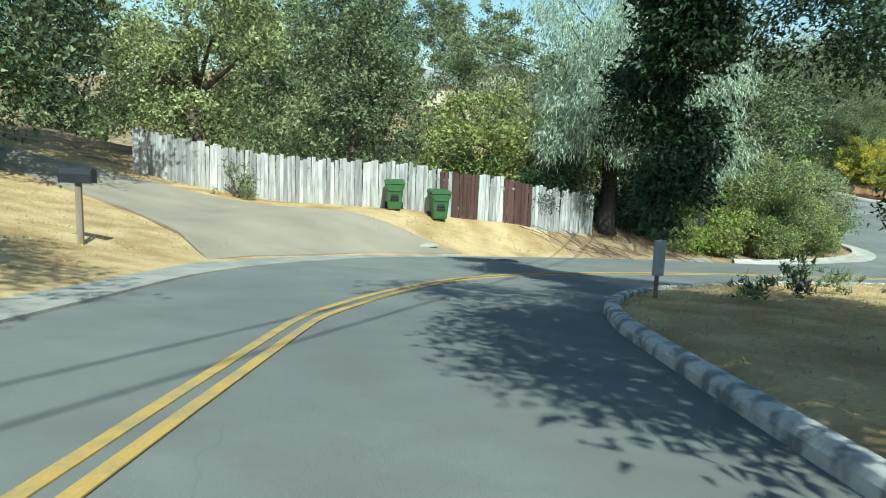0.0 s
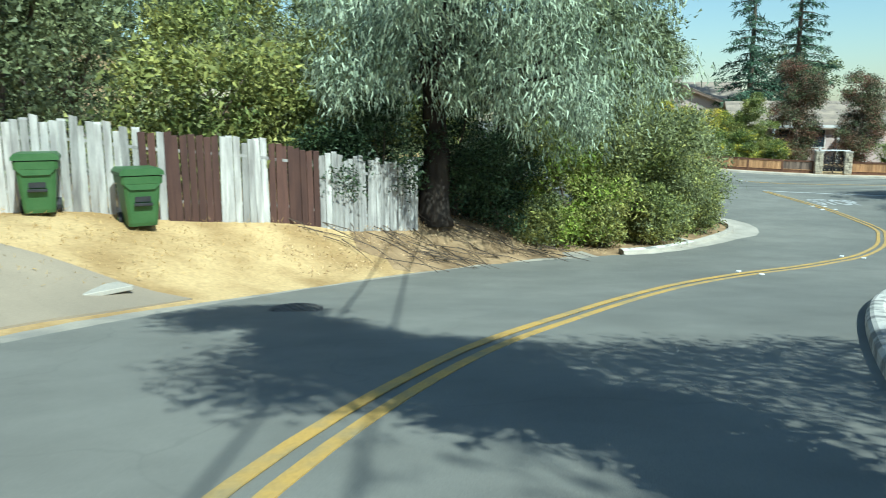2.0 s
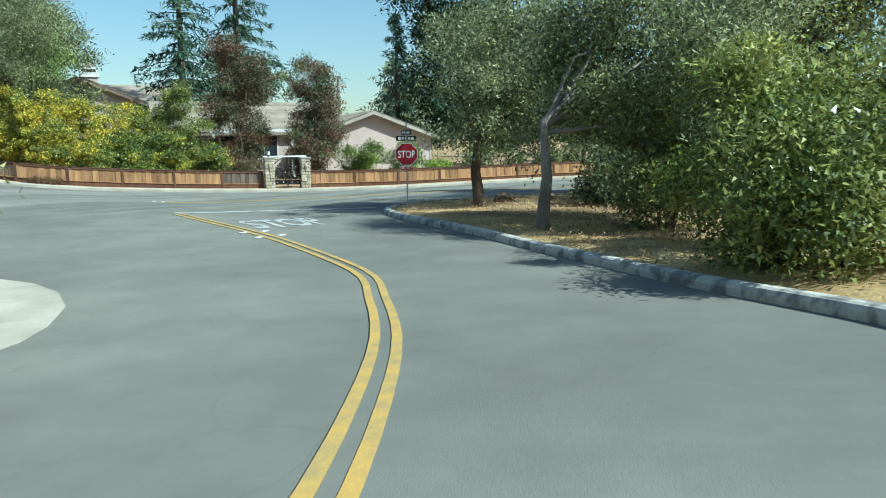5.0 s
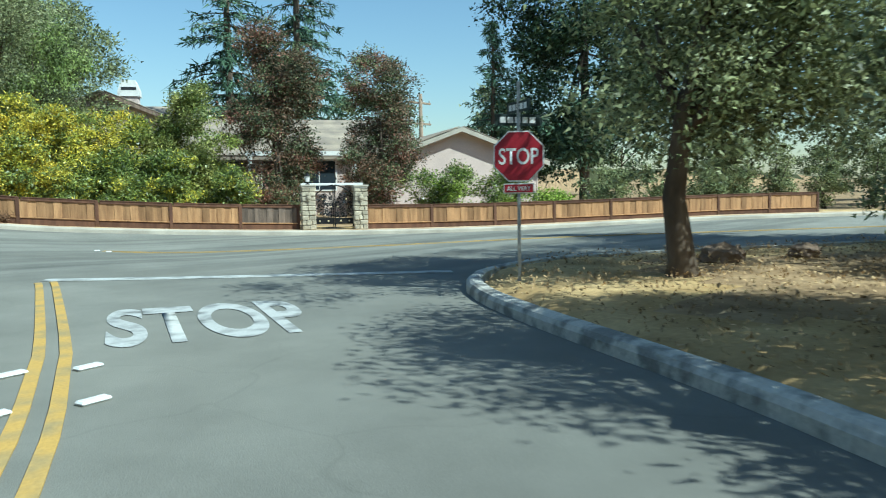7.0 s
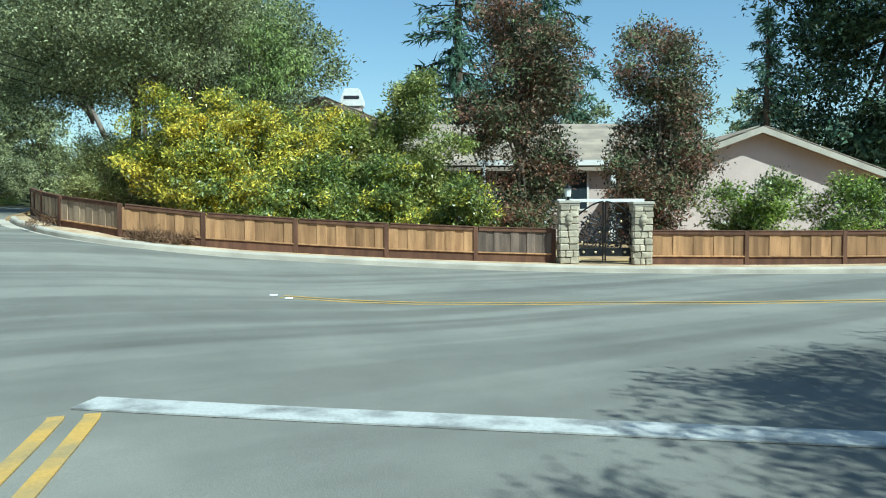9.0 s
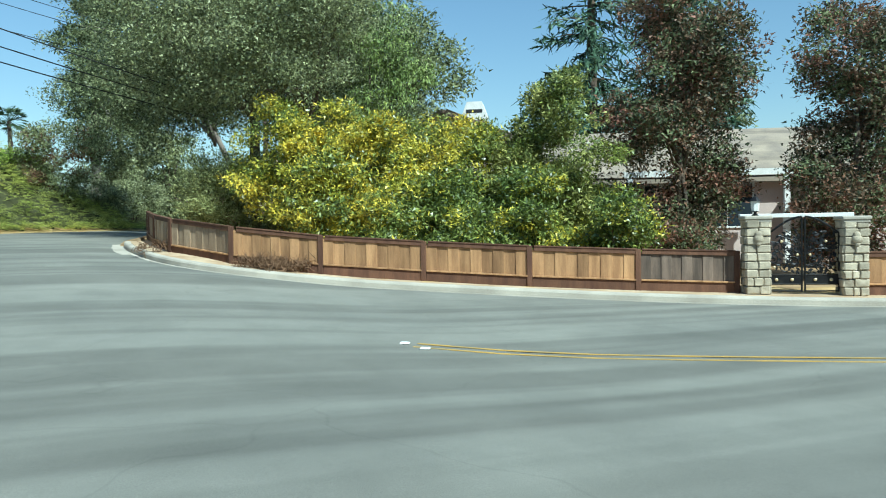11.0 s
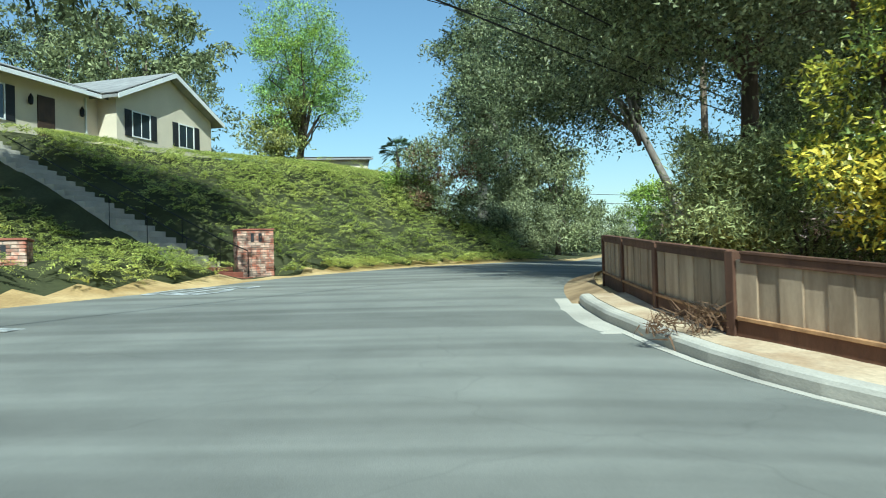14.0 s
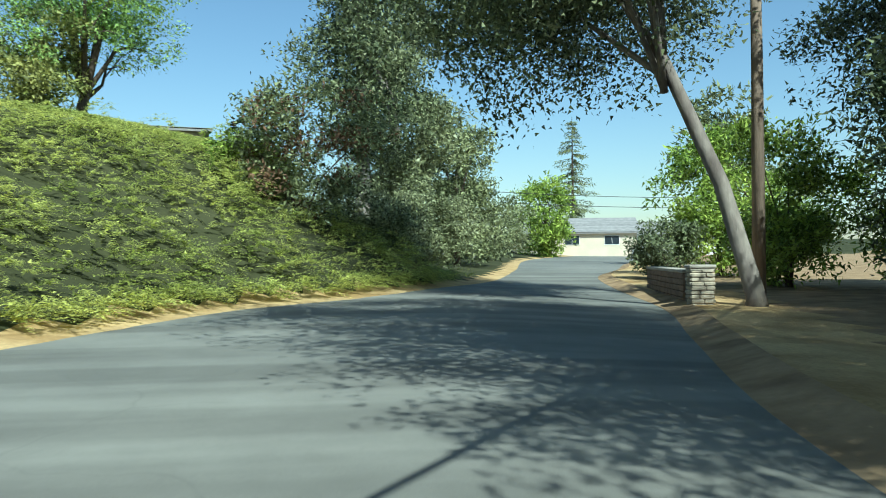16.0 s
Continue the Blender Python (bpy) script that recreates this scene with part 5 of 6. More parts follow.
# ---- brick pillars, steps and rails below the house ----
def brick_pillar(x, y, z, label, w=1.10, h=1.50):
    p = thing("brick_pillar", pose(x, y, z, 0, 0, 24), label, "brick pillar", "brick pillars")
    k = w / 2
    boxed("core", -k + 0.012, k - 0.012, -k + 0.012, k - 0.012, -0.2, h, MORTAR, p)
    full = box_mesh("brick", -0.112, 0.112, -0.02, 0.02, 0.006, 0.068, BRICK, 0.004)
    rows, per, span = int(h / 0.074), 4, w / 4
    for r in range(rows):
        for face in range(4):
            odd = (r + face) % 2
            for c in range(per + odd):
                # a half brick at both ends of every second course
                end = odd and c in (0, per)
                x0 = -k + span * (0.5 + c - 0.5 * odd + (0.25 if odd and c == 0 else -0.25 if end else 0.0))
                lie = pose(x0, -k + 0.012 + RNG.uniform(-0.004, 0.004), r * 0.074, 0, RNG.normal() * 0.5, RNG.normal() * 0.4)
                share("brick", full, pose(0, 0, 0, 0, 0, 90 * face) @ lie @ Matrix.Diagonal(((0.48 if end else 1.0) * span / 0.24, 1, 1, 1)), p)
    boxed("cap", -k - 0.03, k + 0.03, -k - 0.03, k + 0.03, h, h + 0.05, BRICK_PAVING, p, "flat red brick cap", 0.006)
    # flat dark slabs on the face give two openings their inner shade
    for s in (-0.1, 0.14):
        boxed("opening", s - 0.05, s + 0.05, -k - 0.012, -k - 0.006, h - 0.36, h - 0.10, SHUTTER, p, "flat dark slab painted as a shaded hollow")
    return p


brick_pillar(21.62, 79.6, 1.72, "red brick pillar with a flat cap and two dark openings")
brick_pillar(18.7, 71.2, 1.25, "red brick pillar half grown over by a shrub")


def steps():
    st = thing("steps", pose(21.75, 77.63, 1.62, 0, 0, 72.5), "red brick steps rising to pale concrete treads up the slope", "steps")
    for i in range(3):
        boxed("step", -0.75, 0.75, i * 0.36, 1.2 + i * 0.2, i * 0.16, (i + 1) * 0.16, BRICK_PAVING, st, "red brick step", 0.008)
    way = Vector((0, 0.86, 0.5))
    y, z, x = 1.1, 0.48, 0.0
    for i in range(24):
        boxed("step", x - 0.62, x + 0.62, y, y + 0.42, z - 0.2, z + 0.165, CONCRETE, st, "pale concrete tread", 0.01)
        y, z = y + 0.40, z + 0.20
    for s in (-0.78, 0.78):
        rail = new("handrail")
        rail.parent = st
        bm = bmesh.new()
        tube(bm, [(s, 0.2, 0.1), (s, 0.2, 0.95), (s, 1.2, 1.35), (s, 4.0, 2.75), (s, 8.0, 4.8)], 0.018, 6)
        part("bar", bm, IRON, rail)
        for q in (1.2, 2.6, 4.0):
            bm = bmesh.new()
            tube(bm, [(s, q, 0.35 + (q - 1.2) * 0.5), (s, q, 1.35 + (q - 1.2) * 0.5)], 0.014, 6)
            part("baluster", bm, IRON, rail)


steps()

# ---- stone wall, utility pole, wires on the north street ----
wu = np.array((0.25, 0.97))
wall = thing("stone_wall", turned(36.3, 86.6, road_z(36.3, 86.6) - 0.05, *wu), "low dark rubble wall with a pale stone end pier", "stone wall")
boxed("core", 0.4, 6.0, -0.16, 0.16, -0.2, 0.85, MORTAR, wall)
for r in range(6):
    x = 0.4
    while x < 5.9:
        L = RNG.uniform(0.25, 0.5)
        for sd in (-1, 1):
            bm = bmesh.new()
            box(bm, x + 0.006, min(6.0, x + L) - 0.006, sd * 0.19 - 0.04, sd * 0.19 + 0.04, r * 0.145 + 0.006, (r + 1) * 0.145 - 0.006, 0.014)
            part("stone", bm, ROCK, wall)
        x += L
boxed("coping", 0.35, 6.05, -0.24, 0.24, 0.87, 0.95, CONCRETE, wall, "pale coping slab", 0.012)
stone_pillar(36.2, 86.2, "pale flat-stone end pier of the low wall", 0.5, 0.98, 10, wu, True, road_z(36.2, 86.2) - 0.03)


def utility_pole(x, y, h, label):
    p = thing("utility_pole", pose(x, y, ground(x, y)), label, "utility pole", "utility poles")
    bm = bmesh.new()
    tube(bm, [(0, 0, -0.3), (0.03, 0, h * 0.5), (0, 0, h)], [0.17, 0.14, 0.11], 12)
    part("pole", bm, POLE_WOOD, p, smooth=True)
    for z in (h - 0.6, h - 1.9):
        boxed("crossarm", -1.1, 1.1, 0.11, 0.22, z, z + 0.12, POLE_WOOD, p, "", 0.008)
        for q in (-1.0, -0.4, 0.4, 1.0):
            bm = bmesh.new()
            lathe(bm, [(0.03, z + 0.12), (0.05, z + 0.16), (0.035, z + 0.2), (0.045, z + 0.24), (0.02, z + 0.27)], 8)
            o = part("insulator", bm, STEEL, p)
            o.matrix_basis = pose(q, 0.165, 0)
    return p


utility_pole(38.2, 87.2, 11.5, "tall weathered timber utility pole beside the oak")


def wire(a, b, sag, r=0.014):
    pts = []
    for i in range(25):
        t = i / 24
        p = Vector(a).lerp(Vector(b), t)
        p.z -= sag * 4 * t * (1 - t)
        pts.append(p)
    bm = bmesh.new()
    tube(bm, pts, r, 5)
    tagged(part("overhead_wire", bm, BLACK_PLASTIC), "black overhead wire slung between poles", "wire", "overhead wires")


for k, (dx, z) in enumerate(((-0.8, 11.2), (0.2, 10.6), (0.7, 9.6))):
    wire((38.2 + dx * 0.5, 87.2, z), (-6 + dx, 44, 12.5 + (z - 11) * 1.1), 0.9)
for dx in (0.0, 0.75):
    wire((-7.3 + dx, -24.3, 16.15), (10.97 + dx, 35.9, 8.65), 0.5, 0.022)
# three wires over the mouth of the north street
for x, y, up in ((25.04, 63.73, 0.0), (25.98, 64.60, 0.32), (27.05, 65.60, 0.68)):
    wire((x - 23.6, y - 32.4, 8.6 + up), (x + 13.6, y + 18.7, 6.6 + up), 1.0, 0.018)
for z in (8.2, 9.3):
    wire((34, 152, z + 1.5), (84, 146, z), 0.8, 0.03)


# ---- wood on the hillside behind the plank fence ----
oak = dict(mat=OAK_LEAF, tufts=1250, per=18, tuft=0.40, leaf=0.155, width=0.58)
# the second, near-black leaves paint shade into this crown
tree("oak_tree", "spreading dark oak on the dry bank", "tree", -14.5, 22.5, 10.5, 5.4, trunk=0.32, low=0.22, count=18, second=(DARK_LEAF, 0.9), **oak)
tree("oak_tree", "rounded oak behind the plank fence", "tree", -11.0, 33.0, 9.0, 4.6, trunk=0.3, low=0.2, count=14, **{**oak, "mat": SUNLIT_LEAF})
tree("oak_tree", "dense olive oak behind the plank fence", "tree", -4.4, 36.5, 9.2, 4.6, trunk=0.3, low=0.15, count=18, **oak)
tree("oak_tree", "olive-green oak on the hillside", "tree", -10.5, 44.0, 11.0, 5.5, trunk=0.3, low=0.2, count=14, **{**oak, "mat": SUNLIT_LEAF, "leaf": 0.17})
tree("oak_tree", "olive-green oak on the hillside", "tree", -4.5, 50.0, 9.0, 5.0, trunk=0.3, low=0.2, count=14, **{**oak, "mat": OLIVE_LEAF, "leaf": 0.17})
shrub("yellowing_shrub", "yellowing wide shrub behind the fence", 0.6, 31.5, 4.6, 3.0, YELLOWING, 800, 16, 0.32, 0.15, count=12)
shrub("yellowing_shrub", "yellowing wide shrub behind the fence", 4.2, 32.5, 3.6, 2.2, YELLOWING, 500, 16, 0.32, 0.15, count=10)
tree("oak_tree", "olive-green oak on the hillside", "tree", 5.0, 43.5, 6.8, 4.2, trunk=0.25, low=0.15, count=14, **{**oak, "mat": OLIVE_LEAF, "tufts": 800})
tree("oak_tree", "olive-green oak on the hillside", "tree", 9.5, 51.5, 7.6, 4.6, trunk=0.25, low=0.15, count=14, **{**oak, "mat": OLIVE_LEAF, "tufts": 800})
shrub("yellowing_shrub", "olive shrub behind the grey fence", -6.8, 31.0, 4.2, 2.6, OLIVE_LEAF, 600, 16, 0.32, 0.15, count=10)
shrub("bush", "thin green bush growing before the fence", -7.6, 27.0, 1.3, 0.8, OLIVE_LEAF, 90, 14, 0.2, 0.09, count=6)
for x, y, top, r in ((1.5, 54.0, 11.6, 3.5), (5.2, 56.0, 11.6, 3.5), (8.4, 58.5, 11.0, 3.4)):
    tree("oak_tree", "olive-green oak on the hillside", "tree", x, y, top - ground(x, y), r, trunk=0.22, low=0.15, count=16, **{**oak, "mat": OLIVE_LEAF, "tufts": 1200})
far_wood = []
for i, (x, y, h, r) in enumerate(((-24, 46, 12, 6), (-16, 58, 12, 6), (-8, 64, 12, 6), (-30, 62, 13, 7), (-12, 84, 13, 7), (-18, 82, 13, 7), (-34, 84, 14, 8), (-24, 30, 10, 5))):
    if i in (0, 1):
        far_wood.append(tree("oak_tree", "olive-green oak in the hillside wood", "tree", x, y, 12, 6, (OLIVE_LEAF, OAK_LEAF)[i], tufts=440, per=16, tuft=0.5, leaf=0.34, count=20, low=0.2, group="hillside wood"))
    else:
        copy_thing(far_wood[i % 2], pose(x, y, ground(x, y) - 0.05, 0, 0, 67 * i))

# grey-green weeping tree at the bend, its outer boughs hanging low in curtains
PEPPER_CURTAINS = np.array([(-0.5, -2.2, 3.6, 0.75, 0.7, 1.0), (1.7, -2.0, 3.3, 0.8, 0.7, 1.0), (2.6, -1.6, 2.9, 0.8, 0.7, 1.0), (3.4, -1.0, 2.7, 0.8, 0.8, 0.9),
                            (1.0, -2.3, 4.0, 0.8, 0.7, 0.9), (-2.4, -1.8, 3.9, 0.8, 0.7, 0.9), (4.0, -0.1, 3.0, 0.8, 0.8, 1.0), (-1.6, 0.9, 3.4, 0.9, 0.7, 1.0)])
tree("weeping_tree", "grey-green weeping pepper tree with hanging branches", "tree", 6.35, 31.1, 10.0, 4.7, PEPPER_LEAF, SHADE_TONED_BARK, trunk=0.38, trunk_top=0.33, tufts=2000, per=36, tuft=0.30, leaf=0.17,
     width=0.2, droop=0.9, low=0.44, count=30, limb=12, shift=(0.95, -0.8), extra=PEPPER_CURTAINS)
# understorey whose leaf colour carries the deep shade below the crown
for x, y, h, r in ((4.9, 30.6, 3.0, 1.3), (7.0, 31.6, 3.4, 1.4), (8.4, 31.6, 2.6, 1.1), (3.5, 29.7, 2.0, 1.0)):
    shrub("shade_toned_shrub", "shrub under the weeping tree with shade-dark leaf colour", x, y, h, r, DARK_LEAF, 500, 22, 0.24, 0.08)
# shrubs and trees above the corner kerb
shrub("corner_shrub", "yellow-green shrub at the corner kerb", 10.8, 32.2, 3.2, 1.7, YELLOWING, 900, 19, 0.26, 0.09, second=(BRIGHT_LEAF, 0.5))
shrub("corner_shrub", "dense green shrub at the corner kerb", 13.4, 32.7, 4.2, 1.9, OLIVE_LEAF, 1000, 19, 0.26, 0.09, second=(YELLOWING, 0.5))
shrub("corner_shrub", "dense green shrub at the corner kerb", 15.8, 34.2, 4.0, 1.9, OLIVE_LEAF, 1000, 19, 0.26, 0.08, second=(YELLOWING, 0.4))
shrub("corner_shrub", "feathery olive shrub at the corner", 17.6, 36.2, 3.8, 1.8, OLIVE_LEAF, 900, 20, 0.3, 0.09)
shrub("corner_shrub", "feathery olive shrub at the corner", 18.4, 38.8, 3.2, 1.7, OLIVE_LEAF, 800, 20, 0.3, 0.09)
shrub("corner_shrub", "dark green shrub below the weeping tree", 8.8, 33.6, 3.4, 2.0, OAK_LEAF, 700, 24, 0.3, 0.09)
for x, y, h, r in ((11.6, 31.6, 1.4, 0.7), (13.2, 31.9, 1.8, 0.75), (14.9, 32.8, 1.4, 0.7), (16.4, 34.0, 1.8, 0.75), (17.6, 35.3, 1.5, 0.7), (18.3, 37.0, 1.3, 0.7), (9.4, 31.4, 1.2, 0.7)):
    shrub("corner_shrub", "low yellow-green shrub hanging over the corner kerb", x, y, h, r, YELLOWING, 280, 24, 0.2, 0.075, second=(OLIVE_LEAF, 0.5))
tree("corner_tree", "tall olive-green tree above the corner shrubs", "tree", 11.2, 37.0, 10.0, 4.2, OAK_LEAF, trunk=0.25, low=0.2, tufts=1200, per=16, tuft=0.4, leaf=0.17, count=16)
tree("corner_tree", "tall olive-green tree above the corner shrubs", "tree", 15.2, 39.5, 9.0, 3.6, OAK_LEAF, trunk=0.22, low=0.2, tufts=1000, per=16, tuft=0.4, leaf=0.17, count=14)
tree("corner_tree", "slender feathery tree at the corner", "tree", 17.6, 43.5, 8.0, 2.8, BIRCH_LEAF, trunk=0.18, low=0.25, tufts=700, per=16, tuft=0.36, leaf=0.15, count=12)

# oak that overhangs the inside of the bend
overhead = [(-4.6, -5.6, 7.6, 1.3, 1.3, 0.8), (-2.2, -3.4, 8.0, 1.8, 1.8, 1.0), (0.0, -2.6, 8.0, 1.8, 1.8, 1.0), (1.0, -0.6, 8.2, 1.8, 1.8, 1.0), (-1.6, -5.6, 8.0, 1.6, 1.6, 0.9), (0.6, -5.2, 8.0, 1.6, 1.6, 0.9)]
# near-black leaves hold the shade in which crown and boughs hang
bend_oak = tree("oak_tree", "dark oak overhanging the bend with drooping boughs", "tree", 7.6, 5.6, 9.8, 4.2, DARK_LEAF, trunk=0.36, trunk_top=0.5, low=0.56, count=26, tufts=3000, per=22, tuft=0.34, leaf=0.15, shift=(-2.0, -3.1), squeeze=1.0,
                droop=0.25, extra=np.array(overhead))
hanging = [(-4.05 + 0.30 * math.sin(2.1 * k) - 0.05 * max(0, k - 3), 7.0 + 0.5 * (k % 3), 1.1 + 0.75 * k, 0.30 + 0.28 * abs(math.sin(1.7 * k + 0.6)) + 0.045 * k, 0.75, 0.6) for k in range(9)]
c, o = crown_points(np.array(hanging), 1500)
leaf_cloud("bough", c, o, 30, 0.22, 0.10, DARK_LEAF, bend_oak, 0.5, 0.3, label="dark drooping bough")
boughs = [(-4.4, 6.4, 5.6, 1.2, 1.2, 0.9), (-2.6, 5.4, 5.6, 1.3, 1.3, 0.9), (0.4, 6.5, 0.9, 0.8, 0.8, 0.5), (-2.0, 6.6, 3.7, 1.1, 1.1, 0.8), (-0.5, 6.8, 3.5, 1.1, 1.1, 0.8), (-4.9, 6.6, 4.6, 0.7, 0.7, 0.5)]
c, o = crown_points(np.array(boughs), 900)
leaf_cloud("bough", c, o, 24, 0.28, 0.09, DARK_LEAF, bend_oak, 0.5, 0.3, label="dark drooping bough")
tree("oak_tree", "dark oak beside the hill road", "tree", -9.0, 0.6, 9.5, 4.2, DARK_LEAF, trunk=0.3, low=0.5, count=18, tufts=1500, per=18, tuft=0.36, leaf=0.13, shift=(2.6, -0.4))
# trees of the corner lot by the stop sign
tree("street_tree", "grey-trunked oak over the stop sign", "tree", 34.7, 37.9, 6.1, 2.6, GREY_OAK_LEAF, BARK, trunk=0.17, trunk_top=0.36, low=0.40, count=34, tufts=1500, per=24, tuft=0.28, leaf=0.085, shift=(0.7, -0.2), second=(OLIVE_LEAF, 0.7),
     extra=np.array([(-2.4, -0.6, 4.9, 0.7, 0.7, 0.5), (-2.9, -0.8, 4.3, 0.5, 0.5, 0.4), (1.6, -2.2, 2.9, 0.9, 0.9, 0.7), (2.6, -1.8, 2.4, 0.9, 0.9, 0.7), (3.6, -0.4, 4.0, 1.1, 1.1, 0.8), (4.4, 0.4, 5.2, 1.2, 1.2, 0.8)]))
tree("street_tree", "slim dark oak on the littered corner lot", "tree", 29.4, 33.0, 5.6, 2.9, GREY_OAK_LEAF, PALE_BARK, trunk=0.13, trunk_top=0.42, low=0.42, count=26, tufts=1700, per=22, tuft=0.30, leaf=0.092, second=(OLIVE_LEAF, 0.7), shift=(2.6, -1.6),
     extra=np.array([(3.2, 1.2, 2.2, 0.9, 0.9, 0.7), (3.6, 0.2, 3.2, 1.0, 1.0, 0.8), (2.6, 2.0, 3.6, 0.8, 0.8, 0.7), (2.2, 1.4, 1.6, 0.6, 0.6, 0.5)]))
tree("street_tree", "dark oak at the back of the corner lot", "tree", 41.5, 30.5, 11.5, 4.4, OLIVE_LEAF, second=(YELLOWING, 0.4), trunk=0.25, low=0.25, count=16, tufts=1300, per=16, tuft=0.42, leaf=0.15)
tree("street_tree", "dark oak at the back of the corner lot", "tree", 44.0, 25.0, 12.0, 4.6, OLIVE_LEAF, second=(YELLOWING, 0.4), trunk=0.25, low=0.2, count=16, tufts=1300, per=16, tuft=0.42, leaf=0.15)
shrub("lot_shrub", "yellow-green wide shrub at the edge of the dry lawn", 25.0, 26.7, 2.4, 1.9, YELLOWING, 800, 20, 0.26, 0.085, second=(HEDGE_LEAF, 0.5))
shrub("lot_shrub", "olive wide shrub at the edge of the dry lawn", 27.6, 28.6, 3.2, 1.8, YELLOWING, 900, 22, 0.24, 0.085, second=(BRIGHT_LEAF, 0.4))
shrub("lot_shrub", "green shrub on the corner lot", 30.4, 30.6, 3.6, 1.8, OLIVE_LEAF, 700, 22, 0.26, 0.09, second=(YELLOWING, 0.4))
shrub("lot_shrub", "dark green low shrub on the corner lot", 37.0, 34.0, 2.0, 1.8, OAK_LEAF, 500, 18, 0.28, 0.11)
shrub("lot_shrub", "dark green low shrub by the cross street", 42.5, 35.8, 1.8, 1.6, OLIVE_LEAF, 400, 18, 0.28, 0.11)
fir("fir_tree", "dark tall fir behind the corner lot", 46.8, 32.4, 16, 4.0)
tree("lot_tree", "tall olive-green tree at the back of the corner lot", "tree", 44.6, 32.0, 12.0, 3.8, OLIVE_LEAF, trunk=0.22, low=0.12, tufts=1300, per=16, tuft=0.4, leaf=0.15, count=24, second=(BRIGHT_LEAF, 0.5))

# garden behind the cedar fence
for x, y, h, r, mat, share_of, lab in (
        (34.8, 65.4, 4.5, 1.7, GOLD_LEAF, 0.45, "golden-yellow hedge shrub above the cedar fence"), (36.0, 64.0, 4.3, 1.6, GOLD_LEAF, 0.45, "golden-yellow hedge shrub above the cedar fence"),
        (37.3, 62.9, 4.2, 1.6, GOLD_LEAF, 0.55, "golden-yellow hedge shrub above the cedar fence"), (38.5, 61.9, 3.9, 1.5, GOLD_LEAF, 0.6, "yellow-green hedge shrub above the cedar fence"),
        (39.6, 61.2, 3.7, 1.4, YELLOWING, 0.6, "yellow-green hedge shrub above the cedar fence"), (40.9, 60.0, 5.3, 1.3, YELLOWING, 0.5, "tall yellow-green shrub above the cedar fence"),
        (35.2, 63.0, 2.8, 1.3, GOLD_LEAF, 0.5, "golden-yellow hedge shrub above the cedar fence"), (37.4, 61.2, 2.6, 1.3, HEDGE_LEAF, 0.5, "dark glossy hedge shrub with some yellow leaves"),
        (39.4, 59.6, 2.6, 1.2, HEDGE_LEAF, 0.3, "dark glossy hedge shrub with some yellow leaves")):
    shrub("hedge_shrub", lab, x, y, h, r, mat, 950, 20, 0.2, 0.092, second=(HEDGE_LEAF if mat is not HEDGE_LEAF else GOLD_LEAF, share_of), count=22)
for x, y, h, r in ((32.9, 68.2, 2.6, 1.2), (33.3, 71.0, 2.8, 1.3), (34.6, 69.4, 3.4, 1.5), (35.4, 67.4, 3.2, 1.4), (34.6, 73.2, 3.2, 1.5)):
    shrub("flowering_shrub", "pale green long-leaved shrub with a few pink flowers", x, y, h, r, SUNLIT_LEAF, 560, 26, 0.22, 0.10, 0.28, second=(PINK_BLOSSOM, 0.03))
for u, n, h, r in ((-9.2, 1.6, 1.7, 1.0), (-7.2, 1.6, 1.6, 1.0), (-5.4, 1.6, 1.8, 1.0), (-3.6, 1.7, 2.1, 1.0)):
    x, y = by_gate(u, n)
    shrub("hedge_shrub", "dark glossy hedge shrub just behind the fence", x, y, h, r, HEDGE_LEAF, 420, 18, 0.2, 0.09, second=(GOLD_LEAF, 0.35))
for u, n, h, r in ((4.6, 2.0, 2.3, 1.6), (7.0, 2.0, 2.2, 1.5)):
    x, y = by_gate(u, n)
    shrub("hedge_shrub", "rounded green shrub behind the cedar fence", x, y, h, r, HEDGE_LEAF, 600, 18, 0.2, 0.09, second=(BRIGHT_LEAF, 0.4))
for u, n, h in ((9.3, 1.8, 1.3), (11.5, 1.9, 2.2), (14, 2.0, 1.8), (16.5, 2.1, 2.4), (18.5, 2.6, 3.0), (21, 3.0, 3.4), (24, 3.2, 3.0), (27, 3.4, 3.6)):
    x, y = by_gate(u, n)
    shrub("garden_shrub", "loose light green garden shrub", x, y, h, 1.0, BRIGHT_LEAF if u < 10 else OLIVE_LEAF, 260, 16, 0.22, 0.11)
x, y = by_gate(-1.6, 5.2)
tree("plum_tree", "dark reddish purple-leaved tree beside the gate path", "tree", x, y, 8.0, 2.05, RED_LEAF, trunk=0.16, low=0.10, count=40, tufts=2300, per=16, tuft=0.24, leaf=0.10, second=(OAK_LEAF, 0.5))
x, y = by_gate(2.6, 4.4)
tree("plum_tree", "dark reddish purple-leaved tree across the gate path", "tree", x, y, 7.0, 1.8, RED_LEAF, trunk=0.14, low=0.12, count=36, tufts=1800, per=16, tuft=0.24, leaf=0.10, second=(OAK_LEAF, 0.5))
fir("fir_tree", "tall dark fir behind the ranch house", 50.6, 73.0, 20, 4.4)
fir("fir_tree", "tall dark fir with layered open boughs", 54.5, 71.5, 22, 4.6, gap=0.8)
fir("fir_tree", "distant dark fir beyond the roofs", 74, 71.5, 15, 3.2)
tree("pine_tree", "tall broad dark pine beyond the roofs", "tree", 80.5, 67.0, 24.0, 7.2, DARK_LEAF, trunk=0.4, trunk_top=0.6, low=0.16, count=40, tufts=1900, per=16, tuft=0.6, leaf=0.34, second=(FIR_LEAF, 0.6))

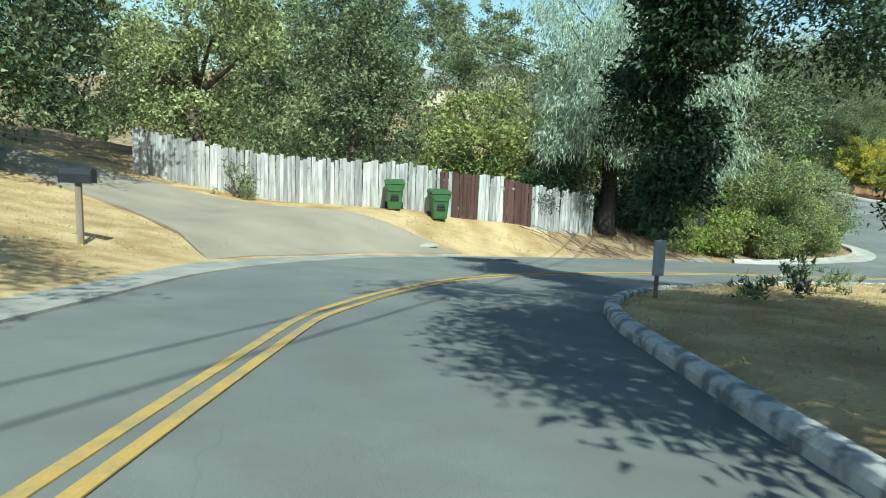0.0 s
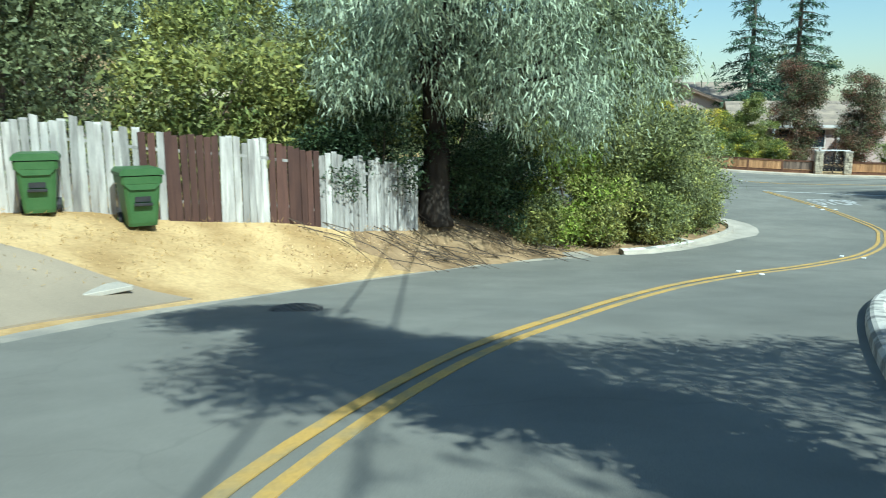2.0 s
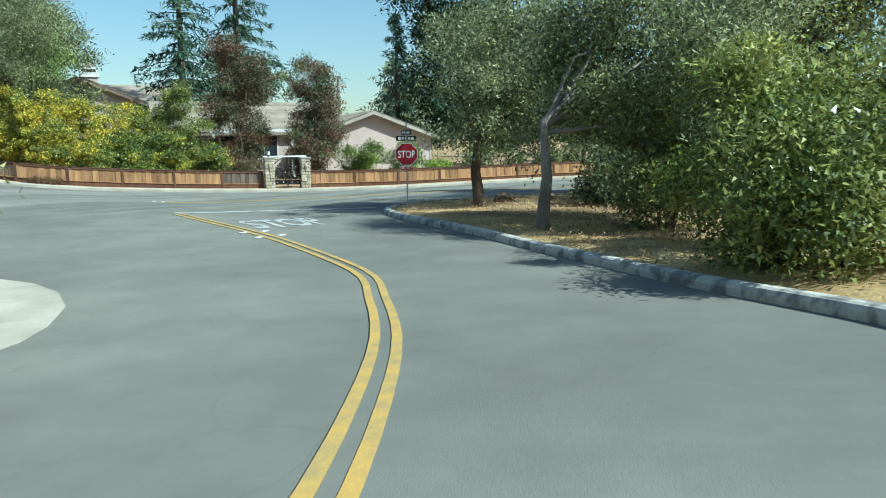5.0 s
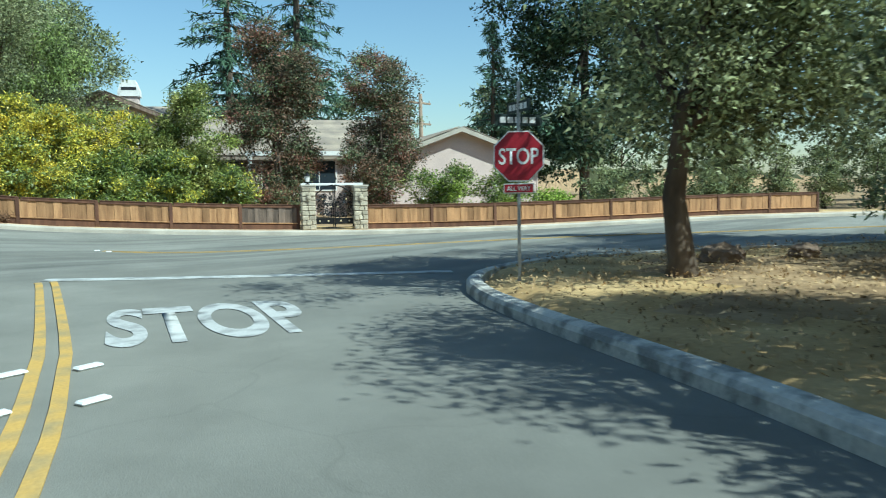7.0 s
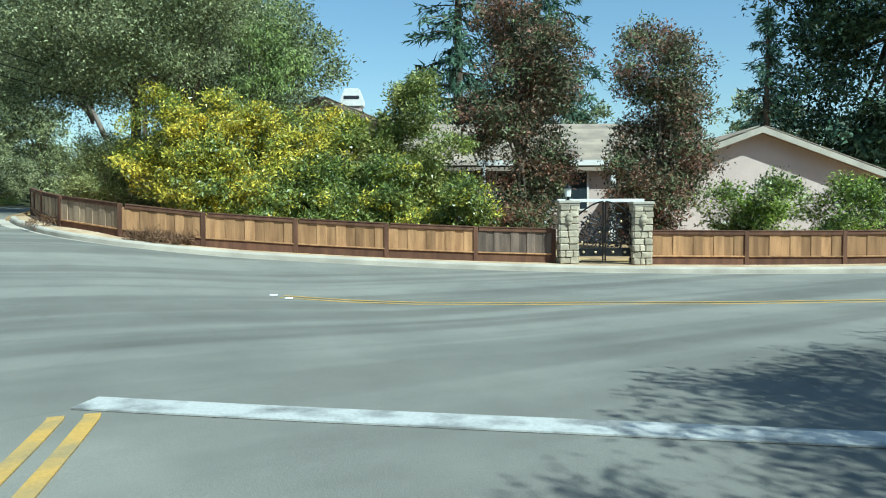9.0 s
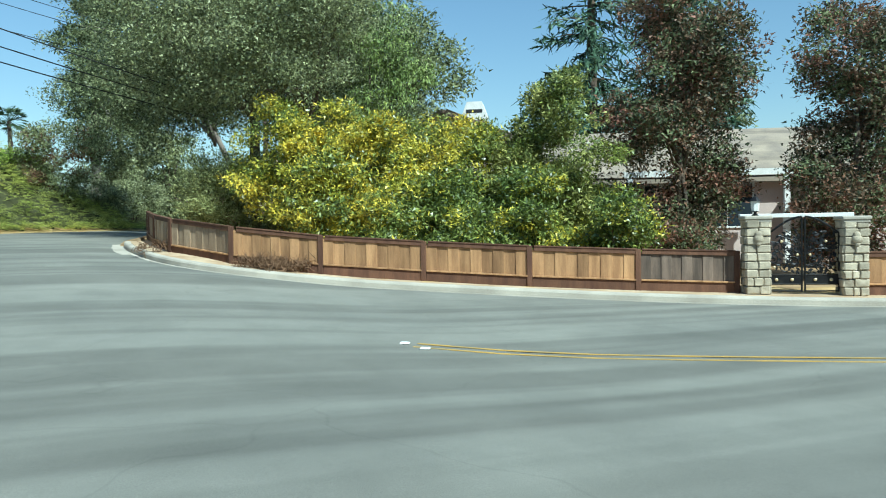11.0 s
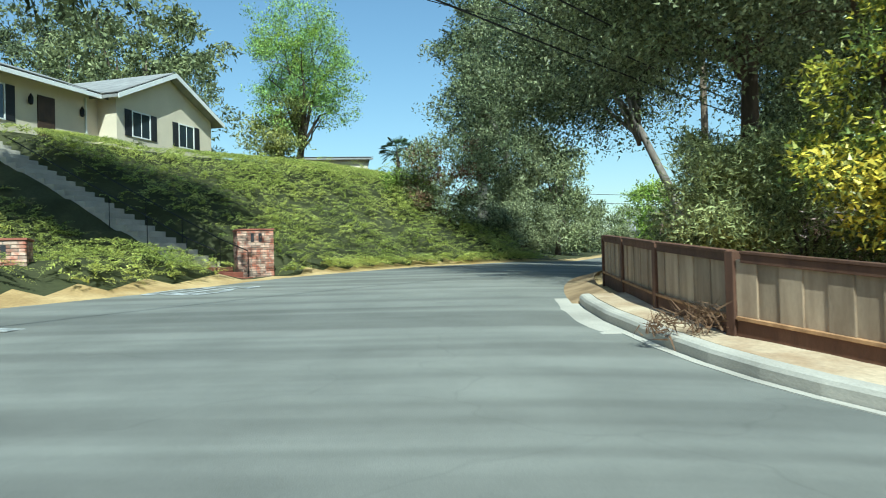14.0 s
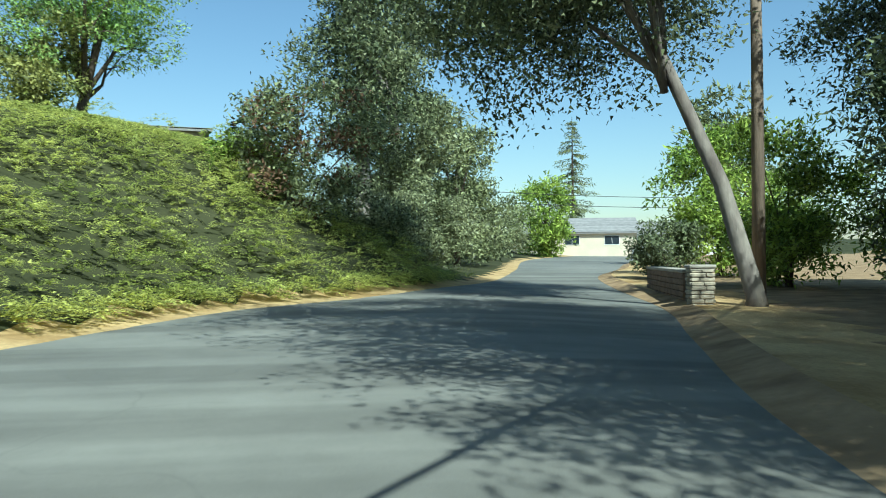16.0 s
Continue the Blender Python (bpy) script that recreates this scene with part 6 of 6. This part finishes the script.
# north street
tree("oak_tree", "leaning oak whose crown arches over the street", "tree", 37.2, 85.6, 13.0, 5.6, OAK_LEAF, PALE_BARK, second=(GREY_OAK_LEAF, 0.4), trunk=0.19, trunk_top=0.42, low=0.54, count=28, tufts=2700, per=24, tuft=0.42, leaf=0.118, width=0.6, lean=(-2.4, 0.4), shift=(-2.0, 1.2), limb=10)
tree("oak_tree", "dark oak beyond the garden", "tree", 35.2, 73.6, 13.0, 5.6, GREY_OAK_LEAF, trunk=0.25, low=0.46, count=36, tufts=3500, per=26, tuft=0.34, leaf=0.095, width=0.6, shift=(-1.4, 0.0), second=(OLIVE_LEAF, 0.35))
tree("oak_tree", "broad olive-green oak in the garden behind the hedge", "tree", 36.2, 69.6, 10.5, 3.6, GREY_OAK_LEAF, trunk=0.18, low=0.5, count=28, tufts=2000, per=26, tuft=0.34, leaf=0.08, width=0.6, shift=(-1.6, -2.6), second=(OLIVE_LEAF, 0.3))
tree("oak_tree", "dense oak shading the street's edge", "tree", 39.2, 75.0, 10.5, 3.8, OAK_LEAF, trunk=0.25, low=0.3, count=26, tufts=2200, per=20, tuft=0.36, leaf=0.095, second=(GREY_OAK_LEAF, 0.3))
tree("weeping_birch", "weeping birch with pale green hanging leaves", "tree", 39.9, 73.5, 12.0, 2.2, BIRCH_LEAF, trunk=0.15, low=0.12, count=22, tufts=1300, per=16, tuft=0.3, leaf=0.12, droop=0.8)
tree("eucalyptus", "tall eucalyptus with a pale trunk by the street", "tree", 29.2, 104.0, 17.0, 3.4, OAK_LEAF, PALE_BARK, trunk=0.34, trunk_top=0.6, low=0.3, count=30, tufts=1300, per=18, tuft=0.38, leaf=0.17, second=(GREY_OAK_LEAF, 0.6))
tree("eucalyptus", "tall eucalyptus with a pale trunk by the street", "tree", 31.0, 108.0, 13.0, 3.2, GREY_OAK_LEAF, PALE_BARK, trunk=0.35, trunk_top=0.5, low=0.15, count=20, tufts=1200, per=16, tuft=0.45, leaf=0.22)
tree("street_tree", "rounded green tree by the street", "tree", 35.0, 114.0, 8.5, 3.6, OLIVE_LEAF, trunk=0.2, low=0.15, count=14, tufts=900, per=15, tuft=0.42, leaf=0.22)
shrub("slope_shrub", "domed brown-green shrub on the slope", 27.0, 95.5, 4.4, 3.0, TWIG, 200, 14, 0.3, 0.14, second=(OLIVE_LEAF, 4.0), count=14)
shrub("slope_shrub", "domed dark shrub on the slope", 29.6, 99.5, 3.4, 2.4, GREY_OAK_LEAF, 800, 18, 0.3, 0.13)
shrub("slope_shrub", "yellow-green shrub on the slope", 25.4, 95.8, 1.7, 1.6, BRIGHT_LEAF, 420, 16, 0.28, 0.13)
tree("garden_tree", "open light green tree with several dark stems", "tree", 18.4, 101.2, 9.6, 4.0, SPRING_LEAF, trunk=0.26, trunk_top=0.16, low=0.42, count=30, tufts=1300, per=20, tuft=0.28, leaf=0.12, limb=16, second=(BRIGHT_LEAF, 0.3))
shrub("slope_shrub", "yellow flowering shrub above the slope", 17.2, 99.0, 4.0, 2.2, YELLOWING, 500, 16, 0.34, 0.16)
for i, (x, y, h, r) in enumerate(((6, 108, 14, 7), (-6, 120, 14, 7), (2, 112, 14, 7), (-10, 108, 15, 7), (-2, 136, 15, 7), (-16, 130, 14, 7), (-22, 100, 13, 7))):
    copy_thing(far_wood[i % 2], pose(x, y, ground(x, y) - 0.05, 0, 0, 53 * i))
tree("shade_tree", "tall dark tree beside the steps' foot", "tree", 13.5, 69.0, 14.0, 4.8, OAK_LEAF, trunk=0.3, low=0.55, count=26, tufts=2300, per=16, tuft=0.45, leaf=0.19, shift=(5.4, 3.6))
for x, y, h, r in ((35.2, 120.0, 5.5, 2.8), (39.4, 131.0, 5.0, 3.0), (44.6, 145.0, 5.0, 3.2)):
    shrub("slope_shrub", "rounded grey-green shrub beside the street", x, y, h, r, GREY_OAK_LEAF, 420, 16, 0.4, 0.2, second=(OLIVE_LEAF, 0.5))
# right of the north street
shrub("slope_shrub", "grey-green shrub at the foot of the slope", 31.6, 103.0, 4.0, 2.2, GREY_OAK_LEAF, 700, 18, 0.3, 0.13)
tree("oak_tree", "dense dark oak behind the utility pole", "tree", 42.2, 84.4, 11.5, 4.0, OAK_LEAF, trunk=0.28, low=0.22, count=30, tufts=2600, per=20, tuft=0.36, leaf=0.12, second=(DARK_LEAF, 0.4))
shrub("clipped_hedge", "dark clipped hedge at a drive", 40.8, 98.0, 2.3, 1.5, OAK_LEAF, 500, 16, 0.24, 0.12)
shrub("garden_shrub", "bright green tall shrub behind the stone wall", 42.0, 92.0, 5.0, 2.6, BRIGHT_LEAF, 800, 16, 0.32, 0.15)
shrub("garden_shrub", "bright green tall shrub behind the stone wall", 44.0, 100.0, 6.0, 3.0, BRIGHT_LEAF, 800, 16, 0.36, 0.18)
tree("street_tree", "green tree behind the stone wall", "tree", 46.0, 88.0, 9.0, 4.0, OLIVE_LEAF, trunk=0.25, low=0.2, count=14, tufts=900, per=15, tuft=0.42, leaf=0.2)
tree("street_tree", "vivid green round tree at the street's end", "tree", 52.0, 156.0, 9.0, 5.0, BRIGHT_LEAF, trunk=0.25, low=0.12, count=14, tufts=700, per=14, tuft=0.5, leaf=0.34)
fir("fir_tree", "distant conifer at the street's end", 66.0, 190.0, 22, 6.0, mat=OLIVE_LEAF)

for x, y, h, r in ((38.6, 80.5, 2.6, 1.6), (40.6, 77.6, 4.2, 2.0), (40.2, 83.6, 3.6, 1.8), (42.6, 81.0, 5.0, 2.2)):
    shrub("garden_shrub", "dark green shrub in the shade beside the street", x, y, h, r, OAK_LEAF, 420, 18, 0.3, 0.12, second=(BRIGHT_LEAF, 0.4))
tree("street_tree", "broad green tree beside the street", "tree", 42.0, 77.0, 10.0, 3.8, OLIVE_LEAF, trunk=0.22, low=0.3, count=20, tufts=1100, per=16, tuft=0.42, leaf=0.17)
# trees that close the view to the east and south
for i, (x, y) in enumerate(((72, 40), (88, 38), (92, 44), (70, 24), (86, 28), (96, 62), (60, 20), (52, 22), (90, 82), (74, 92), (56, 118), (120, 85), (128, 75), (132, 62), (134, 50), (130, 38), (126, 26), (114, 98), (20, -14), (-14, -12))):
    copy_thing(far_wood[i % 2], pose(x, y, ground(x, y) - 0.6, 0, 0, 41 * i))

# palm far up the slope
palm = thing("palm_tree", pose(19.9, 144.5, 9.8), "dark fan palm against the sky", "palm")
bm = bmesh.new()
tube(bm, [(0, 0, -9.0), (0.1, 0, 2.5), (0, 0, 5.4)], [0.3, 0.24, 0.2], 8)
part("trunk", bm, BARK, palm)
for k in range(52):
    a, e = RNG.uniform(0, 6.28), RNG.uniform(-0.7, 1.2)
    d = Vector((math.cos(a) * math.cos(e), math.sin(a) * math.cos(e), math.sin(e)))
    bm = bmesh.new()
    tip = Vector((0, 0, 5.4)) + d * 1.3
    tube(bm, [(0, 0, 5.4), tip], 0.02, 4)
    side = d.cross(Vector((0, 0, 1))).normalized()
    for q in range(9):
        b = (q / 8 - 0.5) * 2.2
        w = (d * math.cos(b) + side * math.sin(b)).normalized()
        n = d.cross(side).normalized() * 0.05
        s = side * 0.06
        vs = [bm.verts.new(tip), bm.verts.new(tip + w * 0.5 + s + n), bm.verts.new(tip + w * 0.95 - Vector((0, 0, 0.2))), bm.verts.new(tip + w * 0.5 - s - n)]
        bm.faces.new(vs)
    part("frond", bm, DARK_LEAF, palm)

def sprays(name, centres, outs, mat, label, category, length=0.56, leaflets=36):
    """Flat feathered sprays that reach downhill, one above the other, each with leaflets along both sides."""
    n = len(centres)
    way = np.array((0.55, -0.30)) + outs * 0.9 + RNG.normal(size=(n, 2)) * 0.35
    way /= np.linalg.norm(way, axis=1)[:, None]
    lift = RNG.uniform(0.0, 0.45, n) - 0.35 * np.minimum(1.0, np.linalg.norm(outs, axis=1))
    axis = np.stack([way[:, 0], way[:, 1], lift], 1)
    axis /= np.linalg.norm(axis, axis=1)[:, None]
    side = np.stack([-way[:, 1], way[:, 0], RNG.normal(size=n) * 0.18], 1)
    side /= np.linalg.norm(side, axis=1)[:, None]
    L = length * RNG.uniform(0.55, 1.35, n)
    k = np.arange(leaflets)
    f = (k + 0.5) / leaflets
    hand = np.where(k % 2, 1.0, -1.0)
    A, S = axis[:, None], side[:, None]
    up = np.cross(axis, side)[:, None]
    F, H = f[None, :, None], hand[None, :, None]
    ll = L[:, None, None]
    root = centres[:, None] + A * ll * (F - 0.25) - np.array((0, 0, 1.0)) * ll * 0.22 * F ** 2
    root = root + RNG.normal(size=(n, leaflets, 3)) * 0.018
    reach = ll * (0.15 * (1.15 - F)) * RNG.uniform(0.7, 1.3, (n, leaflets, 1))
    tip = root + (A * 0.75 + S * H * 0.8 + up * RNG.normal(size=(n, leaflets, 1)) * 0.25) * reach
    wide = (A * 0.6 - S * H * 0.5) * reach * 0.32
    v = np.stack([root - wide, tip, root + wide], 2).reshape(-1, 3)
    count = n * leaflets
    me = bpy.data.meshes.new(name)
    me.vertices.add(count * 3)
    me.vertices.foreach_set("co", v.ravel())
    me.loops.add(count * 3)
    me.loops.foreach_set("vertex_index", np.arange(count * 3))
    me.polygons.add(count)
    me.polygons.foreach_set("loop_start", np.arange(0, count * 3, 3))
    me.polygons.foreach_set("loop_total", np.full(count, 3))
    me.materials.append(mat)
    me.update(calc_edges=True)
    return tagged(new(name, me), label, category, kind="stuff")


# juniper that covers the slope
def juniper():
    n = 13500
    x, y = RNG.uniform(2, 34, n * 6), RNG.uniform(62, 112, n * 6)
    d, kind = edge_distance(x, y)
    keep = (kind == 1) & (d > 0.55) & (d < 15.0) & (y + 0.9 * (x - 22) < 108)
    # keep the flight of steps clear
    along = -(x - 21.2) * math.sin(radians(72.5)) + (y - 77.8) * math.cos(radians(72.5))
    across = (x - 21.2) * math.cos(radians(72.5)) + (y - 77.8) * math.sin(radians(72.5))
    keep &= ~((along > -2.2) & (along < 10.5) & (np.abs(across) < 1.0))
    keep &= ~(np.hypot(x - 21.7, y - 79.55) < 0.95)
    keep &= ~((x < 14.9) & (y > 87.0) & (d > 8))
    keep &= ~((x - 12.95) * 0.972 - (y - 88.7) * 0.235 < -0.3)
    keep &= ~((y < 70.5) & (d < 1.6))
    # sprays that hang over the foot of the slope
    low = np.flatnonzero((kind == 1) & (d > 0.22) & (d < 1.0) & (y > 81.0) & (y + 0.9 * (x - 22) < 104))[:1500]
    foot = np.stack([x[low], y[low], land_height(x[low], y[low]) + RNG.uniform(0.12, 0.42, len(low))], 1)
    x, y = x[keep], y[keep]
    # domed clumps of sprays over a low mat
    cx, cy = x[:430], y[:430]
    own = RNG.integers(0, 430, n)
    off = RNG.normal(size=(n, 2)) * 0.5
    mat = RNG.random(n) < 0.22
    px, py = np.where(mat, x[np.arange(n) % len(x)], cx[own] + off[:, 0]), np.where(mat, y[np.arange(n) % len(x)], cy[own] + off[:, 1])
    rise = np.where(mat, 0.24, 0.15 + RNG.uniform(0.3, 1.25, 430)[own] * np.exp(-(off ** 2).sum(1) / 0.42))
    along = -(px - 21.2) * math.sin(radians(72.5)) + (py - 77.8) * math.cos(radians(72.5))
    across = (px - 21.2) * math.cos(radians(72.5)) + (py - 77.8) * math.sin(radians(72.5))
    clear = ~((along > -2.4) & (along < 10.5) & (across < np.where(along < 0.4, 1.2, 0.85)) & (across > np.where(along < 1.6, -2.1, -1.4))) & (np.hypot(px - 21.7, py - 79.55) > 0.95) & (edge_distance(px, py)[0] > 0.45)
    rise = np.where((across < -0.5) & (across > -8) & (along > 1.6), np.minimum(rise, 0.2), rise)
    rise = np.where((across < -0.3) & (across > -8) & (along <= 1.6), np.minimum(rise, 0.42), rise)
    x, y, rise, off = px[clear], py[clear], rise[clear], np.where(mat[:, None], 0.0, off)[clear]
    rise = np.where(edge_distance(x, y)[0] > 9.3, np.minimum(rise, 0.3), rise)
    z = land_height(x, y)
    c = np.vstack([np.stack([x, y, z + rise], 1), foot])
    off = np.vstack([off, np.tile((0.4, -0.2), (len(foot), 1))])
    sprays("juniper_groundcover", c, off / 0.8, JUNIPER_LEAF, "dense green juniper covering the whole slope", "ground cover")


juniper()


def dry_grass():
    n = 42000
    x, y = RNG.uniform(-20, 30, n), RNG.uniform(2, 34, n)
    d, kind = edge_distance(x, y)
    keep = ((kind == 0) & (d > 0.9) & (d < 9) & (x < 6)) | ((kind == 3) & (d > 0.3) & (d < 12) & (y < 27.5))
    pts = np.stack([x, y], 1)
    drive = np.min(np.linalg.norm(pts[:, None] - DRIVE_LINE[None, ::3], axis=2), 1)
    keep &= drive > 3.4
    x, y = x[keep], y[keep]
    c = np.stack([x, y, land_height(x, y)], 1)
    ob = leaf_cloud("dry_grass", c, np.tile((0, 0, 1.0), (len(c), 1)), 5, 0.09, 0.06, STRAW, None, 0.2, 0.0, 0.2, 0.0)
    tagged(ob, "short dry straw-coloured grass", "grass", kind="stuff")


dry_grass()


def litter():
    n = 30000
    x, y = RNG.uniform(2, 45, n), RNG.uniform(24, 45, n)
    d, kind = edge_distance(x, y)
    keep = ((kind == 3) & (d > 0.3) & (d < 12) & (y > 28)) | ((kind == 0) & (d > 0.2) & (d < 5) & (x < 12))
    x, y = x[keep], y[keep]
    c = np.stack([x, y, land_height(x, y) + 0.02], 1)
    ob = leaf_cloud("fallen_leaves", c, np.zeros((len(c), 3)), 4, 0.13, 0.045, FALLEN, None, 0.55, 0.0, 0.0, 0.0, 0.4)
    tagged(ob, "brown fallen leaves and bark strips on the ground", "leaf litter", kind="stuff")


litter()

# ---- small things ----
def boulder(x, y, r, label):
    bm = bmesh.new()
    bmesh.ops.create_icosphere(bm, subdivisions=3, radius=r)
    for v in bm.verts:
        v.co *= 1 + 0.35 * noise.noise(v.co * 2.2 / r)
        v.co.z *= 0.62
    ob = part("boulder", bm, ROCK, smooth=False)
    ob.matrix_basis = pose(x, y, ground(x, y) + r * 0.3)
    tagged(ob, label, "boulder", "boulders")


boulder(36.6, 38.1, 0.33, "brown boulder on the corner lot")
boulder(38.4, 37.4, 0.24, "small brown boulder on the corner lot")

rail = thing("log_rail", Matrix(), "low rough timber rail at the foot of the slope", "rail")
a, b = np.array((28.0, 106.5)), np.array((33.0, 111.0))
for k in range(8):
    p = a + (b - a) * k / 7
    bm = bmesh.new()
    tube(bm, [(p[0], p[1], ground(*p) - 0.1), (p[0], p[1], ground(*p) + 0.55)], 0.05, 6)
    part("post", bm, BARK, rail)
bm = bmesh.new()
tube(bm, [(a[0], a[1], ground(*a) + 0.5), (b[0], b[1], ground(*b) + 0.5)], 0.045, 6)
part("bar", bm, BARK, rail)


def car(x, y, turn, label):
    c = thing("car", pose(x, y, road_z(x, y), 0, 0, turn), label, "car")
    bm = bmesh.new()
    prism(bm, [(-2.3, 0.35), (2.3, 0.35), (2.35, 0.7), (1.5, 0.95), (0.8, 1.5), (-1.2, 1.55), (-2.0, 1.0), (-2.35, 0.9)], -0.85, 0.85)
    bmesh.ops.recalc_face_normals(bm, faces=bm.faces)
    bmesh.ops.bevel(bm, geom=bm.edges[:], offset=0.08, segments=2, affect="EDGES")
    part("body", bm, CAR_WHITE, c)
    for s in (-1, 1):
        bm = bmesh.new()
        prism(bm, [(-1.75, 1.02), (1.2, 1.02), (0.72, 1.42), (-1.15, 1.46)], s * 0.858 - 0.006, s * 0.858 + 0.006)
        bmesh.ops.recalc_face_normals(bm, faces=bm.faces)
        part("side_window", bm, GLASS, c)
        for wx in (-1.45, 1.45):
            bm = bmesh.new()
            tube(bm, [(wx, s * 0.68, 0.33), (wx, s * 0.88, 0.33)], 0.33, 16)
            w = part("wheel", bm, RUBBER_DARK, c)
            bm = bmesh.new()
            tube(bm, [(wx, s * 0.885, 0.33), (wx, s * 0.89, 0.33)], 0.2, 12)
            part("rim", bm, STEEL, w)


car(66.5, 160.0, 12, "white estate car parked at the street's end")
# dry tangle at the foot of the cedar fence
for x, y in ((33.0, 60.75), (33.6, 60.35), (31.05, 63.5)):
    base = thing("dry_bush", pose(x - 0.1, y - 0.15, path_z((x, y))), "brown dead twiggy bush against the cedar fence", "bush", "dead bushes")
    c = np.array([(RNG.uniform(-0.6, 0.6), RNG.uniform(-0.15, 0.15), RNG.uniform(0.05, 0.22)) for _ in range(70 if x > 32 else 20)])
    leaf_cloud("tangle", c, np.zeros_like(c), 14, 0.09, 0.16, TWIG, base, 0.1, 0.0, 0.0, 0.3)


# ---- small things on road and verges ----
DUSTY_IRON = material("dusty_cast_iron", (0.15, 0.14, 0.125), (0.10, 0.095, 0.085), rough=0.7, metal=0.2, scale=6, fine=60, bump=0.2)
cover = thing("manhole_cover", pose(1.7, 22.3, road_z(1.7, 22.3) + 0.004, 0, 0, 20), "round ribbed dark iron manhole cover in the asphalt", "manhole cover")
bm = bmesh.new()
lathe(bm, [(0.36, -0.02), (0.36, 0.008), (0.33, 0.010)], 28)
part("frame", bm, DUSTY_IRON, cover)
for k in range(9):
    w = math.sqrt(max(0.01, 0.31 ** 2 - (0.065 * (k - 4)) ** 2))
    boxed("rib", -w, w, 0.065 * (k - 4) - 0.018, 0.065 * (k - 4) + 0.018, 0.010, 0.017, DUSTY_IRON, cover)
slab = boxed("concrete_slab", -0.35, 0.35, -0.2, 0.2, -0.03, 0.04, CONCRETE, None, "", 0.01)
slab.matrix_basis = pose(-0.75, 23.35, ground(-0.75, 23.35) + 0.03, 0, 0, 35)
tagged(slab, "small pale concrete slab set in the verge", "slab")


def branches():
    bm = bmesh.new()
    for k in range(150):
        x, y = RNG.uniform(2.2, 9.6), RNG.uniform(28.0, 32.0)
        d, kind = edge_distance([x], [y])
        if d[0] < 0.3 or d[0] > 3.2:
            continue
        a, L = RNG.normal() * 0.5 - 0.5, RNG.uniform(0.4, 1.9)
        z = ground(x, y) + RNG.uniform(0.02, 0.16)
        e = (x + L * math.cos(a), y + L * math.sin(a))
        tube(bm, [(x, y, z), ((x + e[0]) / 2 + RNG.normal() * 0.08, (y + e[1]) / 2 + RNG.normal() * 0.08, (z + ground(*e)) / 2 + 0.06), (e[0], e[1], ground(*e) + 0.03)], [0.014, 0.011, 0.005], 4)
    tagged(part("fallen_branches", bm, BARK), "tangle of fallen bark strips and branches below the tree", "branches", kind="stuff")


branches()
for x, y, h in ((6.6, 14.4, 0.55), (7.1, 15.2, 0.9), (8.2, 16.0, 0.5), (5.2, 12.9, 0.4), (9.4, 15.4, 0.6)):
    base = thing("weed", pose(x, y, ground(x, y)), "dark upright weed in the dry grass", "weed", "weeds")
    c = np.array([(RNG.normal() * 0.16, RNG.normal() * 0.16, RNG.uniform(0.05, h) ) for _ in range(26)])
    leaf_cloud("foliage", c, np.zeros_like(c), 10, 0.06, 0.12, OAK_LEAF, base, 0.3, 0.0, 0.0, 0.5)
utility_pole(60.2, 66.6, 7.2, "distant dark utility pole beyond the roofs")
x, y = by_gate(9.6, 7.2)
base = thing("garden_stakes", pose(x, y, ground(x, y)), "thin stakes in the garden bed", "stakes")
for k in range(4):
    bm = bmesh.new()
    tube(bm, [(k * 0.9, 0, -0.1), (k * 0.9 + 0.05, 0, 1.7)], 0.02, 5)
    part("stake", bm, POLE_WOOD, base)
